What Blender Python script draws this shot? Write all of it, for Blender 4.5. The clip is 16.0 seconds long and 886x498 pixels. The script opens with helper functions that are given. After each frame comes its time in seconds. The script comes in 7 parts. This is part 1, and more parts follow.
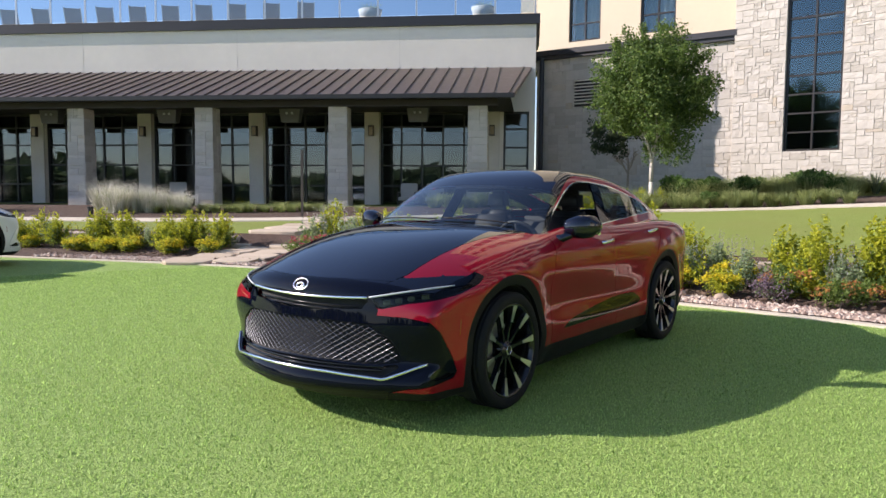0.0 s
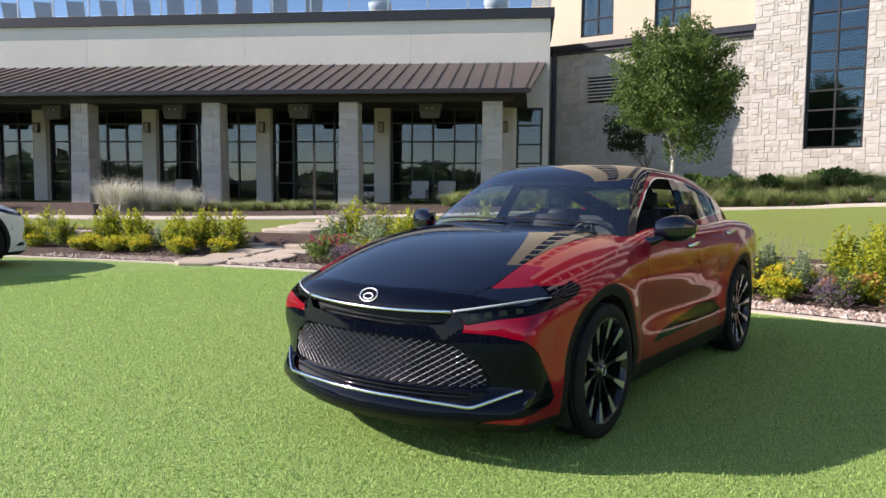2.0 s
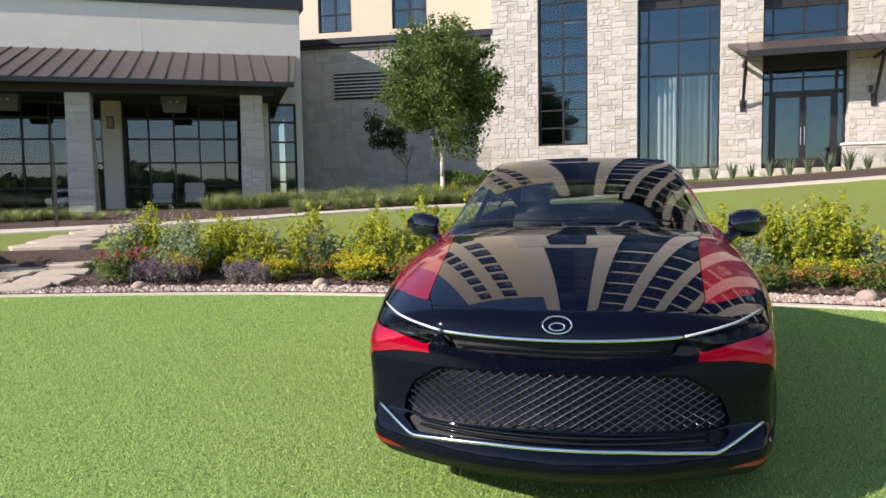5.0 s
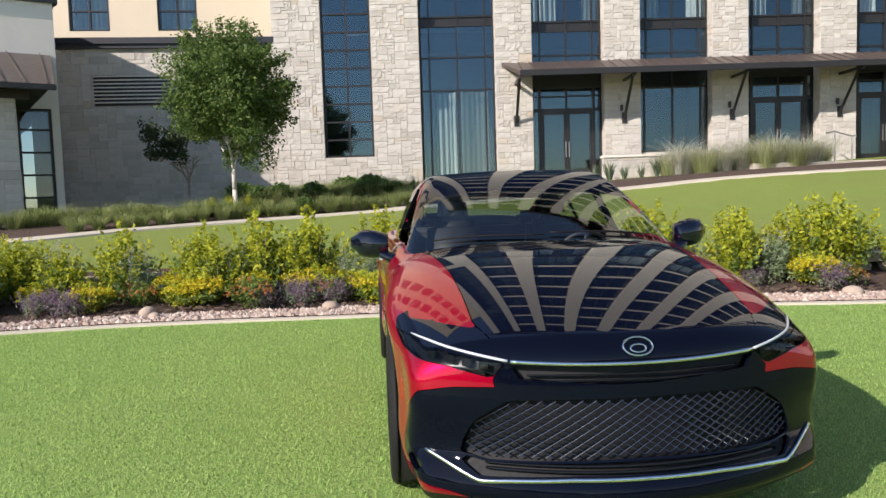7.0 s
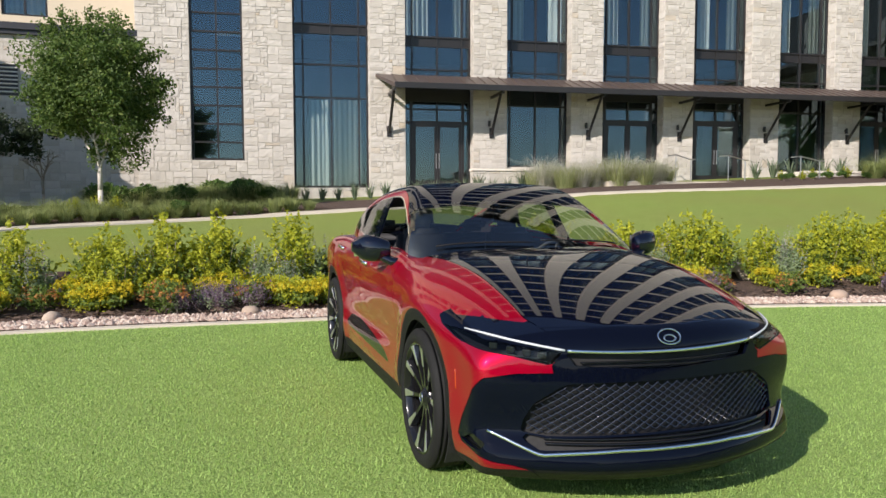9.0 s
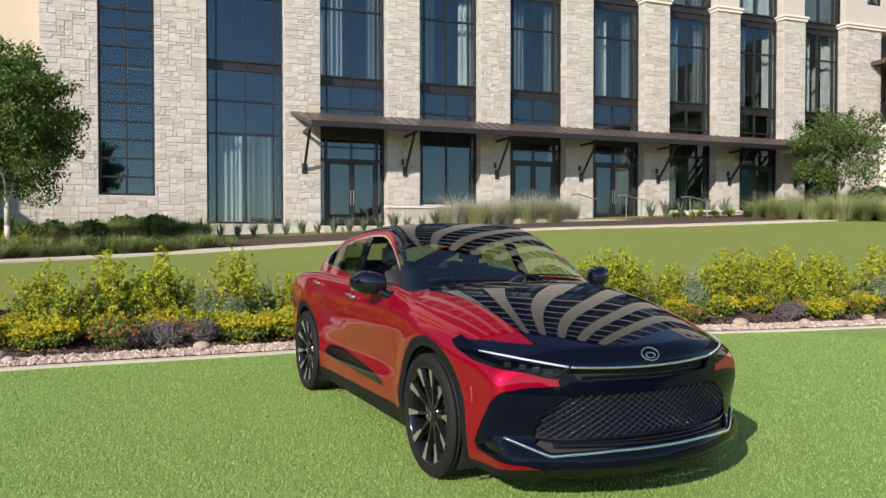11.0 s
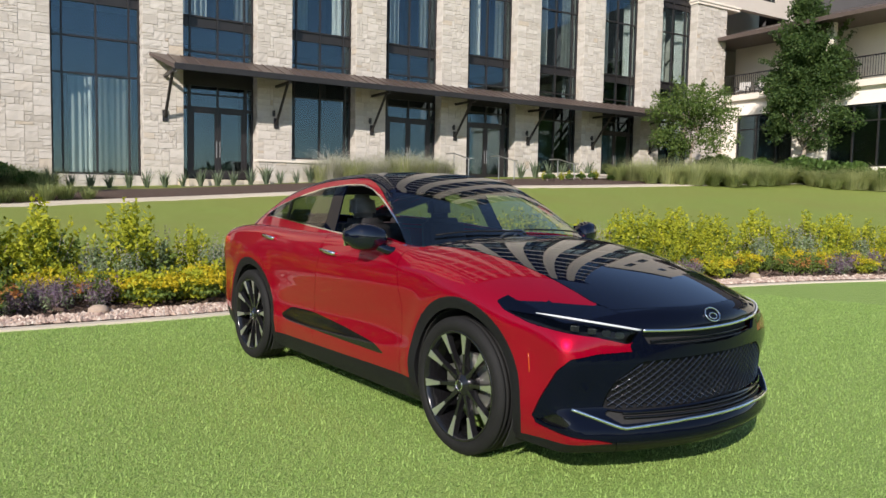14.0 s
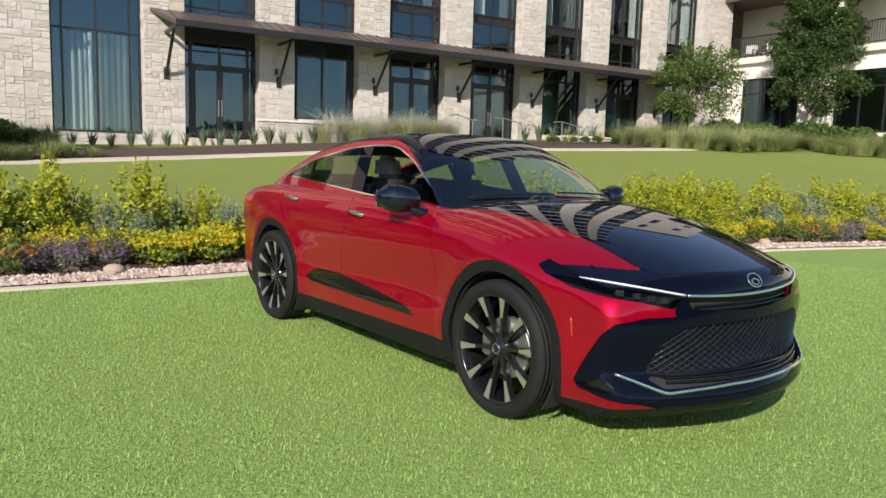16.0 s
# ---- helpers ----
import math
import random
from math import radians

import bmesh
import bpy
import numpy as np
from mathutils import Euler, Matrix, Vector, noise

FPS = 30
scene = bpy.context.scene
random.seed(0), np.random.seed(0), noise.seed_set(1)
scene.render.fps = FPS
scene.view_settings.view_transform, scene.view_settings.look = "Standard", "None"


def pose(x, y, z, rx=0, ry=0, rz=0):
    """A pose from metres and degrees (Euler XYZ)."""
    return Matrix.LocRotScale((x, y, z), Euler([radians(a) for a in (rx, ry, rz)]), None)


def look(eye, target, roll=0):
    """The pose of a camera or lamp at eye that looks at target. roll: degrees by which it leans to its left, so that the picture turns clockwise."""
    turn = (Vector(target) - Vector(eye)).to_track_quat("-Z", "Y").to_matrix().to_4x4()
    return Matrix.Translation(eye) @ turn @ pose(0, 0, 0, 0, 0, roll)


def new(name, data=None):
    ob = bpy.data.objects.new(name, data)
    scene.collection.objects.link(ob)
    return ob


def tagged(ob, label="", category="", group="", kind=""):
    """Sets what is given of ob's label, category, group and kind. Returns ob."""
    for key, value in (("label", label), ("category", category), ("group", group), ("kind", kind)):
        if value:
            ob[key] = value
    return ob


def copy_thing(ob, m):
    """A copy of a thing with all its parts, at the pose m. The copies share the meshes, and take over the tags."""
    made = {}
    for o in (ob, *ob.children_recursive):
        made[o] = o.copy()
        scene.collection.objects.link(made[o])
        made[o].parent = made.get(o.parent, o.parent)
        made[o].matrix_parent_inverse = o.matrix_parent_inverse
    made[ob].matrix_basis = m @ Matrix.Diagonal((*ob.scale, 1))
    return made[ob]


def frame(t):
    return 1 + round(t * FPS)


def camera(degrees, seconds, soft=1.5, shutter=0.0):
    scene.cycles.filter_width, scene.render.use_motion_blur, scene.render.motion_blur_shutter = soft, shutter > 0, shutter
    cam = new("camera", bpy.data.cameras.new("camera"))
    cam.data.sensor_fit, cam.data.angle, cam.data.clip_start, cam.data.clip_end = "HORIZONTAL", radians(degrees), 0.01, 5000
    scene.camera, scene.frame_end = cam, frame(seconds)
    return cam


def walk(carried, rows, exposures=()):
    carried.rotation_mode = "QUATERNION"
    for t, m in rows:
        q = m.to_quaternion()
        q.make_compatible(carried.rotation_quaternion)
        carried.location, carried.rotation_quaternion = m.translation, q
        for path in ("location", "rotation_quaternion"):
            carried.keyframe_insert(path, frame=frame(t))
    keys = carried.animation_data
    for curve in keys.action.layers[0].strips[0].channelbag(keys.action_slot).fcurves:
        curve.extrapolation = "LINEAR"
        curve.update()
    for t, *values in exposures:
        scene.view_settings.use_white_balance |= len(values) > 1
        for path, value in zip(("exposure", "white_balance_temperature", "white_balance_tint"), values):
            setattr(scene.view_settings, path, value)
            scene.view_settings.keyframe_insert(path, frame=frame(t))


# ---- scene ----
cam = camera(61.8, 16.0)
PATH = [
    (0, (0.033, 0.082, 1.35), (-0.007, 2.076, 1.199), 0.4),
    (0.5, (-0.01, 0.138, 1.343), (-0.066, 2.131, 1.189), 0.2),
    (1, (-0.109, 0.317, 1.343), (-0.178, 2.31, 1.188), 0.2),
    (1.5, (-0.24, 0.512, 1.355), (-0.308, 2.505, 1.202), 0.3),
    (2, (-0.451, 0.679, 1.338), (-0.488, 2.672, 1.182), 0.5),
    (2.5, (-0.822, 0.866, 1.342), (-0.784, 2.86, 1.186), 0.6),
    (3, (-1.135, 1.082, 1.294), (-0.976, 3.069, 1.138), 0.5),
    (3.5, (-1.486, 1.289, 1.335), (-1.174, 3.259, 1.186), 0.3),
    (3.7, (-1.629, 1.373, 1.34), (-1.256, 3.332, 1.191), -0.0),
    (5.8, (-2.823, 2.211, 1.37), (-1.866, 3.959, 1.209), -1.2),
    (6, (-2.935, 2.276, 1.382), (-1.922, 3.993, 1.223), -1.3),
    (6.5, (-3.103, 2.512, 1.372), (-1.947, 4.136, 1.22), -1.7),
    (7, (-3.235, 2.812, 1.396), (-1.944, 4.333, 1.25), -1.8),
    (7.5, (-3.465, 3.038, 1.383), (-2.068, 4.461, 1.228), -1.2),
    (8, (-3.671, 3.172, 1.404), (-2.199, 4.515, 1.243), -0.5),
    (8.5, (-3.901, 3.209, 1.395), (-2.37, 4.487, 1.24), -0.1),
    (9, (-4.132, 3.227, 1.416), (-2.555, 4.45, 1.286), -0.1),
    (9.2, (-4.194, 3.26, 1.431), (-2.599, 4.462, 1.316), -0.2),
    (11.5, (-5.063, 3.559, 1.441), (-3.296, 4.497, 1.41), 0.3),
    (12, (-5.107, 3.784, 1.426), (-3.307, 4.655, 1.389), 0.7),
    (12.5, (-5.109, 3.948, 1.406), (-3.275, 4.745, 1.359), 1.1),
    (13, (-4.981, 4.129, 1.369), (-3.12, 4.856, 1.299), 1.2),
    (13.5, (-4.859, 4.351, 1.359), (-2.976, 5.017, 1.258), 1.1),
    (14, (-4.856, 4.579, 1.368), (-2.962, 5.205, 1.229), 1.1),
    (14.5, (-4.875, 4.744, 1.372), (-2.975, 5.343, 1.201), 1.3),
    (15, (-4.887, 4.78, 1.367), (-2.988, 5.373, 1.167), 1.6),
    (15.5, (-4.89, 4.788, 1.366), (-2.995, 5.387, 1.144), 1.8),
    (16, (-4.879, 4.8, 1.359), (-2.991, 5.414, 1.119), 1.7),
]
walk(cam, [(t, look(eye, target, roll)) for t, eye, target, roll in PATH],
     [(0.0, 0.95, 6450, 20), (3.5, 0.93, 6450, 20), (7.0, 0.74, 6450, 16), (9.0, 0.66, 6500, 15), (12.5, 0.5, 6500, 15), (16.0, 0.62, 6550, 15)])

# ---- sky, sun ----
SUN_AZ, SUN_EL = 180.5, 28.8          # degrees, counter-clockwise from +x; height
world = bpy.data.worlds.new("world")
scene.world = world
world.use_nodes = True
wn = world.node_tree
sky = wn.nodes.new("ShaderNodeTexSky")
sky.sky_type = 'NISHITA'
sky.sun_disc = False
sky.sun_elevation = radians(SUN_EL)
sky.sun_rotation = radians(90 - SUN_AZ)
sky.altitude = 900.0
sky.air_density, sky.dust_density, sky.ozone_density = 1.0, 0.35, 1.6
wn.links.new(sky.outputs[0], wn.nodes["Background"].inputs[0])
wn.nodes["Background"].inputs[1].default_value = 0.112
sun_data = bpy.data.lights.new("sun", 'SUN')
sun_data.energy, sun_data.angle, sun_data.color = 4.4, radians(0.53), (1.0, 0.93, 0.83)
sun = new("sun", sun_data)
to_sun = Vector((math.cos(radians(SUN_AZ)) * math.cos(radians(SUN_EL)), math.sin(radians(SUN_AZ)) * math.cos(radians(SUN_EL)), math.sin(radians(SUN_EL))))
sun.matrix_world = look(to_sun * 60, (0, 0, 0))


# ---- materials ----
class Mat:
    """A small builder round one node material."""

    def __init__(self, name):
        self.m = bpy.data.materials.new(name)
        self.m.use_nodes = True
        self.t = self.m.node_tree
        self.p = self.t.nodes["Principled BSDF"]
        self.tc = self.n("ShaderNodeTexCoord")

    def n(self, kind, **props):
        node = self.t.nodes.new(kind)
        for k, v in props.items():
            if k == "operation":
                node.operation = v
            elif k == "blend":
                node.blend_type = v
            elif k == "data_type":
                node.data_type = v
        return node

    def link(self, a, b):
        self.t.links.new(a, b)

    def put(self, **values):
        for k, v in values.items():
            sock = self.p.inputs[k.replace("_", " ")]
            if isinstance(v, (int, float)):
                sock.default_value = v
            elif isinstance(v, tuple):
                sock.default_value = (*v, 1)[:4]
            else:
                self.link(v, sock)
        return self

    def noise(self, scale, detail=4.0, rough=0.55, where="Object", stretch=None):
        node = self.n("ShaderNodeTexNoise")
        node.inputs["Scale"].default_value = scale
        node.inputs["Detail"].default_value = detail
        node.inputs["Roughness"].default_value = rough
        src = self.tc.outputs[where]
        if stretch:
            mp = self.n("ShaderNodeMapping")
            mp.inputs["Scale"].default_value = stretch
            self.link(src, mp.inputs[0])
            src = mp.outputs[0]
        self.link(src, node.inputs["Vector"])
        return node.outputs["Fac"]

    def ramp(self, fac, *stops):
        node = self.n("ShaderNodeValToRGB")
        el = node.color_ramp.elements
        while len(el) < len(stops):
            el.new(0.5)
        for e, (at, col) in zip(el, stops):
            e.position = at
            e.color = (*col, 1)
        self.link(fac, node.inputs[0])
        return node.outputs[0]

    def mix(self, fac, a, b, blend='MIX'):
        node = self.n("ShaderNodeMixRGB", blend=blend)
        for sock, v in zip(node.inputs, (fac, a, b)):
            if isinstance(v, (int, float)):
                sock.default_value = v
            elif isinstance(v, tuple):
                sock.default_value = (*v, 1)[:4]
            else:
                self.link(v, sock)
        return node.outputs[0]

    def math(self, operation, a, b=0.0):
        node = self.n("ShaderNodeMath", operation=operation)
        for sock, v in zip(node.inputs, (a, b)):
            if isinstance(v, (int, float)):
                sock.default_value = v
            else:
                self.link(v, sock)
        return node.outputs[0]

    def bump(self, height, strength=0.4, distance=0.01):
        node = self.n("ShaderNodeBump")
        node.inputs["Strength"].default_value = strength
        node.inputs["Distance"].default_value = distance
        self.link(height, node.inputs["Height"])
        self.link(node.outputs[0], self.p.inputs["Normal"])
        return self

    def rnd(self):
        return self.n("ShaderNodeObjectInfo").outputs["Random"]

    def island(self):
        return self.n("ShaderNodeNewGeometry").outputs["Random Per Island"]


def plain(name, col, rough=0.5, metal=0.0, vary=0.12, scale=6.0, bump=0.0, bscale=80.0, **more):
    """A surface with gentle variation at two scales."""
    m = Mat(name)
    a = m.noise(scale, 3)
    b = m.noise(scale * 9, 3)
    dark = tuple(c * (1 - vary) for c in col)
    light = tuple(min(1, c * (1 + vary)) for c in col)
    c1 = m.ramp(a, (0.3, dark), (0.7, light))
    c2 = m.mix(0.35, c1, m.ramp(b, (0.3, dark), (0.7, light)))
    m.put(Base_Color=c2, Metallic=metal, Roughness=m.ramp(b, (0.2, (rough * 0.88,) * 3), (0.8, (min(1, rough * 1.12),) * 3)), **more)
    if bump:
        m.bump(m.noise(bscale, 4), bump, 0.01)
    return m.m


def glass(name, tint, ior=1.5, sheen=(1, 1, 1)):
    """A thin pane: tinted clear, with Fresnel gloss."""
    m = Mat(name)
    clear = m.n("ShaderNodeBsdfTransparent")
    clear.inputs[0].default_value = (*tint, 1)
    gloss = m.n("ShaderNodeBsdfGlossy")
    gloss.inputs["Roughness"].default_value = 0.0
    gloss.inputs["Color"].default_value = (*sheen, 1)
    f0 = ((ior - 1) / (ior + 1)) ** 2                          # Schlick's curve, alike from both sides of the pane
    facing = m.n("ShaderNodeLayerWeight")
    facing.inputs["Blend"].default_value = 0.5
    mixer = m.n("ShaderNodeMixShader")
    m.link(m.math('ADD', m.math('MULTIPLY', m.math('POWER', facing.outputs["Facing"], 5.0), 1 - f0), f0), mixer.inputs[0])
    m.link(clear.outputs[0], mixer.inputs[1])
    m.link(gloss.outputs[0], mixer.inputs[2])
    m.link(mixer.outputs[0], m.t.nodes["Material Output"].inputs[0])
    return m.m


def limestone(name, c0, c1, c2, rnd_object=True):
    m = Mat(name)
    r = m.rnd() if rnd_object else m.island()
    tone = m.ramp(r, (0.0, c0), (0.55, c1), (0.93, c1), (1.0, c2))
    blot = m.noise(3.0, 4)
    grain = m.noise(40.0, 5, 0.65)
    col = m.mix(m.ramp(blot, (0.35, (0, 0, 0)), (0.75, (0.5,) * 3)), tone, tuple(c * 0.82 for c in c0))
    col = m.mix(0.25, col, m.ramp(grain, (0.3, tuple(c * 0.7 for c in c0)), (0.7, c1)))
    m.put(Base_Color=col, Roughness=0.93)
    m.bump(grain, 0.5, 0.012)
    return m.m


STONE = limestone("limestone", (0.4, 0.366, 0.316), (0.55, 0.514, 0.46), (0.46, 0.375, 0.27))
STONE_JOIN = limestone("limestone_small", (0.4, 0.366, 0.316), (0.55, 0.514, 0.46), (0.46, 0.375, 0.27), False)
MORTAR = plain("mortar", (0.43, 0.4, 0.35), 0.95, vary=0.1, scale=2, bump=0.4)
STUCCO = plain("stucco_grey_beige", (0.76, 0.705, 0.62), 0.92, vary=0.05, scale=0.4, bump=0.25, bscale=120)
STUCCO_PALE = plain("stucco_pale", (0.48, 0.44, 0.385), 0.92, vary=0.05, scale=0.5, bump=0.25, bscale=120)
STUCCO_CREAM = plain("stucco_cream", (0.59, 0.5, 0.37), 0.92, vary=0.05, scale=0.5, bump=0.25, bscale=120)
CAPSTONE = plain("cast_stone", (0.66, 0.6, 0.52), 0.85, vary=0.07, scale=1.5, bump=0.2)
BRONZE = plain("bronze_metal_roof", (0.115, 0.088, 0.075), 0.42, metal=0.35, vary=0.1, scale=0.7)
DARK_STEEL = plain("dark_bronze_frame", (0.022, 0.02, 0.02), 0.4, metal=0.2, vary=0.15, scale=2)
DARK_FASCIA = plain("dark_fascia", (0.02, 0.021, 0.027), 0.5, vary=0.1, scale=1)
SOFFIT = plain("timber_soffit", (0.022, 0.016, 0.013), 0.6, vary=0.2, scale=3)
WINDOW_GLASS = glass("window_glass", (0.68, 0.77, 0.77), 1.85, (0.6, 0.78, 0.88))
PAVILION_GLASS = glass("pavilion_glass", (0.6, 0.66, 0.66), 1.75, (0.85, 0.93, 1.0))
CLEAR_GLASS = glass("balustrade_glass", (0.68, 0.75, 0.8), 1.7)
# room colours: the gloom of unlit rooms is put into these dark tones
UNLIT_ROOM = plain("interior_wall", (0.07, 0.068, 0.07), 0.9, vary=0.15, scale=1)
UNLIT_FLOOR = plain("interior_floor", (0.1, 0.08, 0.06), 0.7, vary=0.2, scale=1)
HEATER_GREY = plain("heater_grey", (0.13, 0.125, 0.12), 0.6, vary=0.08, scale=2)
CURTAIN = plain("curtain_cloth", (0.8, 0.78, 0.74), 0.95, vary=0.08, scale=4)
CONCRETE = plain("pale_concrete", (0.52, 0.46, 0.37), 0.92, vary=0.1, scale=1.2, bump=0.3)
STEEL = plain("brushed_steel", (0.5, 0.5, 0.5), 0.35, metal=0.9, vary=0.08)


# ---- building helpers ----
def box(bm, x0, x1, y0, y1, z0, z1, m=None):
    vs = [bm.verts.new((x, y, z)) for x in (x0, x1) for y in (y0, y1) for z in (z0, z1)]
    if m is not None:
        for v in vs:
            v.co = m @ v.co
    for q in ((0, 1, 3, 2), (4, 6, 7, 5), (0, 4, 5, 1), (2, 3, 7, 6), (0, 2, 6, 4), (1, 5, 7, 3)):
        bm.faces.new([vs[i] for i in q])
    return vs


def rod(bm, a, b, r0, r1=None, n=8):
    """A closed tapered round bar."""
    a, b = Vector(a), Vector(b)
    r1 = r0 if r1 is None else r1
    q = (b - a).to_track_quat('Z', 'Y')
    rings = []
    for c, r in ((a, r0), (b, r1)):
        rings.append([bm.verts.new(c + q @ Vector((r * math.cos(k * 2 * math.pi / n), r * math.sin(k * 2 * math.pi / n), 0))) for k in range(n)])
    for k in range(n):
        bm.faces.new((rings[0][k], rings[0][(k + 1) % n], rings[1][(k + 1) % n], rings[1][k]))
    bm.faces.new(rings[0][::-1])
    bm.faces.new(rings[1])


def mesh_of(name, bm, material, smooth=False, bevel=0.0):
    if bevel:
        bmesh.ops.bevel(bm, geom=bm.edges[:], offset=bevel, segments=2, affect='EDGES', clamp_overlap=True)
    bmesh.ops.recalc_face_normals(bm, faces=bm.faces[:])
    me = bpy.data.meshes.new(name)
    bm.to_mesh(me)
    bm.free()
    for mt in (material if isinstance(material, (list, tuple)) else (material,)):
        me.materials.append(mt)
    if smooth:
        me.polygons.foreach_set("use_smooth", [True] * len(me.polygons))
    return me


def part(name, bm, material, parent, label="", smooth=False, bevel=0.0):
    ob = new(name, mesh_of(name, bm, material, smooth, bevel))
    ob.parent = parent
    if label:
        ob["label"] = label
    return ob


def thing(name, m, label, category, group="", kind=""):
    ob = new(name)
    ob.empty_display_size = 0.2
    ob.matrix_basis = m
    return tagged(ob, label, category, group, kind)


def solid(name, bm, material, label, category, m=None, group="", kind="", smooth=False, bevel=0.0):
    ob = new(name, mesh_of(name, bm, material, smooth, bevel))
    if m is not None:
        ob.matrix_basis = m
    return tagged(ob, label, category, group, kind)


def boxes(*specs):
    bm = bmesh.new()
    for s in specs:
        box(bm, *s)
    return bm


def raw_mesh(name, verts, faces, material, smooth=False):
    me = bpy.data.meshes.new(name)
    me.from_pydata(verts, [], faces)
    me.materials.append(material)
    if smooth:
        me.polygons.foreach_set("use_smooth", [True] * len(me.polygons))
    return me


def curve_points(points, n=8):
    """Catmull-Rom through the points."""
    P = np.array(points, float)
    out = []
    for i in range(len(P) - 1):
        a, b, c, d = P[max(i - 1, 0)], P[i], P[i + 1], P[min(i + 2, len(P) - 1)]
        for k in range(n):
            t = k / n
            out.append(0.5 * (2 * b + (c - a) * t + (2 * a - 5 * b + 4 * c - d) * t * t + (3 * b - a - 3 * c + d) * t ** 3))
    out.append(P[-1])
    return np.array(out)


def nearest(P, X, Y):
    """For arrays X, Y: the signed distance to the polyline P (left of it positive) and the place along it."""
    best = np.full(X.shape, 1e9)
    sgn, par = np.zeros(X.shape), np.zeros(X.shape)
    for i in range(len(P) - 1):
        ax, ay = P[i, 0], P[i, 1]
        dx, dy = P[i + 1, 0] - ax, P[i + 1, 1] - ay
        k = np.clip(((X - ax) * dx + (Y - ay) * dy) / (dx * dx + dy * dy), 0, 1)
        D = np.hypot(X - ax - k * dx, Y - ay - k * dy)
        m = D < best
        best[m] = D[m]
        sgn[m] = np.sign(dx * (Y - ay) - dy * (X - ax))[m]
        par[m] = (i + k)[m]
    return best * sgn, par


# ---- lie of the land ----
KERB = curve_points([(-45, 24), (-22, 18.3), (-8.6, 14.6), (-5.9, 13.85), (-3.8, 13.1), (-1.3, 11.95), (0.1, 11.05), (1.7, 9.8), (2.75, 9.1), (4.2, 7.85), (5.4, 6.55),
                     (6.45, 5.5), (7.4, 4.45), (8.8, 3.05), (10.2, 1.4), (16, -6), (34, -30)], 6)
WALK = curve_points([(-40, 26.5, 0.45), (-13, 20.7, 0.48), (-3, 19.3, 0.62), (2.5, 19.6, 0.82), (6, 19, 0.93), (9.5, 17.3, 1.11), (13.5, 14.9, 1.37), (17, 12.6, 1.64),
                     (23.5, 7.8, 1.86), (40, -4.5, 2.55), (60, -20, 3.1)], 6)
FRONT = np.array([(-60, 31, 0.8), (-14, 26.2, 0.83), (0.3, 24.7, 0.9), (5, 25.6, 1.1), (9.5, 27.5, 1.3), (16.9, 22.3, 1.6), (23.8, 16.5, 2.1), (29.2, 12, 2.4), (39.9, 3, 2.8), (60, -12, 3.2)])
BED = 2.3


def land(X, Y):
    """Height of the ground."""
    X, Y = np.atleast_1d(np.asarray(X, float)), np.atleast_1d(np.asarray(Y, float))
    s, _ = nearest(KERB, X, Y)
    w, wi = nearest(WALK, X, Y)
    f, fi = nearest(FRONT, X, Y)
    zw = np.interp(wi, range(len(WALK)), WALK[:, 2])
    zf = np.interp(fi, range(len(FRONT)), FRONT[:, 2])
    lawn = 0.42 + (zw - 0.42) * np.clip((s - BED - 0.3) / (s - BED - 0.3 + np.maximum(-w, 0) + 1e-6), 0, 1)
    back = zw + (zf - zw) * np.clip(w / (w + np.maximum(-f, 0) + 1e-6), 0, 1)
    h = np.where(w > 0, back, lawn)
    h = np.where(f > 0, zf, h)
    bed = 0.0 + 0.12 * np.clip(s / BED, 0, 1)
    step = np.clip((s - BED) / 0.3, 0, 1)
    h = np.where(s < BED + 0.3, bed + (np.maximum(h, 0.4) - bed) * step, h)
    return np.where(s <= 0, 0.0, h)


def ground_at(x, y):
    return float(land(x, y)[0])

# ---- ground, turf, kerb, walks ----
def turf_material():
    m = Mat("artificial_turf")
    fine = m.noise(105.0, 3, 0.7)
    mid = m.noise(30.0, 3, 0.6)
    wide = m.noise(0.55, 3, 0.5)
    col = m.ramp(fine, (0.36, (0.1, 0.175, 0.032)), (0.5, (0.275, 0.395, 0.095)), (0.64, (0.48, 0.62, 0.21)))
    col = m.mix(m.ramp(mid, (0.4, (0, 0, 0)), (0.68, (0.3,) * 3)), col, (0.08, 0.155, 0.018))
    col = m.mix(m.ramp(wide, (0.35, (0, 0, 0)), (0.7, (0.3,) * 3)), col, (0.19, 0.32, 0.06))
    m.put(Base_Color=col, Roughness=0.75, Specular_IOR_Level=0.3)
    m.bump(m.mix(0.7, fine, mid), 1.0, 0.035)
    return m.m


def lawn_material():
    m = Mat("mown_lawn")
    fine = m.noise(60.0, 4, 0.7)
    wide = m.noise(0.35, 4, 0.6)
    patch = m.noise(2.2, 4, 0.65)
    col = m.ramp(fine, (0.3, (0.11, 0.17, 0.03)), (0.7, (0.28, 0.345, 0.085)))
    col = m.mix(m.ramp(patch, (0.4, (0, 0, 0)), (0.75, (0.45,) * 3)), col, (0.15, 0.2, 0.035))
    col = m.mix(m.ramp(wide, (0.3, (0, 0, 0)), (0.75, (0.6,) * 3)), col, (0.2, 0.2, 0.055))
    m.put(Base_Color=col, Roughness=0.85, Specular_IOR_Level=0.2)
    m.bump(fine, 0.6, 0.02)
    return m.m


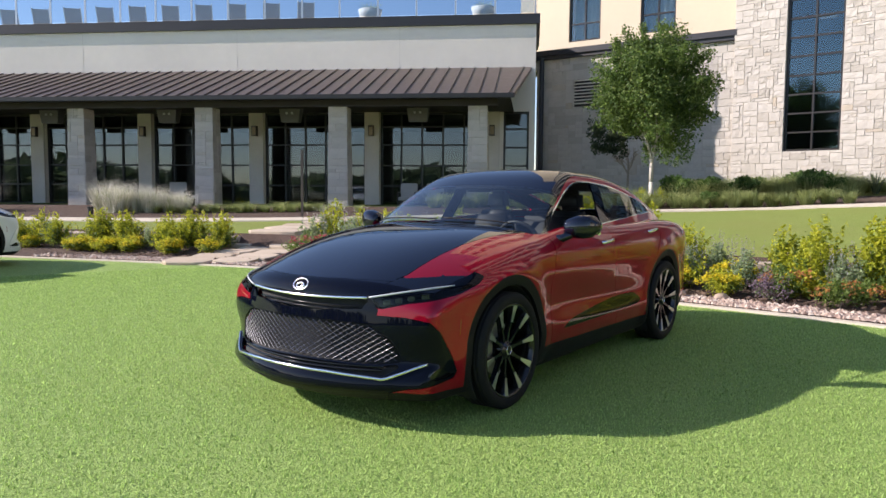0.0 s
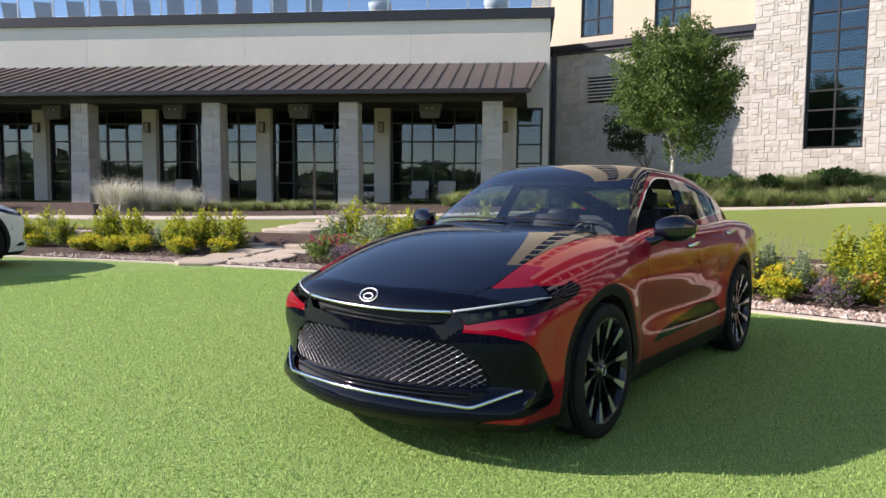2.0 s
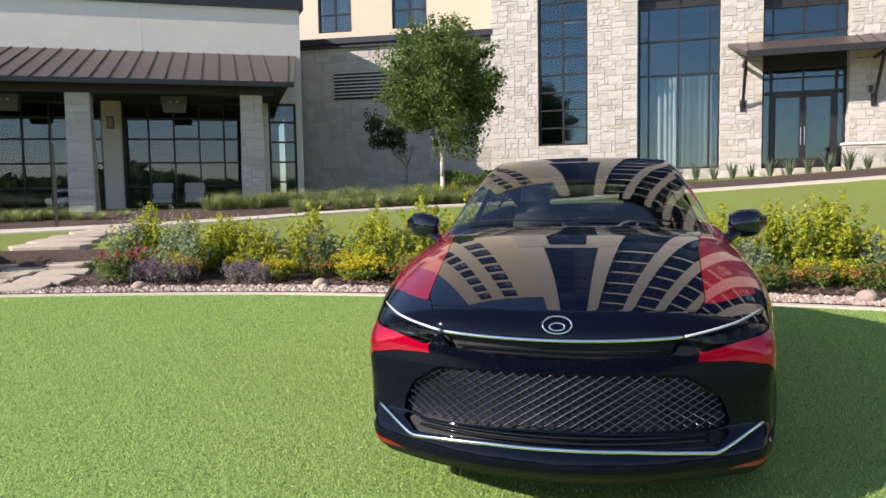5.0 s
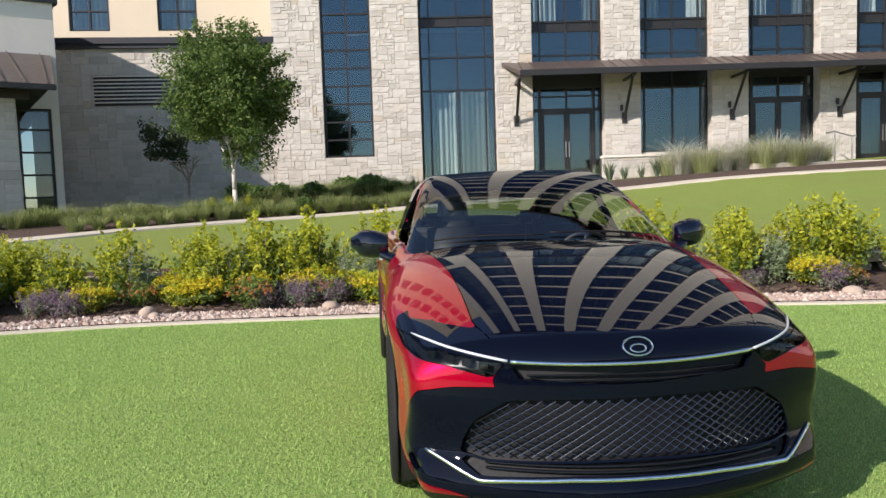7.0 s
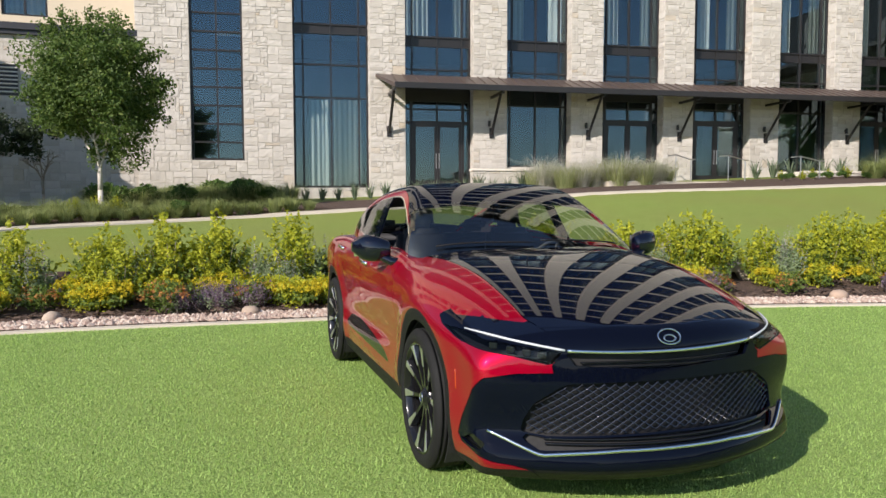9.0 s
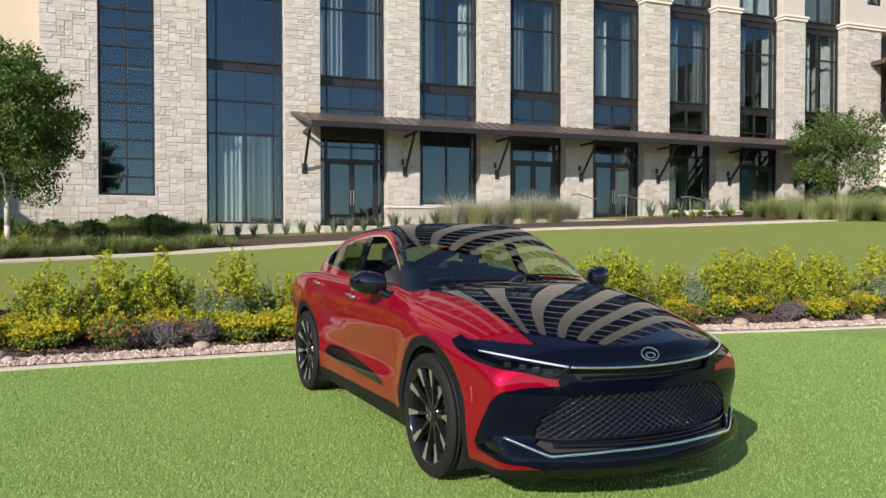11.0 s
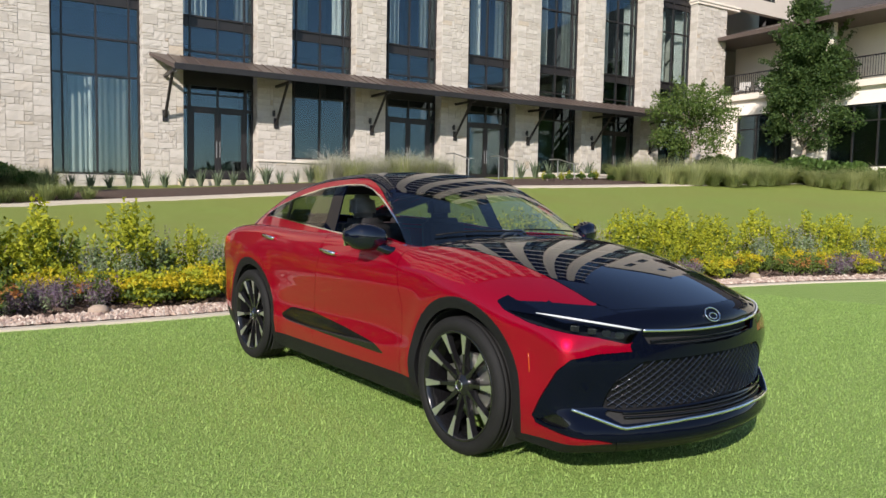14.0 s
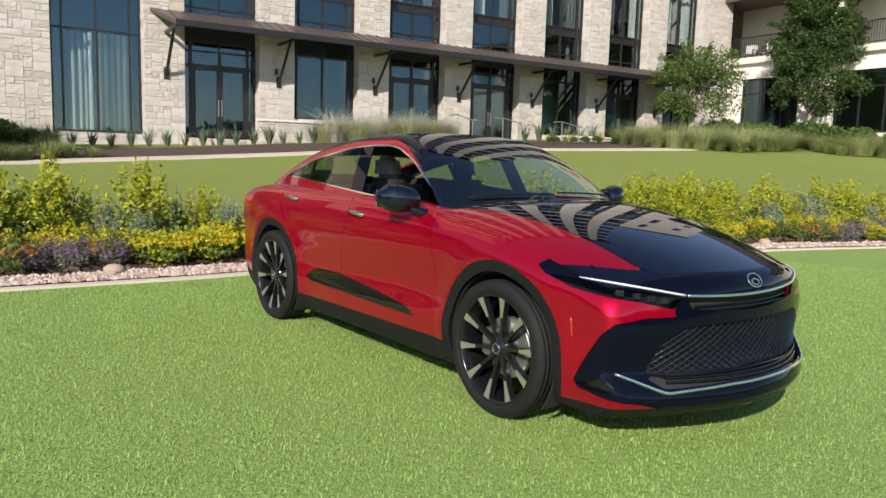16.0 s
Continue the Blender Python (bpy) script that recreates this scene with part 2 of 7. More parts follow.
def mulch_material():
    m = Mat("bark_mulch")
    a = m.noise(45.0, 5, 0.7)
    b = m.noise(3.0, 3)
    col = m.ramp(a, (0.3, (0.03, 0.018, 0.012)), (0.6, (0.1, 0.06, 0.042)), (0.8, (0.17, 0.115, 0.085)))
    col = m.mix(m.ramp(b, (0.4, (0, 0, 0)), (0.8, (0.4,) * 3)), col, (0.14, 0.09, 0.065))
    m.put(Base_Color=col, Roughness=0.95)
    m.bump(a, 0.9, 0.04)
    return m.m


TURF, LAWN, MULCH = turf_material(), lawn_material(), mulch_material()

xs = np.concatenate([[-2500, -900, -350, -150, -80], np.arange(-50, 52, 0.75), [56, 64, 80, 150, 350, 900, 2500]])
ys = np.concatenate([[-2500, -900, -350, -150, -80, -50, -35], np.arange(-28, 36, 0.75), [40, 50, 80, 150, 350, 900, 2500]])
GX, GY = np.meshgrid(xs, ys)
GZ = land(GX.ravel(), GY.ravel()).reshape(GX.shape)
sK, _ = nearest(KERB, GX.ravel(), GY.ravel())
sK = sK.reshape(GX.shape)
GZ[sK < BED + 1.2] -= 0.3
nx, ny = len(xs), len(ys)
gverts = np.stack([GX.ravel(), GY.ravel(), GZ.ravel()], 1).tolist()
gfaces = [(j * nx + i, j * nx + i + 1, (j + 1) * nx + i + 1, (j + 1) * nx + i) for j in range(ny - 1) for i in range(nx - 1)]
ground = new("ground", raw_mesh("ground", gverts, gfaces, LAWN, True))
tagged(ground, "mown green lawn sloping gently up to the hotel", "lawn", kind="structure")

centre = np.array((-22.0, -32.0))
steps_in = [0, 0.05, 0.12, 0.22, 0.35, 0.5, 0.7, 1.0]
tverts, tfaces = [], []
for kx, ky in KERB:
    for t in steps_in:
        p = np.array((kx, ky)) * (1 - t) + centre * t
        tverts.append((p[0], p[1], 0.0))
w = len(steps_in)
for i in range(len(KERB) - 1):
    for j in range(w - 1):
        tfaces.append((i * w + j, i * w + j + 1, (i + 1) * w + j + 1, (i + 1) * w + j))
turf = new("turf", raw_mesh("turf", tverts, tfaces, TURF))
tagged(turf, "bright green short artificial turf, flat display lawn", "turf", kind="structure")


def offset_curve(P, s):
    """The polyline moved s to its left."""
    d = np.gradient(P[:, :2], axis=0)
    d /= np.linalg.norm(d, axis=1)[:, None]
    return P[:, :2] + s * np.stack([-d[:, 1], d[:, 0]], 1)


def strip(P, offsets, lift, follow=True, skirt=0.0):
    """A ribbon along P through the offsets; it follows the land, or lies at the heights given in lift."""
    rows = [offset_curve(P, s) for s in offsets]
    verts, faces = [], []
    for k, row in enumerate(rows):
        lz = lift[k] if isinstance(lift, (list, tuple)) else lift
        zz = land(row[:, 0], row[:, 1]) + lz if follow else np.full(len(row), lz)
        verts += np.column_stack([row, zz]).tolist()
    n = len(P)
    for k in range(len(rows) - 1):
        for i in range(n - 1):
            faces.append((k * n + i, (k + 1) * n + i, (k + 1) * n + i + 1, k * n + i + 1)[::-1])
    return verts, faces


kv, kf = strip(KERB, [-0.012, 0.0, 0.13, 0.142], [-0.05, 0.022, 0.022, -0.05], False)
kerb = new("kerb", raw_mesh("kerb", kv, kf, CONCRETE))
tagged(kerb, "narrow pale concrete edging kerb round the turf", "kerb", kind="structure")
mv, mf = strip(KERB, [0.10, 0.5, 1.0, 1.6, 2.2, 2.65], [0.004, 0.01, 0.02, 0.03, 0.03, 0.012])
bed = new("flower_bed", raw_mesh("flower_bed", mv, mf, MULCH, True))
tagged(bed, "dark brown bark mulch bed planted with shrubs", "flower bed", kind="structure")
lv, lf = strip(KERB, [2.55, 3.0, 3.6, 4.3, 5.0], [0.0, 0.012, 0.012, 0.01, -0.02])
lawn_edge = new("lawn_edge", raw_mesh("lawn_edge", lv, lf, LAWN, True))
tagged(lawn_edge, "mown lawn edge behind the flower bed", "lawn", kind="structure")
wv, wf = strip(WALK, [-0.02, 0.0, 0.3, 0.6, 0.86, 0.88], [-0.08, 0.03, 0.035, 0.035, 0.03, -0.08])
walkway = new("walkway", raw_mesh("walkway", wv, wf, CONCRETE))
tagged(walkway, "pale concrete footpath curving across the lawn", "footpath", kind="structure")
pv, pf = strip(WALK[:int(len(WALK) * 0.93)], [0.9, 2.0, 3.2, 4.4, 5.4], [0.02, 0.035, 0.035, 0.03, 0.01])
planting = new("planting_bed", raw_mesh("planting_bed", pv, pf, MULCH, True))
tagged(planting, "dark mulch planting bed along the hotel front", "flower bed", kind="structure")

# ---- stone walling ----
stone_meshes = {}


def stone_mesh(w, h, variant):
    """A squared rubble stone, w by h, its rough face at y = -0.03, edges chipped round."""
    key = (w, h, variant)
    if key in stone_meshes:
        return stone_meshes[key]
    rnd = random.Random(hash(key) % 9973)
    bm = bmesh.new()
    c = 0.006
    nx_, nz_ = 3, 2
    front = [[bm.verts.new((-w / 2 + c + (w - 2 * c) * i / nx_ + rnd.uniform(-.004, .004), -0.008 - rnd.uniform(0, 0.015), -h / 2 + c + (h - 2 * c) * j / nz_ + rnd.uniform(-.004, .004)))
              for i in range(nx_ + 1)] for j in range(nz_ + 1)]
    for j in range(nz_):
        for i in range(nx_):
            bm.faces.new((front[j][i], front[j][i + 1], front[j + 1][i + 1], front[j + 1][i]))
    rim = [front[0][i] for i in range(nx_ + 1)] + [front[j][nx_] for j in range(1, nz_ + 1)] + [front[nz_][i] for i in range(nx_ - 1, -1, -1)] + [front[j][0] for j in range(nz_ - 1, 0, -1)]
    back = []
    for v in rim:
        x = math.copysign(min(w / 2, abs(v.co.x) + c), v.co.x)
        z = math.copysign(min(h / 2, abs(v.co.z) + c), v.co.z)
        back.append(bm.verts.new((x, 0.004, z)))
    for i in range(len(rim)):
        k = (i + 1) % len(rim)
        bm.faces.new((rim[k], rim[i], back[i], back[k]))
    stone_meshes[key] = mesh_of("stone", bm, STONE)
    return stone_meshes[key]


def ashlar(W, H, holes, rnd, ux=0.15, uz=0.125):
    """Random squared rubble: rectangles (x0, x1, z0, z1) that fill W by H round the holes."""
    nx_, nz_ = max(1, round(W / ux)), max(1, round(H / uz))
    ux, uz = W / nx_, H / nz_
    full = np.zeros((nz_, nx_), bool)
    for a, b, c, d in holes:
        for j in range(nz_):
            for i in range(nx_):
                if a < (i + .5) * ux < b and c < (j + .5) * uz < d:
                    full[j, i] = True
    sizes = [(2, 1), (3, 1), (4, 1), (3, 2), (4, 2), (2, 2), (3, 2), (5, 2), (4, 2), (3, 3), (4, 3), (2, 1), (1, 1)]
    out = []
    for j in range(nz_):
        for i in range(nx_):
            if full[j, i]:
                continue
            w, h = rnd.choice(sizes)
            w = min(w, nx_ - i)
            h = min(h, nz_ - j)
            while w > 1 and full[j, i:i + w].any():
                w -= 1
            while h > 1 and full[j:j + h, i:i + w].any():
                h -= 1
            if i + w == nx_ - 1 and not full[j:j + h, nx_ - 1].any():
                w += 1
            full[j:j + h, i:i + w] = True
            x0, x1, z0, z1 = i * ux, (i + w) * ux, j * uz, (j + h) * uz
            for a, b, c, d in holes:
                if x0 < b and x1 > a and z0 < d and z1 > c:
                    if (x0 + x1) / 2 < a:
                        x1 = min(x1, a)
                    elif (x0 + x1) / 2 > b:
                        x0 = max(x0, b)
                    elif (z0 + z1) / 2 < c:
                        z1 = min(z1, c)
                    else:
                        z0 = max(z0, d)
            if x1 - x0 > 0.03 and z1 - z0 > 0.03:
                out.append((x0, x1, z0, z1))
    return out


wall_faces = []      # walls waiting for their stones: (wall, matrix, W, H, holes, seed, unit, how many as single pieces)


def stone_face(wall, m, W, H, holes=(), seed=1, unit=0.128, singles=300):
    wall_faces.append((wall, m, W, H, list(holes), seed, unit, singles))


def lay_stones():
    for wall, m, W, H, holes, seed, unit, singles in wall_faces:
        rnd = random.Random(seed)
        rest_v, rest_f = [], []
        rects = ashlar(W, H, holes, rnd, unit, unit * 0.83)
        rects.sort(key=lambda q: q[2])
        for k, (x0, x1, z0, z1) in enumerate(rects):
            gap = 0.008
            w, h = x1 - x0 - gap, z1 - z0 - gap
            wq, hq = max(0.05, round(w * 20) / 20), max(0.05, round(h * 20) / 20)
            me = stone_mesh(wq, hq, rnd.randrange(3))
            mm = m @ Matrix.Translation(((x0 + x1) / 2, rnd.uniform(-0.006, 0.006), (z0 + z1) / 2)) @ Matrix.Diagonal((w / wq, 1, h / hq, 1))
            if k < singles:
                ob = new("stone", me)
                ob.parent = wall
                ob.matrix_basis = mm
            else:
                base = len(rest_v)
                rest_v += [tuple(mm @ v.co) for v in me.vertices]
                rest_f += [tuple(base + i for i in p.vertices) for p in me.polygons]
        if rest_f:
            ob = new("stonework", raw_mesh("stonework", rest_v, rest_f, STONE_JOIN))
            ob.parent = wall
            tagged(ob, "pale squared limestone rubble higher up the wall", kind="stuff")


def cut_box(bm, x0, x1, y0, y1, z0, z1, holes):
    """A wall in the xz plane with rectangular openings right through it."""
    X = sorted({x0, x1, *[h[0] for h in holes], *[h[1] for h in holes]})
    Z = sorted({z0, z1, *[h[2] for h in holes], *[h[3] for h in holes]})
    X, Z = [x for x in X if x0 <= x <= x1], [z for z in Z if z0 <= z <= z1]

    def open_at(i, j):
        if not (0 <= i < len(X) - 1 and 0 <= j < len(Z) - 1):
            return True
        x, z = (X[i] + X[i + 1]) / 2, (Z[j] + Z[j + 1]) / 2
        return any(a < x < b and c < z < d for a, b, c, d in holes)
    vs = {}

    def v(x, y, z):
        k = (round(x, 4), round(y, 4), round(z, 4))
        if k not in vs:
            vs[k] = bm.verts.new((x, y, z))
        return vs[k]
    for i in range(len(X) - 1):
        for j in range(len(Z) - 1):
            if open_at(i, j):
                continue
            a, b, c, d = X[i], X[i + 1], Z[j], Z[j + 1]
            bm.faces.new((v(a, y0, c), v(b, y0, c), v(b, y0, d), v(a, y0, d)))
            bm.faces.new((v(a, y1, c), v(a, y1, d), v(b, y1, d), v(b, y1, c)))
            if open_at(i - 1, j):
                bm.faces.new((v(a, y0, c), v(a, y0, d), v(a, y1, d), v(a, y1, c)))
            if open_at(i + 1, j):
                bm.faces.new((v(b, y0, c), v(b, y1, c), v(b, y1, d), v(b, y0, d)))
            if open_at(i, j - 1):
                bm.faces.new((v(a, y0, c), v(a, y1, c), v(b, y1, c), v(b, y0, c)))
            if open_at(i, j + 1):
                bm.faces.new((v(a, y0, d), v(b, y0, d), v(b, y1, d), v(a, y1, d)))


window_count = [0]


def window(m, x0, x1, z0, z1, xcuts, zcuts, y=0.0, bar=0.06, deep=0.12, label="dark bronze framed window with grey-blue glass", solid_rows=(), skip=(), glazing=None):
    """A glazed opening: frame bars at the cuts, one pane a field; rows named in solid_rows are dark spandrel panels."""
    window_count[0] += 1
    w = thing("window_%d" % window_count[0], m, label, "window", kind="structure")
    X, Z = [x0, *xcuts, x1], [z0, *zcuts, z1]
    bm = bmesh.new()
    for x in X:
        e = bar * 1.3 if x in (x0, x1) else bar
        lo = x if x == x0 else x - e if x == x1 else x - e / 2
        box(bm, lo, lo + e, y - 0.03, y + deep, z0, z1)
    for z in Z:
        e = bar * 1.3 if z in (z0, z1) else bar
        lo = z if z == z0 else z - e if z == z1 else z - e / 2
        for a, b in zip(X, X[1:]):
            box(bm, a + bar / 2, b - bar / 2, y - 0.027, y + deep - 0.003, lo, lo + e)
    part("window_frame", bm, DARK_STEEL, w)
    for j, (c, d) in enumerate(zip(Z, Z[1:])):
        for i, (a, b) in enumerate(zip(X, X[1:])):
            if (i, j) in skip:
                continue
            bm = boxes((a + 0.01, b - 0.01, y + 0.03, y + (0.06 if j in solid_rows else 0.042), c + 0.01, d - 0.01))
            ob = part("spandrel_panel" if j in solid_rows else "pane", bm, DARK_STEEL if j in solid_rows else glazing or WINDOW_GLASS, w)
            if j not in solid_rows:
                ob.visible_shadow = False
    return w


def fold_curtain(m, x0, x1, z0, z1, y, name="curtain", label="pale drawn curtain hanging in folds behind the glass"):
    bm = bmesh.new()
    n = max(8, int((x1 - x0) / 0.035))
    top, bot = [], []
    rnd = random.Random(int((x0 + z0) * 100))
    ph = rnd.uniform(0, 6)
    for i in range(n + 1):
        x = x0 + (x1 - x0) * i / n
        dy = 0.05 * math.sin(i * 1.15 + ph) + 0.02 * math.sin(i * 0.41)
        top.append(bm.verts.new((x, y + dy, z1)))
        bot.append(bm.verts.new((x, y + dy * 1.2, z0)))
    for i in range(n):
        bm.faces.new((bot[i], bot[i + 1], top[i + 1], top[i]))
    ext = bmesh.ops.solidify(bm, geom=bm.faces[:], thickness=0.006)
    return solid(name, bm, CURTAIN, label, "curtain", m, "hotel curtains", smooth=True)


# ---- hotel: local x along the front, y into the building ----
MH = pose(11.53, 26.82, 0, 0, 0, -40)
TOP = 40.0
PIER0, BAY, PW, NP = 6.45, 4.03, 1.35, 7
bays = [(3.62, 6.45)] + [(PIER0 + BAY * k + PW, PIER0 + BAY * (k + 1)) for k in range(NP)]
GLASS_Y = 0.5

# tower with the tall window
bm = bmesh.new()
cut_box(bm, -1.8, 3.62, 0.0, 0.5, 1.0, 14.2, [(0.0, 1.84, 2.9, 13.4)])
tower = solid("wall_tower", bm, MORTAR, "pale squared limestone tower wall of the hotel", "wall", MH, kind="structure")
stone_face(tower, Matrix.Translation((-1.8, 0, 1.0)), 5.42, 13.2, [(1.8, 3.64, 1.9, 12.4)], 3)
bm = boxes((-1.8, -1.5, 0.5, 6.0, 1.0, 14.2), (3.3, 3.62, 0.5, 1.4, 1.0, 14.2), (-1.8, 3.62, 6.0, 6.3, 1.0, TOP))
tower_side = solid("wall_tower_side", bm, MORTAR, "pale limestone side wall of the hotel tower", "wall", MH, kind="structure")
stone_face(tower_side, Matrix.Translation((-1.8, 6.0, 1.0)) @ pose(0, 0, 0, 0, 0, -90), 6.0, 13.2, [], 5, singles=60)
bm = boxes((-1.95, 3.62, -0.12, 0.6, 14.2, 14.5), (-1.8, -0.4, 0.05, 0.5, 14.5, TOP), (2.5, 3.62, 0.05, 0.5, 14.5, TOP))
solid("wall_tower_top", bm, STUCCO_PALE, "pale stucco upper storeys over the stone tower", "wall", MH, kind="structure")
zs = [2.9 + 0.66 * k for k in range(1, 16)]
window(MH, 0.0, 1.84, 2.9, 13.4, [0.92], zs, y=0.12)
for z in np.arange(14.5, TOP - 3, 3.6):
    window(MH, -0.4, 2.5, z, z + 3.6, [1.05], [z + 0.5, z + 1.9], y=0.3, label="upper tower window with dark mullions")

# piers
for k in range(NP):
    x = PIER0 + BAY * k
    m = MH @ Matrix.Translation((x, 0, 0))
    bm = boxes((0, PW, 0, 0.75, 1.2, 12.05))
    p = solid("wall_pier_%d" % (k + 1), bm, MORTAR, "tall pale limestone pier between the hotel windows", "pier", m, "hotel piers", kind="structure")
    stone_face(p, Matrix.Translation((0, 0, 1.2)), PW, 10.85, [], 20 + k, singles=130)
    stone_face(p, Matrix.Translation((0, 0.5, 1.2)) @ pose(0, 0, 0, 0, 0, -90), 0.5, 10.85, [], 40 + k, singles=0)
    bm = boxes((-0.07, PW + 0.07, -0.09, 0.75, 12.05, 12.19), (-0.12, PW + 0.12, -0.14, 0.75, 12.19, 12.3))
    part("pier_cap", bm, CAPSTONE, p, "cast stone cap", bevel=0.015)
    bm = boxes((0.03, PW - 0.03, 0.03, 0.75, 12.3, TOP))
    part("pilaster", bm, STUCCO_PALE, p, "pale stucco pilaster")

# wide end pier that turns the corner
xe = PIER0 + BAY * NP
m = MH @ Matrix.Translation((xe, 0, 0))
p = solid("wall_pier_end", boxes((0, 2.4, 0, 3.2, 1.2, 12.05)), MORTAR, "broad pale limestone end pier of the hotel", "pier", m, "hotel piers", kind="structure")
stone_face(p, Matrix.Translation((0, 0, 1.2)), 2.4, 10.85, [], 60, singles=120)
stone_face(p, Matrix.Translation((0, 0.5, 1.2)) @ pose(0, 0, 0, 0, 0, -90), 0.5, 10.85, [], 61, singles=0)
part("pier_cap", boxes((-0.08, 3.4, -0.1, 3.3, 12.05, 12.19), (-0.13, 3.45, -0.15, 3.35, 12.19, 12.32)), CAPSTONE, p, "cast stone cap", bevel=0.015)
bm = bmesh.new()
cut_box(bm, 0.03, 9.5, 0.06, 0.4, 12.32, 21.0, [(1.5, 2.5, 13.4, 15.6), (5.6, 6.8, 13.1, 14.4), (5.6, 6.8, 16.5, 18), (1.5, 2.5, 17, 19)])
part("upper_wall", bm, STUCCO_PALE, p, "pale stucco upper wall")
solid("wall_corner", boxes((xe + 2.3, xe + 9.5, 3.0, 3.3, 1.0, 20.6)), STUCCO_PALE, "pale stucco wall in the corner by the wing", "wall", MH, kind="structure")
for a, b, c, d in ((1.5, 2.5, 13.4, 15.6), (5.6, 6.8, 13.1, 14.4), (5.6, 6.8, 16.5, 18), (1.5, 2.5, 17, 19)):
    window(m, a, b, c, d, [(a + b) / 2], [(c + d) / 2], y=0.16)

# bays: upper windows, spandrels, ground floor doors
for k, (a, b) in enumerate(bays):
    w_ = b - a
    xc = [a + w_ * f for f in (0.13, 0.5, 0.87)]
    if k == 0:
        window(MH, a, b, 1.92, 12.05, xc, [5.32, 6.55, 7.72, 8.05, 10.5, 11.7], y=GLASS_Y, solid_rows=(3, 6), label="tall curtain wall window with dark mullions and pale curtains")
    else:
        window(MH, a, b, 6.05, 12.05, xc, [6.5, 7.4, 7.75, 10.4, 11.7], y=GLASS_Y, solid_rows=(2, 5))
    # storeys above the caps: white framed curtained windows
    window(MH, a, b, 12.05, 15.6, xc[1:2] + xc[2:], [12.3, 14.6], y=GLASS_Y, label="upper hotel window with drawn pale curtains", solid_rows=(0,))
    bm = bmesh.new()
    for z in np.arange(15.6, TOP - 1, 3.6):
        box(bm, a - 0.02, b + 0.02, GLASS_Y - 0.15, GLASS_Y + 0.2, z, z + 0.5)
        window(MH, a, b, z + 0.5, min(z + 3.6, TOP), xc, [z + 1.3, z + 2.7], y=GLASS_Y, label="upper hotel window with dark mullions")
    solid("wall_spandrel_%d" % (k + 1), bm, STUCCO_PALE, "pale stucco floor bands between the upper windows", "wall", MH, kind="structure")
    rnd = random.Random(70 + k)
    fold_curtain(MH, a + 0.1, b - 0.1, 12.35, 15.5, GLASS_Y + 0.4)
    if k:
        fold_curtain(MH, a + 0.2, a + w_ * rnd.uniform(0.35, 0.5), 7.8, 11.6, GLASS_Y + 0.45)
        fold_curtain(MH, a + w_ * rnd.uniform(0.7, 0.8), b - 0.1, 7.8, 11.6, GLASS_Y + 0.45)
fold_curtain(MH, 4.2, 4.95, 1.95, 5.3, GLASS_Y + 0.5)
fold_curtain(MH, 5.15, 6.2, 1.95, 5.3, GLASS_Y + 0.45)


def door_leaf(m, a, b, z0, z1, y, parent):
    bm = bmesh.new()
    f = 0.11
    for s in ((a, a + f, y - 0.02, y + 0.05, z0, z1), (b - f, b, y - 0.02, y + 0.05, z0, z1), (a + f, b - f, y - 0.017, y + 0.047, z1 - f, z1), (a + f, b - f, y - 0.017, y + 0.047, z0, z0 + 0.28)):
        box(bm, *s)
    leaf = part("door_leaf", bm, DARK_STEEL, parent)
    ob = part("pane", boxes((a + f, b - f, y + 0.008, y + 0.02, z0 + 0.28, z1 - f)), WINDOW_GLASS, leaf)
    ob.visible_shadow = False
    bm = bmesh.new()
    side = b - f * 0.5 if a < parent["mid"] - 0.01 and b <= parent["mid"] + 0.02 else a + f * 0.5
    rod(bm, (side, y - 0.07, z0 + 0.75), (side, y - 0.07, z0 + 1.35), 0.012)
    rod(bm, (side, y - 0.07, z0 + 0.8), (side, y - 0.01, z0 + 0.8), 0.008)
    rod(bm, (side, y - 0.07, z0 + 1.3), (side, y - 0.01, z0 + 1.3), 0.008)
    part("handle", bm, STEEL, leaf, "brushed steel pull handle")


door_count = [0]


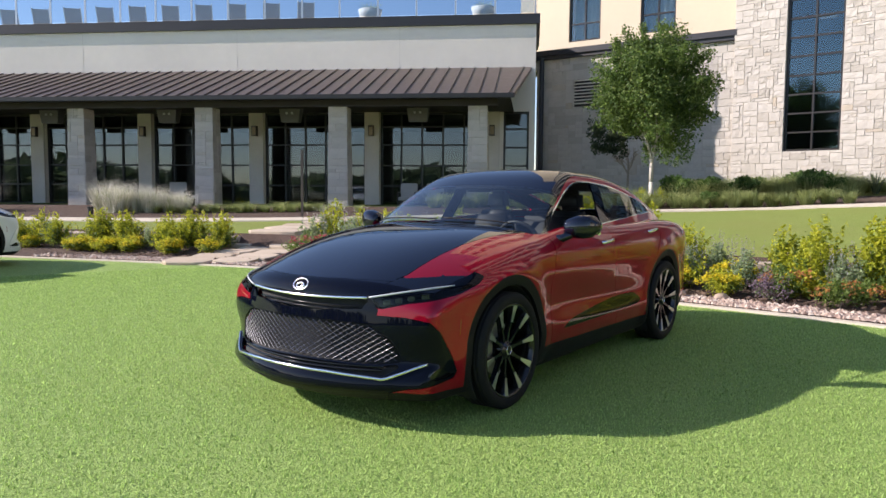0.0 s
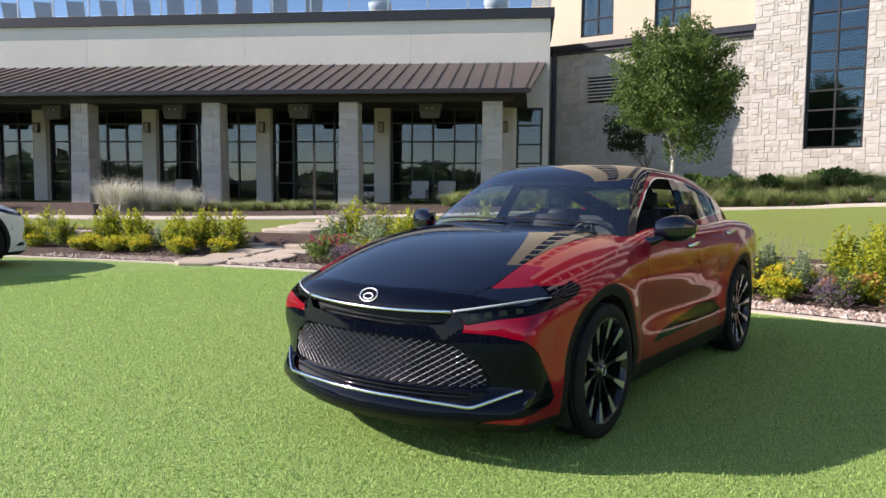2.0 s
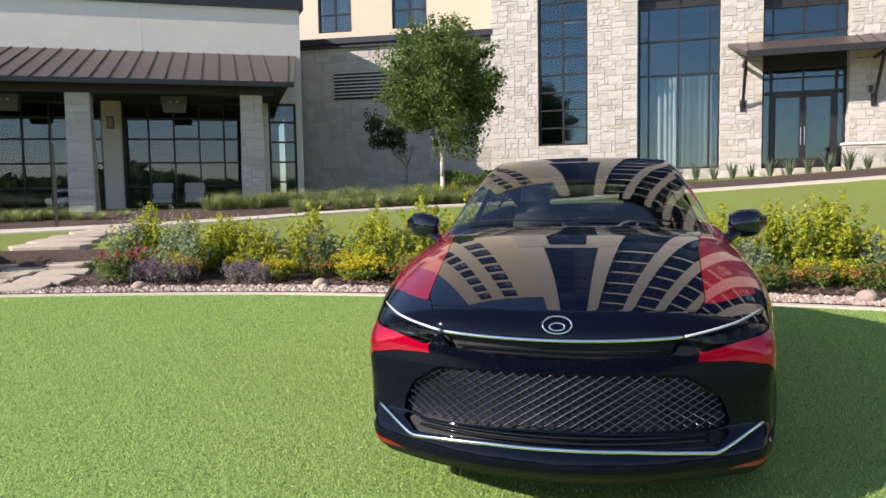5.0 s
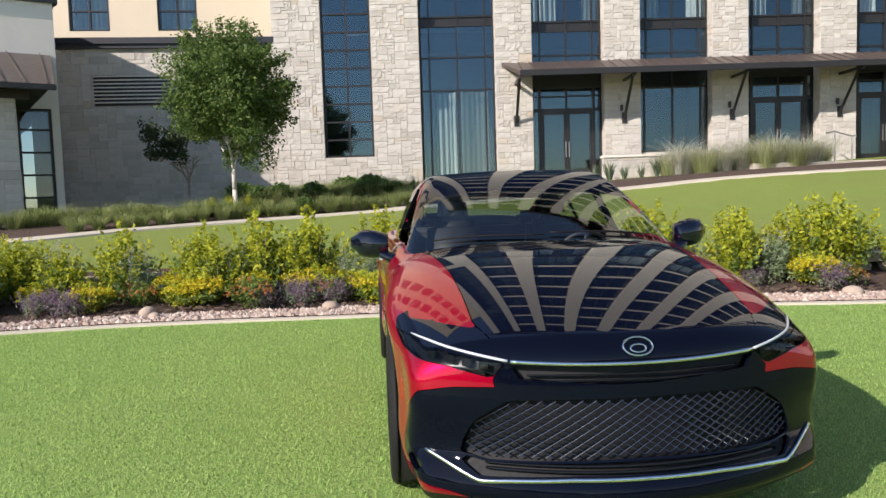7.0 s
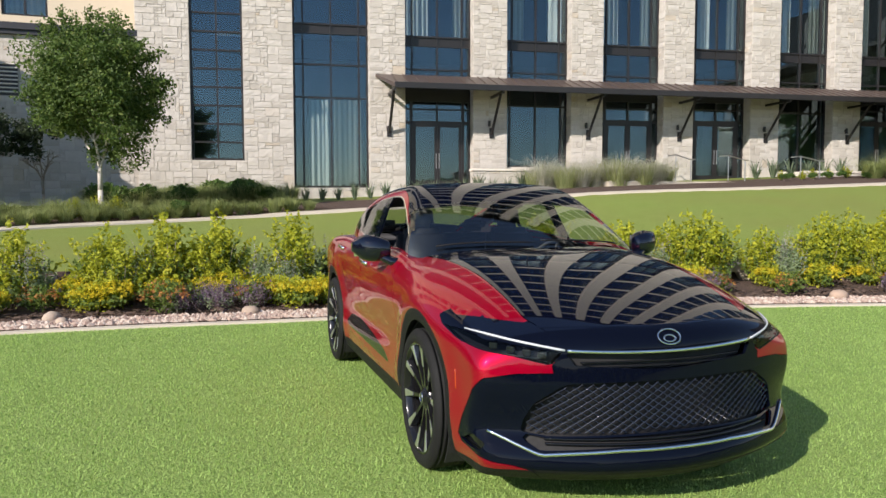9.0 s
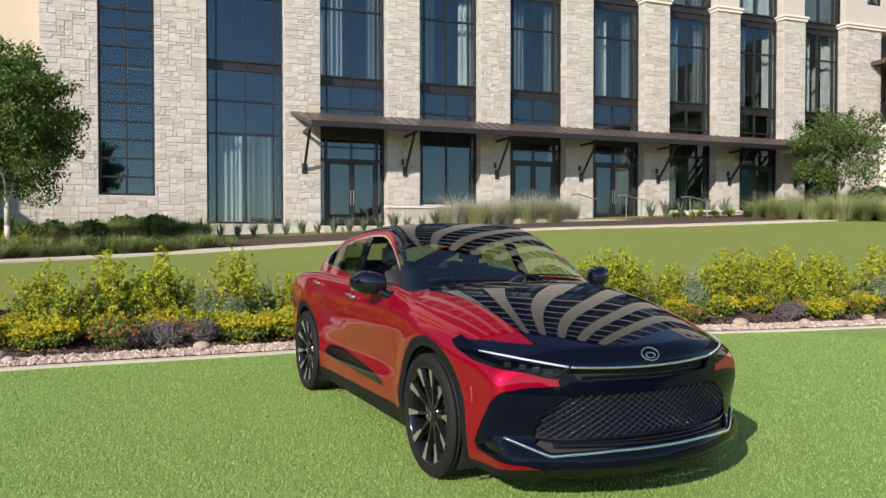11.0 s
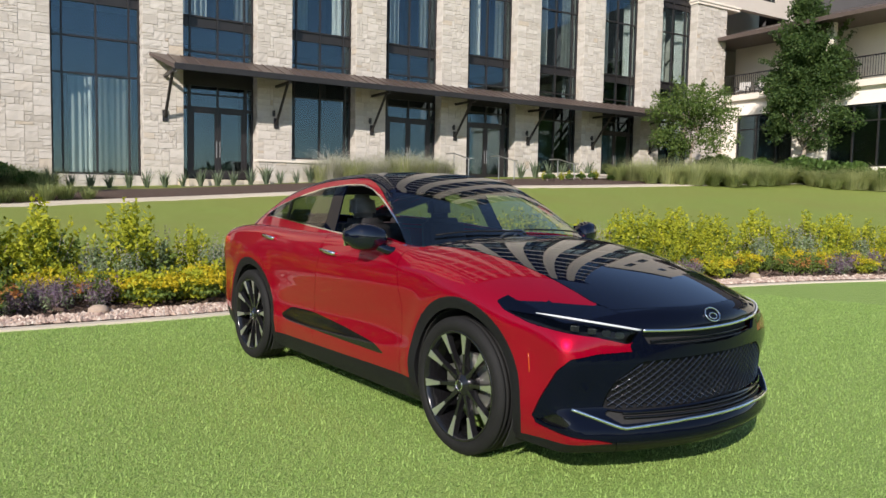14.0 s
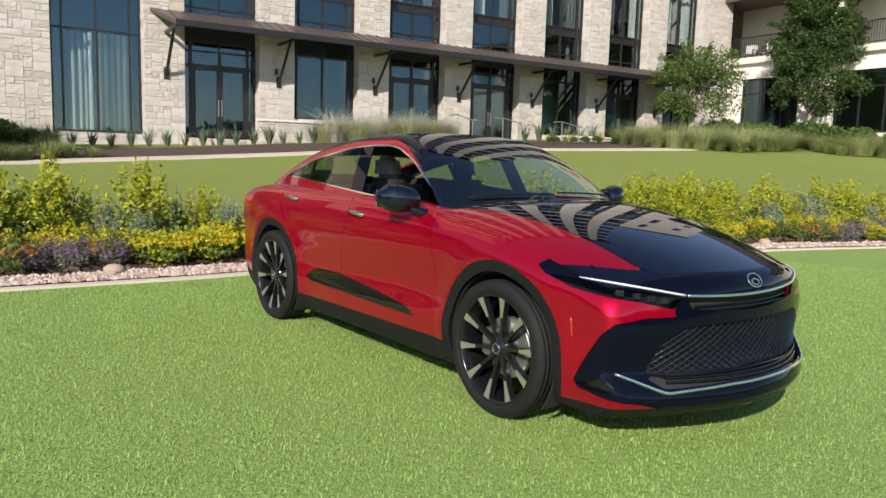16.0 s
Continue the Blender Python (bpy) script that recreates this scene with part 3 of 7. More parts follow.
def door_bay(a, b, z0):
    """Double glazed doors with side lights and a transom."""
    door_count[0] += 1
    d = thing("door_%d" % door_count[0], MH, "pair of dark framed glazed entrance doors, closed, with transom", "door", "hotel doors", kind="structure")
    y = GLASS_Y
    x0, x1 = a + 0.36, b - 0.36
    d["mid"] = (x0 + x1) / 2
    zt, zh = z0 + 3.45, z0 + 2.5
    bm = bmesh.new()
    for s in ((a, a + 0.08, z0, zt), (x0 - 0.1, x0, z0, zt), (x1, x1 + 0.1, z0, zt), (b - 0.08, b, z0, zt), ((x0 + x1) / 2 - 0.03, (x0 + x1) / 2 + 0.03, zh + 0.1, zt)):
        box(bm, s[0], s[1], y - 0.03, y + 0.12, s[2], s[3])
    for z, e in ((zh, 0.12), (zt - 0.08, 0.08), (z0 + 3.05, 0.05)):
        box(bm, a + 0.08, b - 0.08, y - 0.026, y + 0.116, z, z + e)
    part("door_frame", bm, DARK_STEEL, d)
    for s in ((a + 0.08, x0 - 0.1, z0 + 0.05, zt - 0.08), (x1 + 0.1, b - 0.08, z0 + 0.05, zt - 0.08), (x0, x1, zh + 0.12, zt - 0.08)):
        ob = part("pane", boxes((s[0], s[1], y + 0.03, y + 0.042, s[2], s[3])), WINDOW_GLASS, d)
        ob.visible_shadow = False
    mid = (x0 + x1) / 2
    door_leaf(MH, x0 + 0.005, mid - 0.004, z0 + 0.03, zh, y, d)
    door_leaf(MH, mid + 0.004, x1 - 0.005, z0 + 0.03, zh, y, d)
    del d["mid"]
    solid("wall_head_%d" % door_count[0], boxes((a, b, y - 0.02, y + 0.2, zt, 6.05)), DARK_STEEL, "dark metal panel over the entrance doors", "wall", MH, kind="structure")


floors = [1.9, 1.9, 2.6, 2.1, 2.16, 2.5, 2.3, 2.6]
for k, (a, b) in enumerate(bays[1:], 1):
    z0 = floors[k]
    if k in (1, 3, 4, 6):
        door_bay(a, b, z0)
    else:
        window(MH, a, b, z0 + 0.15, 6.05, [a + (b - a) * f for f in (0.1, 0.5, 0.9)], [5.2], y=GLASS_Y, label="tall ground floor window with dark mullions")
        solid("wall_plinth_%d" % k, boxes((a, b, 0.2, GLASS_Y + 0.15, 1.0, z0 + 0.15)), CAPSTONE, "pale stone plinth under a hotel window", "wall", MH, kind="structure")
ledge_wall = solid("wall_plinth_1", boxes((3.62, PIER0, 0.1, GLASS_Y + 0.15, 1.0, 1.92)), MORTAR, "pale limestone plinth under the tall curtained window", "wall", MH, kind="structure")
stone_face(ledge_wall, Matrix.Translation((3.62, 0.1, 1.1)), PIER0 - 3.62, 0.8, [], 9, singles=40)
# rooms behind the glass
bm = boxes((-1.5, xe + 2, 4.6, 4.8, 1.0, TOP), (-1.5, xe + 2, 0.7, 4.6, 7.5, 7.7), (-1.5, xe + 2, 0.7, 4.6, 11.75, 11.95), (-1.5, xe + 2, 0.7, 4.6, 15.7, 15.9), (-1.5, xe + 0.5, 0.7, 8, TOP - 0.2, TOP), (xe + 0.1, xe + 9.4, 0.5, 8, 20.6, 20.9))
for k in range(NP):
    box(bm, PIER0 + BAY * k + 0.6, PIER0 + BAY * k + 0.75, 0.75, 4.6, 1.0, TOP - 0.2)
solid("wall_rooms", bm, UNLIT_ROOM, "dim room walls and floors behind the hotel glass", "wall", MH, kind="structure")
solid("floor_rooms", boxes((-1.5, xe + 2, 0.3, 4.6, 1.6, 1.86)), UNLIT_FLOOR, "dark interior floor of the hotel", "floor", MH, kind="structure")
solid("roof_hotel", boxes((-2.1, xe + 0.6, -0.3, 14, TOP, TOP + 0.4), (xe, xe + 9.7, -0.2, 14, 21.0, 21.4)), DARK_FASCIA, "flat hotel roof with dark edge", "roof", MH, kind="structure")

# metal canopy over the entrances
cx0, cx1, cd = 6.65, xe - 2.0, 1.65
bm = bmesh.new()
v = [bm.verts.new(q) for q in ((cx0, 0.02, 6.2), (cx1, 0.02, 6.2), (cx1, -cd, 5.62), (cx0 + 0.52, -cd, 5.62), (cx0, 0.02, 6.1), (cx1, 0.02, 6.1), (cx1, -cd, 5.47), (cx0 + 0.52, -cd, 5.47))]
for q in ((0, 3, 2, 1), (4, 5, 6, 7), (3, 7, 6, 2), (0, 4, 7, 3), (1, 2, 6, 5), (0, 1, 5, 4)):
    bm.faces.new([v[i] for i in q])
canopy = thing("canopy", MH, "dark bronze standing seam metal canopy on diagonal struts", "canopy")
part("roof_sheet", bm, BRONZE, canopy)
for k in range(int((cx1 - cx0 - 0.7) / 0.42)):
    x = cx0 + 0.62 + 0.42 * k
    bm = bmesh.new()
    vs = box(bm, x - 0.012, x + 0.012, -cd, 0.0, 0, 0.035)
    for q in vs:
        q.co.z += 5.62 + (q.co.y + cd) / cd * 0.58 + 0.0
    part("seam", bm, BRONZE, canopy)
bm = boxes((cx0 + 0.5, cx1 + 0.02, -cd - 0.06, -cd, 5.45, 5.66))
part("fascia", bm, DARK_STEEL, canopy, bevel=0.01)
for k in range(NP):
    x = PIER0 + BAY * k + 0.72
    bm = bmesh.new()
    rod(bm, (x, -0.05, 4.02), (x, -1.35, 5.46), 0.055, n=6)
    box(bm, x - 0.09, x + 0.09, -0.06, -0.03, 3.85, 4.25)
    box(bm, x - 0.05, x + 0.05, -1.6, -0.03, 5.38, 5.47)
    part("strut", bm, DARK_STEEL, canopy)
for k in range(1, NP):
    x = PIER0 + BAY * k + 0.6
    bm = bmesh.new()
    rod(bm, (x, -0.12, 4.3), (x, -0.12, 4.52), 0.055, n=12)
    box(bm, x - 0.03, x + 0.03, -0.1, -0.03, 4.36, 4.46)
    solid("wall_lamp", bm, DARK_STEEL, "small dark cylinder lamp on a stone pier", "lamp", MH, "pier lamps")
# low retaining walls and rails by the entrances
for x0, x1, z0, z1, yy in ((10.15, 17.75, 1.6, 2.62, -1.2), (24.3, 27.2, 1.9, 2.62, -1.4)):
    bm = boxes((x0, x1, yy, yy + 0.4, z0, z1 - 0.09))
    lw = solid("wall_low_%d" % int(x0), bm, MORTAR, "low pale limestone terrace wall with coping", "wall", MH, kind="structure")
    stone_face(lw, Matrix.Translation((x0, yy, z0)), x1 - x0, z1 - z0 - 0.09, [], int(x0), singles=160)
    part("coping", boxes((x0 - 0.05, x1 + 0.05, yy - 0.07, yy + 0.45, z1 - 0.09, z1)), CAPSTONE, lw, bevel=0.015)
for x in (18.3, 20.6, 23.9):
    bm = bmesh.new()
    for yy in (-2.6, -1.5):
        zz = 2.1 if yy < -2 else 2.35
        rod(bm, (x, yy, zz - 0.3), (x, yy, zz + 0.85), 0.022)
    rod(bm, (x, -2.6, 2.95), (x, -1.5, 3.2), 0.022)
    rod(bm, (x, -1.5, 3.2), (x, -0.9, 3.2), 0.022)
    rod(bm, (x, -2.6, 2.95), (x, -2.85, 2.95), 0.022)
    solid("handrail", bm, STEEL, "grey steel handrail beside the entrance steps", "handrail", MH, "handrails")
bm = boxes((7.6, 10.6, -1.6, 0.5, 1.3, 1.84), (14.8, 24.0, -2.9, 0.5, 1.4, 2.12), (18.0, 22.0, -3.3, -2.9, 1.3, 1.98))
solid("entrance_terrace", bm, CONCRETE, "pale concrete entrance landing with steps", "terrace", MH, kind="structure", bevel=0.02)

# ---- wing that comes forward at the far end ----
MW = MH @ pose(37.35, 1.5, 0, 0, 0, -90)          # local x toward the lawn, y into the wing
bm = bmesh.new()
cut_box(bm, 0, 26, 0, 0.35, 1.5, 7.0, [(2.2, 5.6, 3.2, 6.2), (7.5, 11.5, 3.2, 6.2), (13.5, 17.5, 3.2, 6.2)])
wing = solid("wall_wing", bm, STUCCO, "pale stucco lower wall of the balcony wing", "wall", MW, kind="structure")
for a in (2.2, 7.5, 13.5):
    window(MW, a, a + 3.4 if a < 3 else a + 4.0, 3.2, 6.2, [a + 1.2, a + 2.4], [5.4], y=0.12)
solid("floor_balcony", boxes((0, 26, -0.25, 3.0, 7.0, 7.32)), CAPSTONE, "pale balcony slab edge", "balcony", MW, kind="structure")
bm = bmesh.new()
cut_box(bm, 0, 26, 2.6, 2.9, 7.32, 10.6, [(4.5, 6.3, 7.4, 9.6), (9.5, 13.0, 7.4, 9.8), (15.5, 18.5, 7.4, 9.8)])
for x in (0.15, 7.2, 14.2, 21.0):
    box(bm, x, x + 0.35, 0.0, 0.35, 7.32, 10.4)
solid("wall_wing_upper", bm, STUCCO, "pale stucco balcony wall and posts", "wall", MW, kind="structure")
for a, b in ((4.5, 6.3), (9.5, 13.0), (15.5, 18.5)):
    window(MW, a, b, 7.4, 9.6 if a < 5 else 9.8, [(a + b) / 2], [], y=2.7)
bm = bmesh.new()
vs = [bm.verts.new(q) for q in ((-0.6, -1.0, 10.45), (27, -1.0, 10.45), (27, 4.5, 12.0), (-0.6, 4.5, 12.0), (-0.6, -1.0, 10.25), (27, -1.0, 10.25), (27, 4.5, 10.6), (-0.6, 4.5, 10.6))]
for q in ((0, 1, 2, 3), (7, 6, 5, 4), (0, 4, 5, 1), (1, 5, 6, 2), (3, 2, 6, 7), (0, 3, 7, 4)):
    bm.faces.new([vs[i] for i in q])
solid("roof_wing", bm, BRONZE, "dark bronze metal eave roof over the balcony", "roof", MW, kind="structure")
bm = bmesh.new()
rod(bm, (0.05, -0.85, 10.25), (0.05, -0.12, 9.9), 0.06)
rod(bm, (0.05, -0.12, 9.9), (0.05, -0.12, 2.5), 0.06)
solid("downpipe", bm, BRONZE, "dark bronze rainwater downpipe on the wing", "downpipe", MW)
rail = thing("balcony_railing", MW, "dark metal balcony railing with thin balusters", "railing")
bm = boxes((0.3, 25.5, -0.12, -0.06, 8.38, 8.44), (0.3, 25.5, -0.11, -0.07, 7.42, 7.46))
part("rail", bm, DARK_STEEL, rail)
for k in range(200):
    bm = bmesh.new()
    box(bm, 0.35 + k * 0.125, 0.365 + k * 0.125, -0.1, -0.08, 7.46, 8.38)
    part("baluster", bm, DARK_STEEL, rail)
solid("wall_wing_back", boxes((-1, 26, 6, 6.3, 1, 16), (0, 26, 3.2, 6, 10.6, 10.9)), UNLIT_ROOM, "dim rear wall inside the wing", "wall", MW, kind="structure")

# ---- recess wall between the two buildings ----
MR = pose(3.4, 32.70, 0, 0, 0, -33.5)
bm = bmesh.new()
cut_box(bm, 0, 8.4, 0, 0.4, 0.8, 7.05, [])
rec = solid("wall_recess", bm, MORTAR, "limestone wall of the low link building, in shade", "wall", MR, kind="structure")
stone_face(rec, Matrix.Translation((0.1, 0, 0.8)), 8.3, 6.25, [(1.7, 4.4, 4.2, 5.3)], 11, unit=0.16, singles=300)
bm = boxes((-0.2, 8.3, -0.16, 0.5, 7.05, 7.2), (-0.2, 8.3, -0.24, 0.5, 7.2, 7.42))
solid("coping_recess", bm, DARK_FASCIA, "dark metal roof edge over the stone link wall", "coping", MR, kind="structure")
louvre = thing("louvre_vent", MR @ Matrix.Translation((1.8, -0.02, 5.0)), "grey horizontal louvre vent in the stone wall", "vent")
part("backing", boxes((0, 2.7, -0.02, 0.0, 0, 1.1)), DARK_STEEL, louvre)
for k in range(8):
    bm = bmesh.new()
    box(bm, 0.0, 2.7, -0.02, 0.05, -0.03, 0.0, Matrix.Translation((0, -0.05, 0.13 + k * 0.135)) @ pose(0, 0, 0, 35))
    part("slat", bm, CAPSTONE, louvre)
bm = bmesh.new()
rod(bm, (0.3, -0.14, 0.9), (0.3, -0.14, 7.1), 0.1, n=10)
solid("downpipe", bm, DARK_FASCIA, "dark square rainwater downpipe in the wall corner", "downpipe", MR)
# cream block behind
MC = MR @ Matrix.Translation((-2.5, 3.0, 0))
bm = bmesh.new()
holes = [(x, x + 1.55, z, z + 2.1) for x in (2.55, 5.95) for z in (8.35,)] + [(x, x + 1.75, z, z + 2.6) for x in (2.45, 5.85) for z in np.arange(12.2, 33, 3.4).tolist()]
cut_box(bm, 0, 12.0, 0, 0.4, 7.2, 36.0, holes)
solid("wall_cream_block", bm, STUCCO_CREAM, "cream stucco hotel block with paired windows", "wall", MC, kind="structure")
for a, b, c, d in holes:
    window(MC, a, b, c, d, [(a + b) / 2], [c + 0.8], y=0.1)
    fold_curtain(MC, a + 0.05, b - 0.05, c, d, 0.55)
solid("wall_cream_rooms", boxes((0, 12, 2.5, 2.7, 7.2, 36.0), (0, 12, 0.4, 2.5, 7.2, 7.4), (0, 12, 0, 2.7, 36.0, 36.3)), UNLIT_ROOM, "dim room wall behind the cream block windows", "wall", MC, kind="structure")
solid("roof_link", boxes((-0.2, 8.3, 0.5, 3.0, 7.2, 7.38)), DARK_FASCIA, "flat dark roof of the link building", "roof", MR, kind="structure")

# ---- pavilion with the stone colonnade; local x along it, y into the building ----
MB = pose(0.32, 24.67, 0, 0, 0, -5.7)
LEFT_END = -42.0
COLS = [-4.72 * k for k in range(9)]
for k, x in enumerate(COLS):
    m = MB @ Matrix.Translation((x, 0, 0))
    zb = 0.72 if k > 1 else 0.85
    bm = bmesh.new()
    vs = box(bm, 0.04, 0.62, 0.07, 0.65, zb, 4.22)
    for v in vs:                      # slight batter
        if v.co.z < 2:
            v.co.x += -0.06 if v.co.x < 0.3 else 0.06
            v.co.y += -0.06 if v.co.y < 0.3 else 0.06
    c = solid("wall_column_%d" % (k + 1), bm, MORTAR, "battered pale limestone colonnade column", "column", m, "colonnade columns", kind="structure")
    tilt = math.degrees(math.atan2(0.06, 4.22 - zb))
    stone_face(c, Matrix.Translation((0.0, 0.01, zb)) @ pose(0, 0, 0, -tilt), 0.66, 4.22 - zb, [], 80 + k, 0.14, 70)
    stone_face(c, Matrix.Translation((0.68, 0.03, zb)) @ pose(0, 0, 0, 0, 0, 90) @ pose(0, 0, 0, -tilt), 0.66, 4.22 - zb, [], 90 + k, 0.14, 70 if k < 4 else 0)
    stone_face(c, Matrix.Translation((-0.02, 0.69, zb)) @ pose(0, 0, 0, 0, 0, -90) @ pose(0, 0, 0, -tilt), 0.66, 4.22 - zb, [], 100 + k, 0.14, 0)
# pent roof over the colonnade
bm = bmesh.new()
e0, e1 = 4.47, 6.1
v = [bm.verts.new(q) for q in ((LEFT_END, 4.0, e1), (2.05, 4.0, e1), (1.52, -0.55, e0 + 0.06), (LEFT_END, -0.55, e0 + 0.06), (LEFT_END, 4.0, e1 - 0.12), (2.05, 4.0, e1 - 0.12), (1.52, -0.55, e0 - 0.06), (LEFT_END, -0.55, e0 - 0.06))]
for q in ((0, 3, 2, 1), (4, 5, 6, 7), (3, 7, 6, 2), (0, 4, 7, 3), (1, 2, 6, 5), (0, 1, 5, 4)):
    bm.faces.new([v[i] for i in q])
awning = thing("colonnade_roof", MB, "brown bronze standing seam metal roof over the colonnade", "roof", kind="structure")
part("roof_sheet", bm, BRONZE, awning)
slope = (e1 - e0 - 0.06) / 4.55
for k in range(90):
    x = 1.35 - 0.485 * k
    bm = bmesh.new()
    vs = box(bm, x - 0.016, x + 0.016, -0.55, 3.98, 0.0, 0.045)
    for q in vs:
        q.co.z += e0 + 0.06 + (q.co.y + 0.55) * slope
        if k < 1 and q.co.y > 0:
            q.co.x += 0.4
    part("seam", bm, BRONZE, awning)
part("gutter", boxes((LEFT_END, 1.54, -0.66, -0.55, e0 - 0.08, e0 + 0.07)), DARK_STEEL, awning, bevel=0.02)
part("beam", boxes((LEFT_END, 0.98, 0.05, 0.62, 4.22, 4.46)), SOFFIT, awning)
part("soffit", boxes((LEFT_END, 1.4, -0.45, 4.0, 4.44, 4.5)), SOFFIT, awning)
# main wall with pilasters
PY = 4.0
bm = bmesh.new()
pil = [0.32 - 4.66 * k for k in range(9)]
holes = []
edges = [1.0] + [p for q in pil for p in (q + 0.55, q)]
spans = [(1.02, 1.98)] + [(pil[k + 1] + 0.58, pil[k]) for k in range(8)]
for a, b in spans:
    holes.append((a, b, 0.7, 4.45))
cut_box(bm, LEFT_END, 2.2, PY, PY + 0.35, 0.4, 7.69, holes)
solid("wall_pavilion", bm, STUCCO, "grey-beige smooth stucco pavilion wall with control joints", "wall", MB, kind="structure")
for x in (-3.0, -9.5, -16.0):
    solid("wall_joint", boxes((x, x + 0.015, PY - 0.003, PY + 0.01, 6.1, 7.66)), CAPSTONE, "thin control joint line in the stucco", "joint", MB, kind="structure")
for k, (a, b) in enumerate(spans):
    w_ = b - a
    if k == 0:
        window(MB, a, b, 0.85, 4.45, [], [1.7, 2.4, 3.1, 3.8], y=PY + 0.12, glazing=PAVILION_GLASS)
    else:
        n = 5
        window(MB, a, b, 0.78, 4.45, [a + w_ * q / n for q in range(1, n)], [1.6, 2.4, 3.2, 3.9], y=PY + 0.15, glazing=PAVILION_GLASS, label="dark steel gridded glazing wall of the pavilion")
for q in pil:
    bm = boxes((q - 0.01, q + 0.57, PY - 0.12, PY, 0.7, 4.6))
    solid("wall_pilaster", bm, CAPSTONE, "smooth pale stucco pilaster with a wall lantern", "pilaster", MB, kind="structure", bevel=0.01)
    lan = thing("wall_lantern", MB @ Matrix.Translation((q + 0.28, PY - 0.12, 3.5)), "bronze box wall lantern on a pilaster", "lamp", "colonnade lanterns")
    part("bracket", boxes((-0.05, 0.05, -0.06, 0, 0.05, 0.4)), BRONZE, lan)
    part("cage", boxes((-0.1, 0.1, -0.24, -0.06, 0.36, 0.42), (-0.1, 0.1, -0.24, -0.06, 0.02, 0.06), (-0.1, -0.075, -0.24, -0.06, 0.06, 0.36), (0.075, 0.1, -0.24, -0.06, 0.06, 0.36)), BRONZE, lan)
    part("lens", boxes((-0.07, 0.07, -0.22, -0.08, 0.06, 0.36)), plain("lantern_lens", (0.35, 0.25, 0.14), 0.3) if "lantern_lens" not in bpy.data.materials else bpy.data.materials["lantern_lens"], lan, "amber glass")
# tapered heater boxes under the colonnade soffit, one a bay
for k in range(8):
    hb = thing("ceiling_heater", MB @ Matrix.Translation((-1.95 - 4.7 * k, 2.0, 4.44)), "grey tapered box heater hung under the colonnade soffit", "heater", "colonnade heaters")
    bm = bmesh.new()
    for q in box(bm, -0.4, 0.4, -0.22, 0.22, -0.56, -0.04):
        if q.co.z < -0.3:
            q.co.x *= 0.8
            q.co.y *= 0.8
    part("housing", bm, HEATER_GREY, hb, bevel=0.012)
    for x in (-0.3, 0.3):
        part("hanger", boxes((x - 0.015, x + 0.015, -0.015, 0.015, -0.06, 0.0)), DARK_STEEL, hb)
    for x in (-0.1, 0.1):
        bm = bmesh.new()
        rod(bm, (x, -0.2, -0.24), (x, -0.225, -0.24), 0.045, n=12)
        part("emitter", bm, STEEL, hb)
# return wall, inside, floor, roof
bm = boxes((1.9, 2.2, PY + 0.35, 8.6, 0.4, 7.69))
solid("wall_pavilion_side", bm, STUCCO, "grey-beige stucco side wall of the pavilion", "wall", MB, kind="structure")
bm = boxes((LEFT_END, 2.3, PY + 0.3, 9.2, 7.69, 7.8), (LEFT_END, 2.34, PY - 0.1, PY + 0.3, 7.69, 8.06), (2.1, 2.34, PY + 0.3, 9.0, 7.8, 8.06))
solid("cornice_pavilion", bm, DARK_FASCIA, "dark metal cornice of the roof terrace", "cornice", MB, kind="structure")
solid("floor_terrace", boxes((LEFT_END, 2.1, PY + 0.3, 16, 7.8, 7.9)), CONCRETE, "pale roof terrace floor", "floor", MB, kind="structure")
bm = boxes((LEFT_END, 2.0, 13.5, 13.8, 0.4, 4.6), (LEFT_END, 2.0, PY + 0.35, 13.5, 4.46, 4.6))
solid("wall_pavilion_inside", bm, UNLIT_ROOM, "dim inner wall and ceiling of the pavilion", "wall", MB, kind="structure")
solid("floor_pavilion", boxes((LEFT_END, 1.9, -1.4, 13.5, 0.3, 0.74)), CONCRETE, "pale concrete colonnade floor", "floor", MB, kind="structure")

# ---- the car: x forward from the middle of the wheelbase, y to its left, z up ----
def smooth_curve(points):
    """A natural cubic spline through (x, y) points: even curvature for long panels."""
    P = np.array(points, float)
    X, Y = P[:, 0], P[:, 1]
    n = len(X)
    h = np.diff(X)
    A = np.eye(n)
    r = np.zeros(n)
    for i in range(1, n - 1):
        A[i, i - 1], A[i, i], A[i, i + 1] = h[i - 1], 2 * (h[i - 1] + h[i]), h[i]
        r[i] = 6 * ((Y[i + 1] - Y[i]) / h[i] - (Y[i] - Y[i - 1]) / h[i - 1])
    M = np.linalg.solve(A, r)

    def f(x):
        x = np.clip(np.asarray(x, float), X[0], X[-1])
        i = np.clip(np.searchsorted(X, x) - 1, 0, n - 2)
        a, b = X[i + 1] - x, x - X[i]
        return (M[i] * a ** 3 + M[i + 1] * b ** 3) / (6 * h[i]) + (Y[i] / h[i] - M[i] * h[i] / 6) * a + (Y[i + 1] / h[i] - M[i + 1] * h[i] / 6) * b
    return f


def smax(a, b, k):
    h = np.clip(k - np.abs(a - b), 0, None) / k
    return np.maximum(a, b) + h * h * k * 0.25


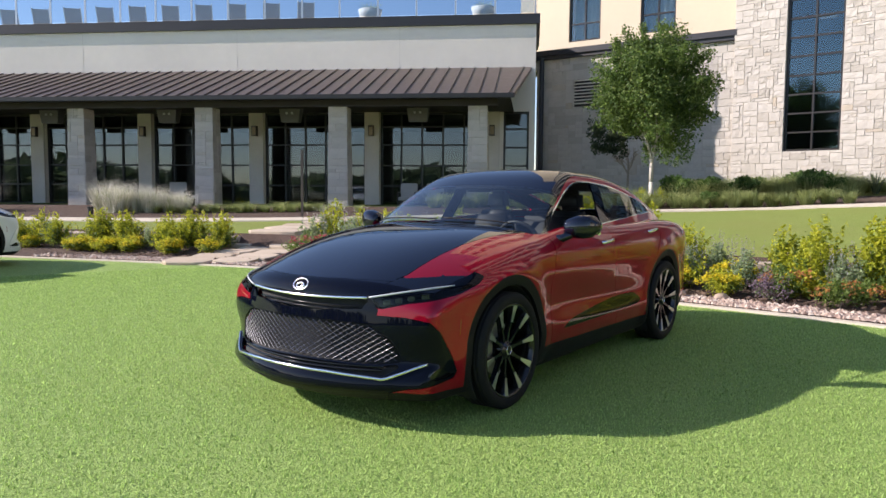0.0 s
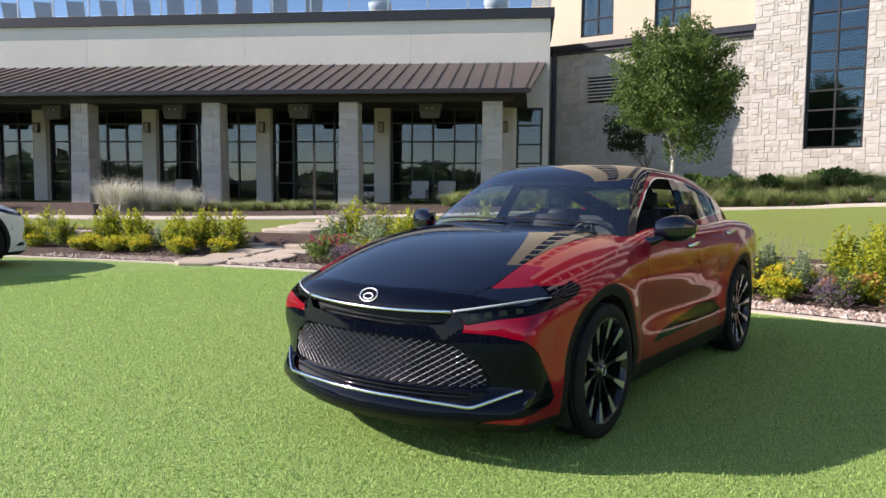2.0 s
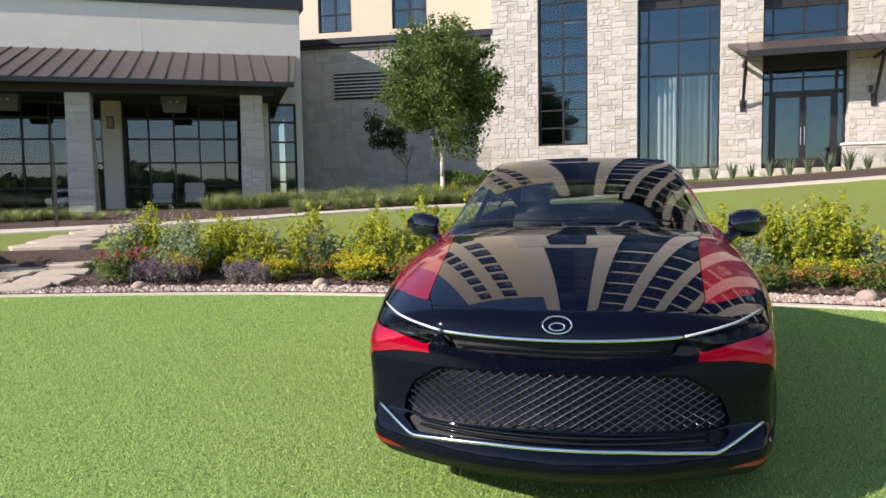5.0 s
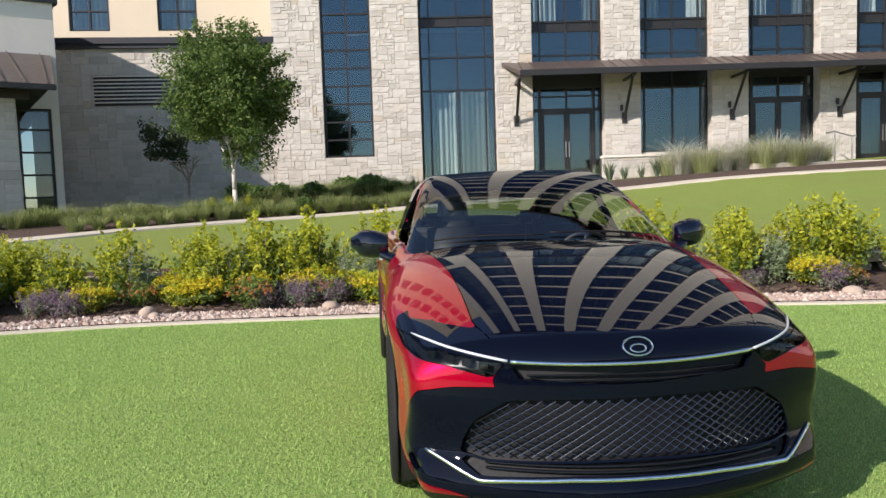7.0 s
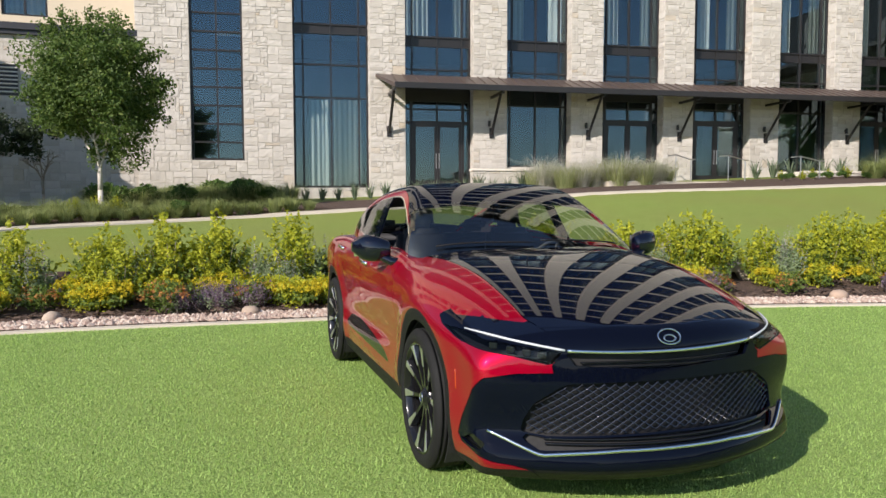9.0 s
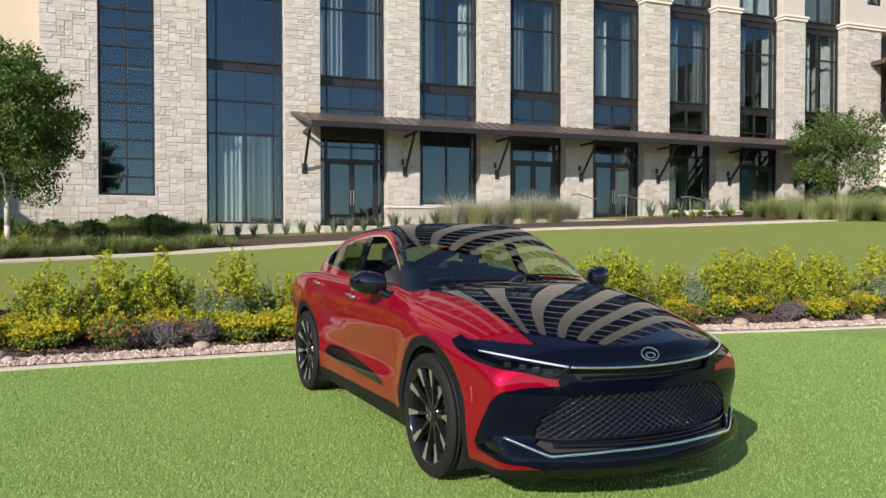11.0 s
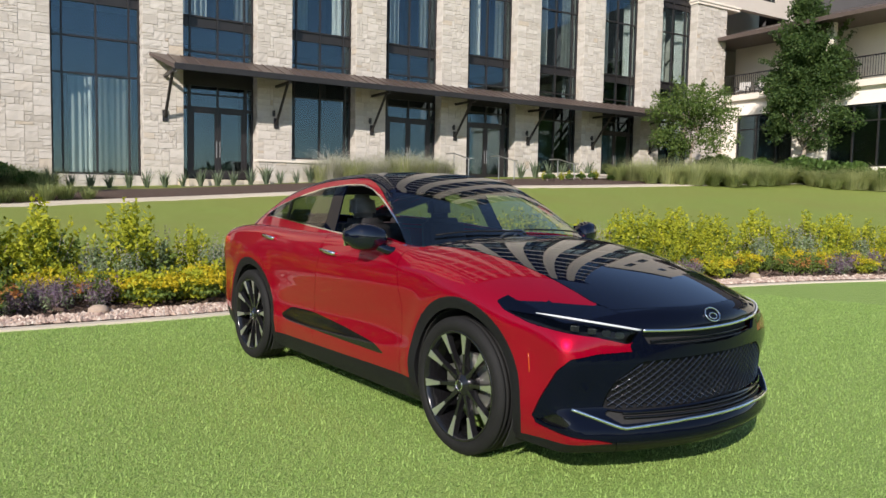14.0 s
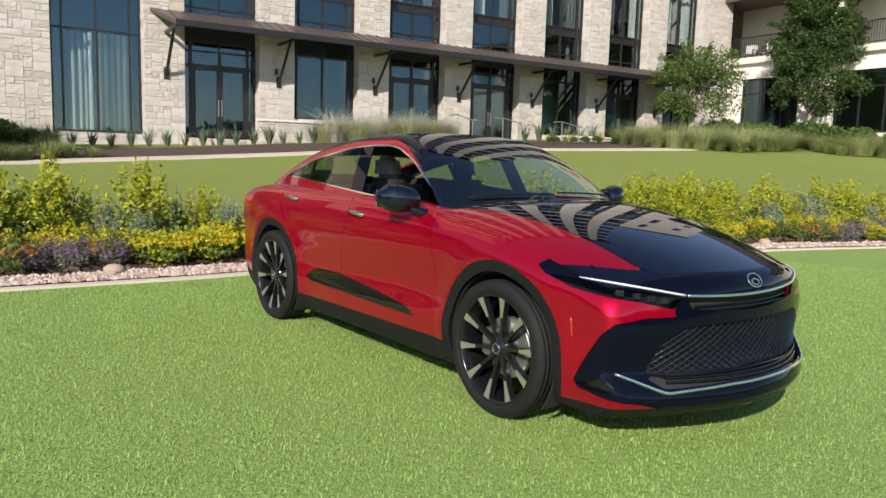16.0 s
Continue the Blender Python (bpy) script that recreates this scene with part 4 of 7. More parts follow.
def spline(points):
    """A smooth curve through (x, y) points, x rising (monotone cubic)."""
    P = np.array(points, float)
    X, Y = P[:, 0], P[:, 1]
    h = np.diff(X)
    d = np.diff(Y) / h
    m = np.zeros(len(X))
    m[0], m[-1] = d[0], d[-1]
    for i in range(1, len(X) - 1):
        if d[i - 1] * d[i] > 0:
            w1, w2 = 2 * h[i] + h[i - 1], h[i] + 2 * h[i - 1]
            m[i] = (w1 + w2) / (w1 / d[i - 1] + w2 / d[i])

    def f(x):
        x = np.clip(np.asarray(x, float), X[0], X[-1])
        i = np.clip(np.searchsorted(X, x) - 1, 0, len(X) - 2)
        t = (x - X[i]) / h[i]
        t2, t3 = t * t, t * t * t
        return Y[i] * (2 * t3 - 3 * t2 + 1) + m[i] * h[i] * (t3 - 2 * t2 + t) + Y[i + 1] * (3 * t2 - 2 * t3) + m[i + 1] * h[i] * (t3 - t2)
    return f


WHEEL_X, WHEEL_R = 1.402, 0.368
deck_z = smooth_curve([(-2.55, 0.98), (-2.2, 1.085), (-1.6, 1.12), (-0.6, 1.1), (0.4, 1.11), (0.9, 1.11), (2.6, 1.0)])
side_w = spline([(0.1, 0.80), (0.2, 0.855), (0.3, 0.89), (0.42, 0.905), (0.55, 0.9), (0.7, 0.905), (0.84, 0.918), (0.93, 0.912), (1.02, 0.885), (1.1, 0.845), (1.2, 0.78)])
plan_w = spline([(-2.5, 0.86), (-2.2, 0.93), (-1.8, 0.985), (-1.3, 1.0), (0.9, 1.0), (1.45, 1.0), (1.75, 0.982), (2.0, 0.96), (2.2, 0.935), (2.45, 0.9)])
nose_x = spline([(0.1, 2.25), (0.16, 2.31), (0.2, 2.37), (0.235, 2.422), (0.265, 2.438), (0.3, 2.432), (0.33, 2.418), (0.4, 2.378), (0.5, 2.358), (0.6, 2.344), (0.68, 2.334), (0.74, 2.326), (0.8, 2.322), (0.9, 2.31)])
tail_x = spline([(0.15, 2.3), (0.3, 2.42), (0.6, 2.49), (0.9, 2.48), (1.03, 2.45), (1.1, 2.4)])


def body(x, y, z):
    """Below the belt: negative inside."""
    y = np.abs(y)
    flare = 0.016 * np.exp(-((np.hypot(np.abs(x) - WHEEL_X, z - 0.40) - 0.46) / 0.09) ** 2) * (z > 0.2)
    waist = 0.02 * np.exp(-((z - 0.56 - 0.05 * x) / 0.11) ** 2) * np.exp(-(x / 0.85) ** 4)
    k1, k2 = np.clip((x - 0.42) / 0.5, 0, 1), np.clip((-x - 1.2) / 1.2, 0, 1)
    k1, k2 = k1 * k1 * (3 - 2 * k1), k2 * k2 * (3 - 2 * k2)
    u = x + 0.295 * y ** 2 - 0.9                              # the bonnet falls away along curves like its leading edge
    bonnet = 1.124 + 0.018 * u - 0.163 * u ** 2 - 0.194 * y ** 4
    top = z - k1 * bonnet - (1 - k1) * (deck_z(x) - 0.09 * k2 * y ** 2)
    side = y - side_w(z) * plan_w(x) - flare + waist
    low = np.clip((0.62 - z) / 0.24, 0, 1)
    front = x - nose_x(z) + (0.305 + 0.11 * low * low * (3 - 2 * low)) * y ** 2
    rear = -x - tail_x(z) + 0.22 * y ** 2
    f = smax(side, front, 0.05)
    f = smax(f, rear, 0.22)
    return smax(f, top, 0.07)


roof_z = smooth_curve([(-3.2, 0.5), (-2.4, 1.06), (-1.9, 1.235), (-1.4, 1.385), (-0.9, 1.495), (-0.5, 1.541), (-0.15, 1.552), (0.0, 1.544), (0.1, 1.524), (0.2, 1.496), (0.4, 1.417), (0.6, 1.317), (0.8, 1.205), (1.0, 1.091), (1.2, 0.98), (2.6, 0.2)])


def cabin_faces(x, y, z):
    y = np.abs(y)
    q = np.clip((x + 0.3) / 0.6, 0, 1)
    xs = x + 0.218 * y ** 2 * q - 0.16 * y ** 2 * np.clip((-x - 0.9) / 0.8, 0, 1)
    top = z - roof_z(xs) + 0.1 * (1 - q) * y ** 2 + 0.185 * q * y ** 4
    lean = 0.806 - 0.43 * (z - 1.08) - 0.12 * np.clip(z - 1.36, 0, None)
    side = y - lean * (1 - 0.012 * np.clip((x - 0.1) / 0.8, 0, 1.3) ** 2 - 0.27 * np.clip((-x - 0.55) / 1.6, 0, 1.3) ** 2)
    return top * 0.85, side


def cabin(x, y, z):
    """Above the belt: negative inside."""
    return smax(*cabin_faces(x, y, z), 0.06)


def roof_face(x, y, z):
    """Positive on the roof and screens, negative on the flanks."""
    top, side = cabin_faces(x, y, z)
    return top - side + 0.012


def cast(f, o, d, far, n=28):
    """Where rays from inside first leave the solid f < 0 (arrays of origins and directions)."""
    a, b = np.zeros(len(o)), np.full(len(o), float(far))
    for _ in range(n):
        m = (a + b) / 2
        p = o + d * m[:, None]
        inside = f(p[:, 0], p[:, 1], p[:, 2]) < 0
        a, b = np.where(inside, m, a), np.where(inside, b, m)
    return o + d * a[:, None]


def gradient(f, P, e=0.002):
    g = np.empty_like(P)
    for k in range(3):
        a, b = P.copy(), P.copy()
        a[:, k] += e
        b[:, k] -= e
        g[:, k] = f(a[:, 0], a[:, 1], a[:, 2]) - f(b[:, 0], b[:, 1], b[:, 2])
    return g / (np.linalg.norm(g, axis=1)[:, None] + 1e-12)


def inside_poly(U, V, poly):
    """Signed distance to a polygon, positive inside."""
    P = np.array(poly, float)
    best = np.full(U.shape, 1e9)
    odd = np.zeros(U.shape, bool)
    for i in range(len(P)):
        ax, ay = P[i]
        bx, by = P[(i + 1) % len(P)]
        dx, dy = bx - ax, by - ay
        k = np.clip(((U - ax) * dx + (V - ay) * dy) / (dx * dx + dy * dy + 1e-12), 0, 1)
        best = np.minimum(best, np.hypot(U - ax - k * dx, V - ay - k * dy))
        if ay != by:
            odd ^= ((ay > V) != (by > V)) & (U < dx * (V - ay) / dy + ax)
    return np.where(odd, best, -best)


def rounded(poly, n=3, r=0.25):
    """The polygon with its corners eased."""
    P = [np.array(p, float) for p in poly]
    out = []
    for i in range(len(P)):
        a, b, c = P[i - 1], P[i], P[(i + 1) % len(P)]
        p, q = b + (a - b) * r, b + (c - b) * r
        for k in range(n + 1):
            t = k / n
            out.append((1 - t) ** 2 * p + 2 * t * (1 - t) * b + t * t * q)
    return [tuple(map(float, o)) for o in out]


def turn_of(x, y):
    """Angle round the nose: 0 straight ahead, rising to the side."""
    return np.arctan2(np.abs(y), np.asarray(x) - 1.3)


def coords(bm):
    return np.array([v.co[:] for v in bm.verts], float).reshape(-1, 3)


def split(bm, f):
    """Cut the mesh along f = 0."""
    bm.verts.ensure_lookup_table()
    P = coords(bm)
    val = f(P[:, 0], P[:, 1], P[:, 2])
    bm.verts.index_update()
    level = {}
    todo = []
    for e in bm.edges:
        i, j = e.verts[0].index, e.verts[1].index
        a, b = val[i], val[j]
        if a * b < 0:
            t = a / (a - b)
            if t < 0.03:
                level[e.verts[0]] = True
            elif t > 0.97:
                level[e.verts[1]] = True
            else:
                todo.append((e, e.verts[0], t))
    faces = set()
    for e, v, t in todo:
        fs = list(e.link_faces)
        _, nv = bmesh.utils.edge_split(e, v, t)
        level[nv] = True
        faces.update(fs)
    for v in list(level):
        faces.update(v.link_faces)
    for fc in faces:
        if not fc.is_valid:
            continue
        on = [l for l in fc.loops if l.vert in level]
        if len(on) == 2 and on[0].link_loop_next is not on[1] and on[1].link_loop_next is not on[0]:
            bmesh.utils.face_split(fc, on[0].vert, on[1].vert)


def take(bm, f, gap=0.0):
    """Part the faces where f > 0 from bm as a new mesh; a strip of half-width gap is lost between them."""
    split(bm, (lambda x, y, z: f(x, y, z) - gap) if gap else f)
    if gap:
        split(bm, lambda x, y, z: f(x, y, z) + gap)
    fl = list(bm.faces)
    if not fl:
        return bmesh.new()
    C = np.array([fc.calc_center_median()[:] for fc in fl])
    v = f(C[:, 0], C[:, 1], C[:, 2])
    made = bmesh.new()
    twin = {}
    gone = []
    for fc, q in zip(fl, v):
        if q > gap:
            vs = []
            for w in fc.verts:
                if w not in twin:
                    twin[w] = made.verts.new(w.co)
                vs.append(twin[w])
            made.faces.new(vs)
        if q > -gap:
            gone.append(fc)
    bmesh.ops.delete(bm, geom=gone, context='FACES')
    return made


def sheet(name, bm, f, material, thick=0.012, mirror=None, extra=None):
    """Panel mesh with true normals from f and turned-in edges. mirror: 'both' joins the two halves, 'other' gives the far half."""
    P = coords(bm)
    if not len(P):
        return bpy.data.meshes.new(name)
    bm.verts.index_update()
    N = gradient(f, P)
    faces = [[v.index for v in fc.verts] for fc in bm.faces]
    rim = [(e.verts[0].index, e.verts[1].index, e.link_faces[0]) for e in bm.edges if len(e.link_faces) == 1]
    nrm = np.array([np.cross(P[fc], P[fc[1:] + fc[:1]]).sum(0) for fc in faces])
    good = np.einsum('ij,ij->i', nrm, N[[fc[0] for fc in faces]]) > 0
    out = [fc if g else fc[::-1] for fc, g in zip(faces, good)]
    verts, norms = [P], [N]
    n0 = len(P)
    if thick:
        rv = sorted({i for a, b, _ in rim for i in (a, b) if abs(P[i, 1]) > 1e-4 or mirror != 'both'})
        top = {i: n0 + k for k, i in enumerate(rv)}
        low = {i: n0 + len(rv) + k for k, i in enumerate(rv)}
        verts += [P[rv], P[rv] - N[rv] * thick]
        norms += [np.zeros((len(rv), 3))] * 2
        for a, b, _ in rim:
            if a in top and b in top:
                out.append([top[a], top[b], low[b], low[a]])
    V, NN = np.concatenate(verts), np.concatenate(norms)
    if mirror:
        M = np.array((1, -1, 1.0))
        if mirror == 'other':
            V, NN, out = V * M, NN * M, [q[::-1] for q in out]
        else:
            mid = {i for i in range(n0) if abs(V[i, 1]) < 1e-4}
            idx = {}
            ext_v, ext_n = [], []
            for i in range(len(V)):
                if i in mid:
                    idx[i] = i
                else:
                    idx[i] = len(V) + len(ext_v)
                    ext_v.append(V[i] * M)
                    ext_n.append(NN[i] * M)
            out = out + [[idx[i] for i in q][::-1] for q in out]
            V, NN = np.concatenate([V, np.array(ext_v)]), np.concatenate([NN, np.array(ext_n)])
    me = bpy.data.meshes.new(name)
    me.from_pydata(V.tolist(), [], out)
    me.materials.append(material)
    me.polygons.foreach_set("use_smooth", [True] * len(me.polygons))
    me.normals_split_custom_set_from_vertices(NN.tolist())
    return me


def grid_mesh(Pg):
    """A bmesh from a grid of points (rows, columns, 3)."""
    bm = bmesh.new()
    vs = [[bm.verts.new(p) for p in row] for row in Pg]
    for a, b in zip(vs, vs[1:]):
        for i in range(len(a) - 1):
            bm.faces.new((a[i], a[i + 1], b[i + 1], b[i]))
    return bm


# ---- car materials ----
def paint(name, base, metal, rough=0.35, flake=0.04, spec=0.0, coat=1.5):
    m = Mat(name)
    fl = m.noise(900.0, 2)
    col = m.ramp(fl, (0.3, tuple(c * (1 - flake * 3) for c in base)), (0.7, tuple(min(1, c * (1 + flake * 3)) for c in base)))
    m.put(Base_Color=col, Metallic=metal, Roughness=rough, Specular_IOR_Level=spec, Coat_Weight=1.0, Coat_Roughness=0.012, Coat_IOR=coat)
    return m.m


RED = paint("red_metallic_paint", (0.33, 0.0008, 0.017), 0.55, 0.36, 0.05, 0.0, 1.45)
# slight blue in both black bases stands in for reflected sky
BLACK_PAINT = paint("black_gloss_paint", (0.002, 0.003, 0.009), 0.0, 0.4, 0.0, 0.0, 1.6)
BLACK_BUMPER = paint("black_bumper_paint", (0.002, 0.003, 0.008), 0.0, 0.4, 0.0, 0.0, 1.27)
WHITE_PAINT = paint("white_pearl_paint", (0.78, 0.78, 0.76), 0.0, 0.4, 0.0)
PIANO = plain("piano_black_trim", (0.006, 0.006, 0.007), 0.06, vary=0.05)
CLADDING = plain("matt_black_cladding", (0.008, 0.008, 0.009), 0.6, vary=0.15, scale=8, bump=0.15, bscale=400, Specular_IOR_Level=0.22)
CHROME = plain("satin_chrome", (0.78, 0.78, 0.78), 0.12, metal=1.0, vary=0.03)
DARK_CHROME = plain("dark_chrome", (0.21, 0.21, 0.215), 0.24, metal=1.0, vary=0.05)
RUBBER = plain("tyre_rubber", (0.009, 0.009, 0.009), 0.75, vary=0.2, scale=10, bump=0.1, bscale=300, Specular_IOR_Level=0.25)
RIM_BLACK = plain("gloss_black_alloy", (0.008, 0.008, 0.009), 0.16, vary=0.1)
RIM_CUT = plain("machined_alloy", (0.62, 0.62, 0.62), 0.3, metal=0.9, vary=0.06, scale=20)
DISC = plain("brake_steel", (0.42, 0.41, 0.4), 0.4, metal=0.9, vary=0.1, scale=20)
CAR_GLASS = glass("car_window_glass", (0.56, 0.64, 0.62), 2.0)
TINT_GLASS = glass("privacy_glass", (0.62, 0.66, 0.65), 1.7)
LENS_GLASS = glass("headlamp_lens", (0.42, 0.44, 0.45), 1.36)
LAMP_DARK = plain("headlamp_bowl", (0.01, 0.01, 0.011), 0.3, vary=0.1)
LAMP_WHITE = plain("light_guide", (0.5, 0.52, 0.55), 0.25, vary=0.03)
AMBER = plain("amber_reflector", (0.35, 0.05, 0.008), 0.25, vary=0.05)
LEATHER = plain("black_leather", (0.025, 0.025, 0.028), 0.5, vary=0.15, scale=12, bump=0.2, bscale=150)
LEATHER_GREY = plain("grey_headrest_cover", (0.25, 0.25, 0.26), 0.6, vary=0.1, scale=12)
DASH = plain("dash_plastic", (0.03, 0.03, 0.033), 0.6, vary=0.12, scale=10, bump=0.15, bscale=200)
UNDER = plain("underbody", (0.012, 0.012, 0.012), 0.8, vary=0.2)


def arch(wx, r):
    """Positive inside a wheel arch of radius r."""
    return lambda x, y, z: r - np.hypot(x - wx, (z - WHEEL_R) * 0.97 if r > 0.6 else z - WHEEL_R - 0.01)


def side_poly(poly):
    return lambda x, y, z: inside_poly(x, z, poly)


def nose_poly(pts):
    poly = [(float(turn_of(p[0], p[1])) * 0.9, p[2]) if len(p) == 3 else p for p in pts]
    return lambda x, y, z: np.where(x > 1.35, inside_poly(turn_of(x, y) * 0.9, z, poly), -1.0)


def plan_poly(poly):
    return lambda x, y, z: inside_poly(x, np.abs(y), poly)


def along(bm, pts, r, flat=1.0, n=8, closed_ends=True):
    """A round bar swept along the points."""
    P = [Vector(p) for p in pts]
    rings = []
    for i, p in enumerate(P):
        t = (P[min(i + 1, len(P) - 1)] - P[max(i - 1, 0)]).normalized()
        a = t.cross(Vector((0, 0, 1)))
        a = a.normalized() if a.length > 1e-4 else Vector((1, 0, 0))
        b = a.cross(t)
        rr = r[i] if isinstance(r, (list, tuple)) else r
        rings.append([bm.verts.new(p + a * rr * flat * math.cos(2 * math.pi * k / n) + b * rr * math.sin(2 * math.pi * k / n)) for k in range(n)])
    for A, B in zip(rings, rings[1:]):
        for k in range(n):
            bm.faces.new((A[k], A[(k + 1) % n], B[(k + 1) % n], B[k]))
    if closed_ends:
        bm.faces.new(rings[0][::-1])
        bm.faces.new(rings[-1])


def lathe(bm, profile, n=64, axis='Y', closed=False):
    """Turn (radius, offset) points round the axle."""
    rings = []
    for r, o in profile:
        rings.append([bm.verts.new((r * math.cos(2 * math.pi * k / n), o, r * math.sin(2 * math.pi * k / n))) for k in range(n)])
    pairs = list(zip(rings, rings[1:])) + ([(rings[-1], rings[0])] if closed else [])
    for A, B in pairs:
        for k in range(n):
            bm.faces.new((A[k], A[(k + 1) % n], B[(k + 1) % n], B[k]))
    return rings


def wheel_parts(parent, m, steer=0.0):
    """One road wheel, its face toward +y, under the car: tyre, rim, spokes with machined tips, disc."""
    w = new("wheel")
    w.empty_display_size = 0.1
    w.parent = parent
    w.matrix_basis = m
    R = WHEEL_R
    bm = bmesh.new()
    prof = [(0.286, 0.088), (0.298, 0.104), (0.316, 0.111), (0.336, 0.11), (0.352, 0.104), (0.362, 0.092)]
    for y in (0.085, 0.055, 0.02, -0.02, -0.055, -0.085):
        prof += [(R, y + 0.012 if y < 0.08 else y), (R, y - 0.008), (R - 0.008, y - 0.01), (R - 0.008, y - 0.018)] if y > -0.08 else [(R, y)]
    prof += [(0.362, -0.092), (0.352, -0.104), (0.33, -0.112), (0.31, -0.112), (0.284, -0.09)]
    lathe(bm, prof, 72)
    part("tyre", bm, RUBBER, w, smooth=True)
    bm = bmesh.new()
    lathe(bm, [(0.298, 0.094), (0.295, 0.104), (0.287, 0.104), (0.279, 0.095), (0.272, 0.06), (0.262, -0.08), (0.28, -0.095), (0.292, -0.095)], 64)
    part("rim", bm, RIM_BLACK, w, smooth=True)
    bm = bmesh.new()
    r_ = lathe(bm, [(0.001, 0.083), (0.03, 0.083), (0.036, 0.078), (0.05, 0.07), (0.075, 0.055), (0.078, 0.0)], 32)
    part("hub", bm, RIM_BLACK, w, smooth=True)
    bm = bmesh.new()
    lathe(bm, [(0.024, 0.0835), (0.024, 0.0865), (0.029, 0.0865), (0.029, 0.0835)], 32)
    part("hub_badge", bm, CHROME, w, "chrome ring badge", smooth=True)
    # spoke and its machined tip, shared by ten
    bm = bmesh.new()
    sec = []
    for r, half, y, dep in ((0.055, 0.022, 0.066, 0.04), (0.12, 0.013, 0.072, 0.035), (0.19, 0.017, 0.082, 0.03), (0.283, 0.033, 0.097, 0.03)):
        sec.append([bm.verts.new(q) for q in ((r, y - dep, -half), (r, y, -half * 0.72), (r, y, half * 0.72), (r, y - dep, half))])
    for a, b in zip(sec, sec[1:]):
        for k in range(4):
            bm.faces.new((a[k], a[(k + 1) % 4], b[(k + 1) % 4], b[k]))
    bm.faces.new(sec[0][::-1])
    bm.faces.new(sec[-1])
    sp = mesh_of("spoke", bm, RIM_BLACK, bevel=0.002)
    bm = bmesh.new()
    sec = []
    for r, half, y in ((0.176, 0.0085, 0.0805), (0.21, 0.012, 0.0855), (0.283, 0.022, 0.0975)):
        sec.append([bm.verts.new(q) for q in ((r, y, -half), (r, y + 0.003, -half * 0.96), (r, y + 0.003, half * 0.96), (r, y, half))])
    for a, b in zip(sec, sec[1:]):
        for k in range(4):
            bm.faces.new((a[k], a[(k + 1) % 4], b[(k + 1) % 4], b[k]))
    bm.faces.new(sec[0][::-1])
    bm.faces.new(sec[-1])
    tip = mesh_of("spoke_face", bm, RIM_CUT)
    for k in range(10):
        for nm, me in (("spoke", sp), ("spoke_face", tip)):
            o = new(nm, me)
            o.parent = w
            o.matrix_basis = pose(0, 0, 0, 0, 36 * k + 8, 0)
    bm = bmesh.new()
    lathe(bm, [(0.06, 0.0), (0.165, 0.0), (0.168, -0.004), (0.168, -0.022), (0.165, -0.026), (0.06, -0.026)], 48)
    part("brake_disc", bm, DISC, w, smooth=False)
    bm = bmesh.new()
    box(bm, 0.1, 0.185, -0.045, 0.03, -0.075, 0.075)
    part("brake_caliper", bm, DISC, w, bevel=0.012)
    for o in w.children:
        o.select_set(False)
    return w


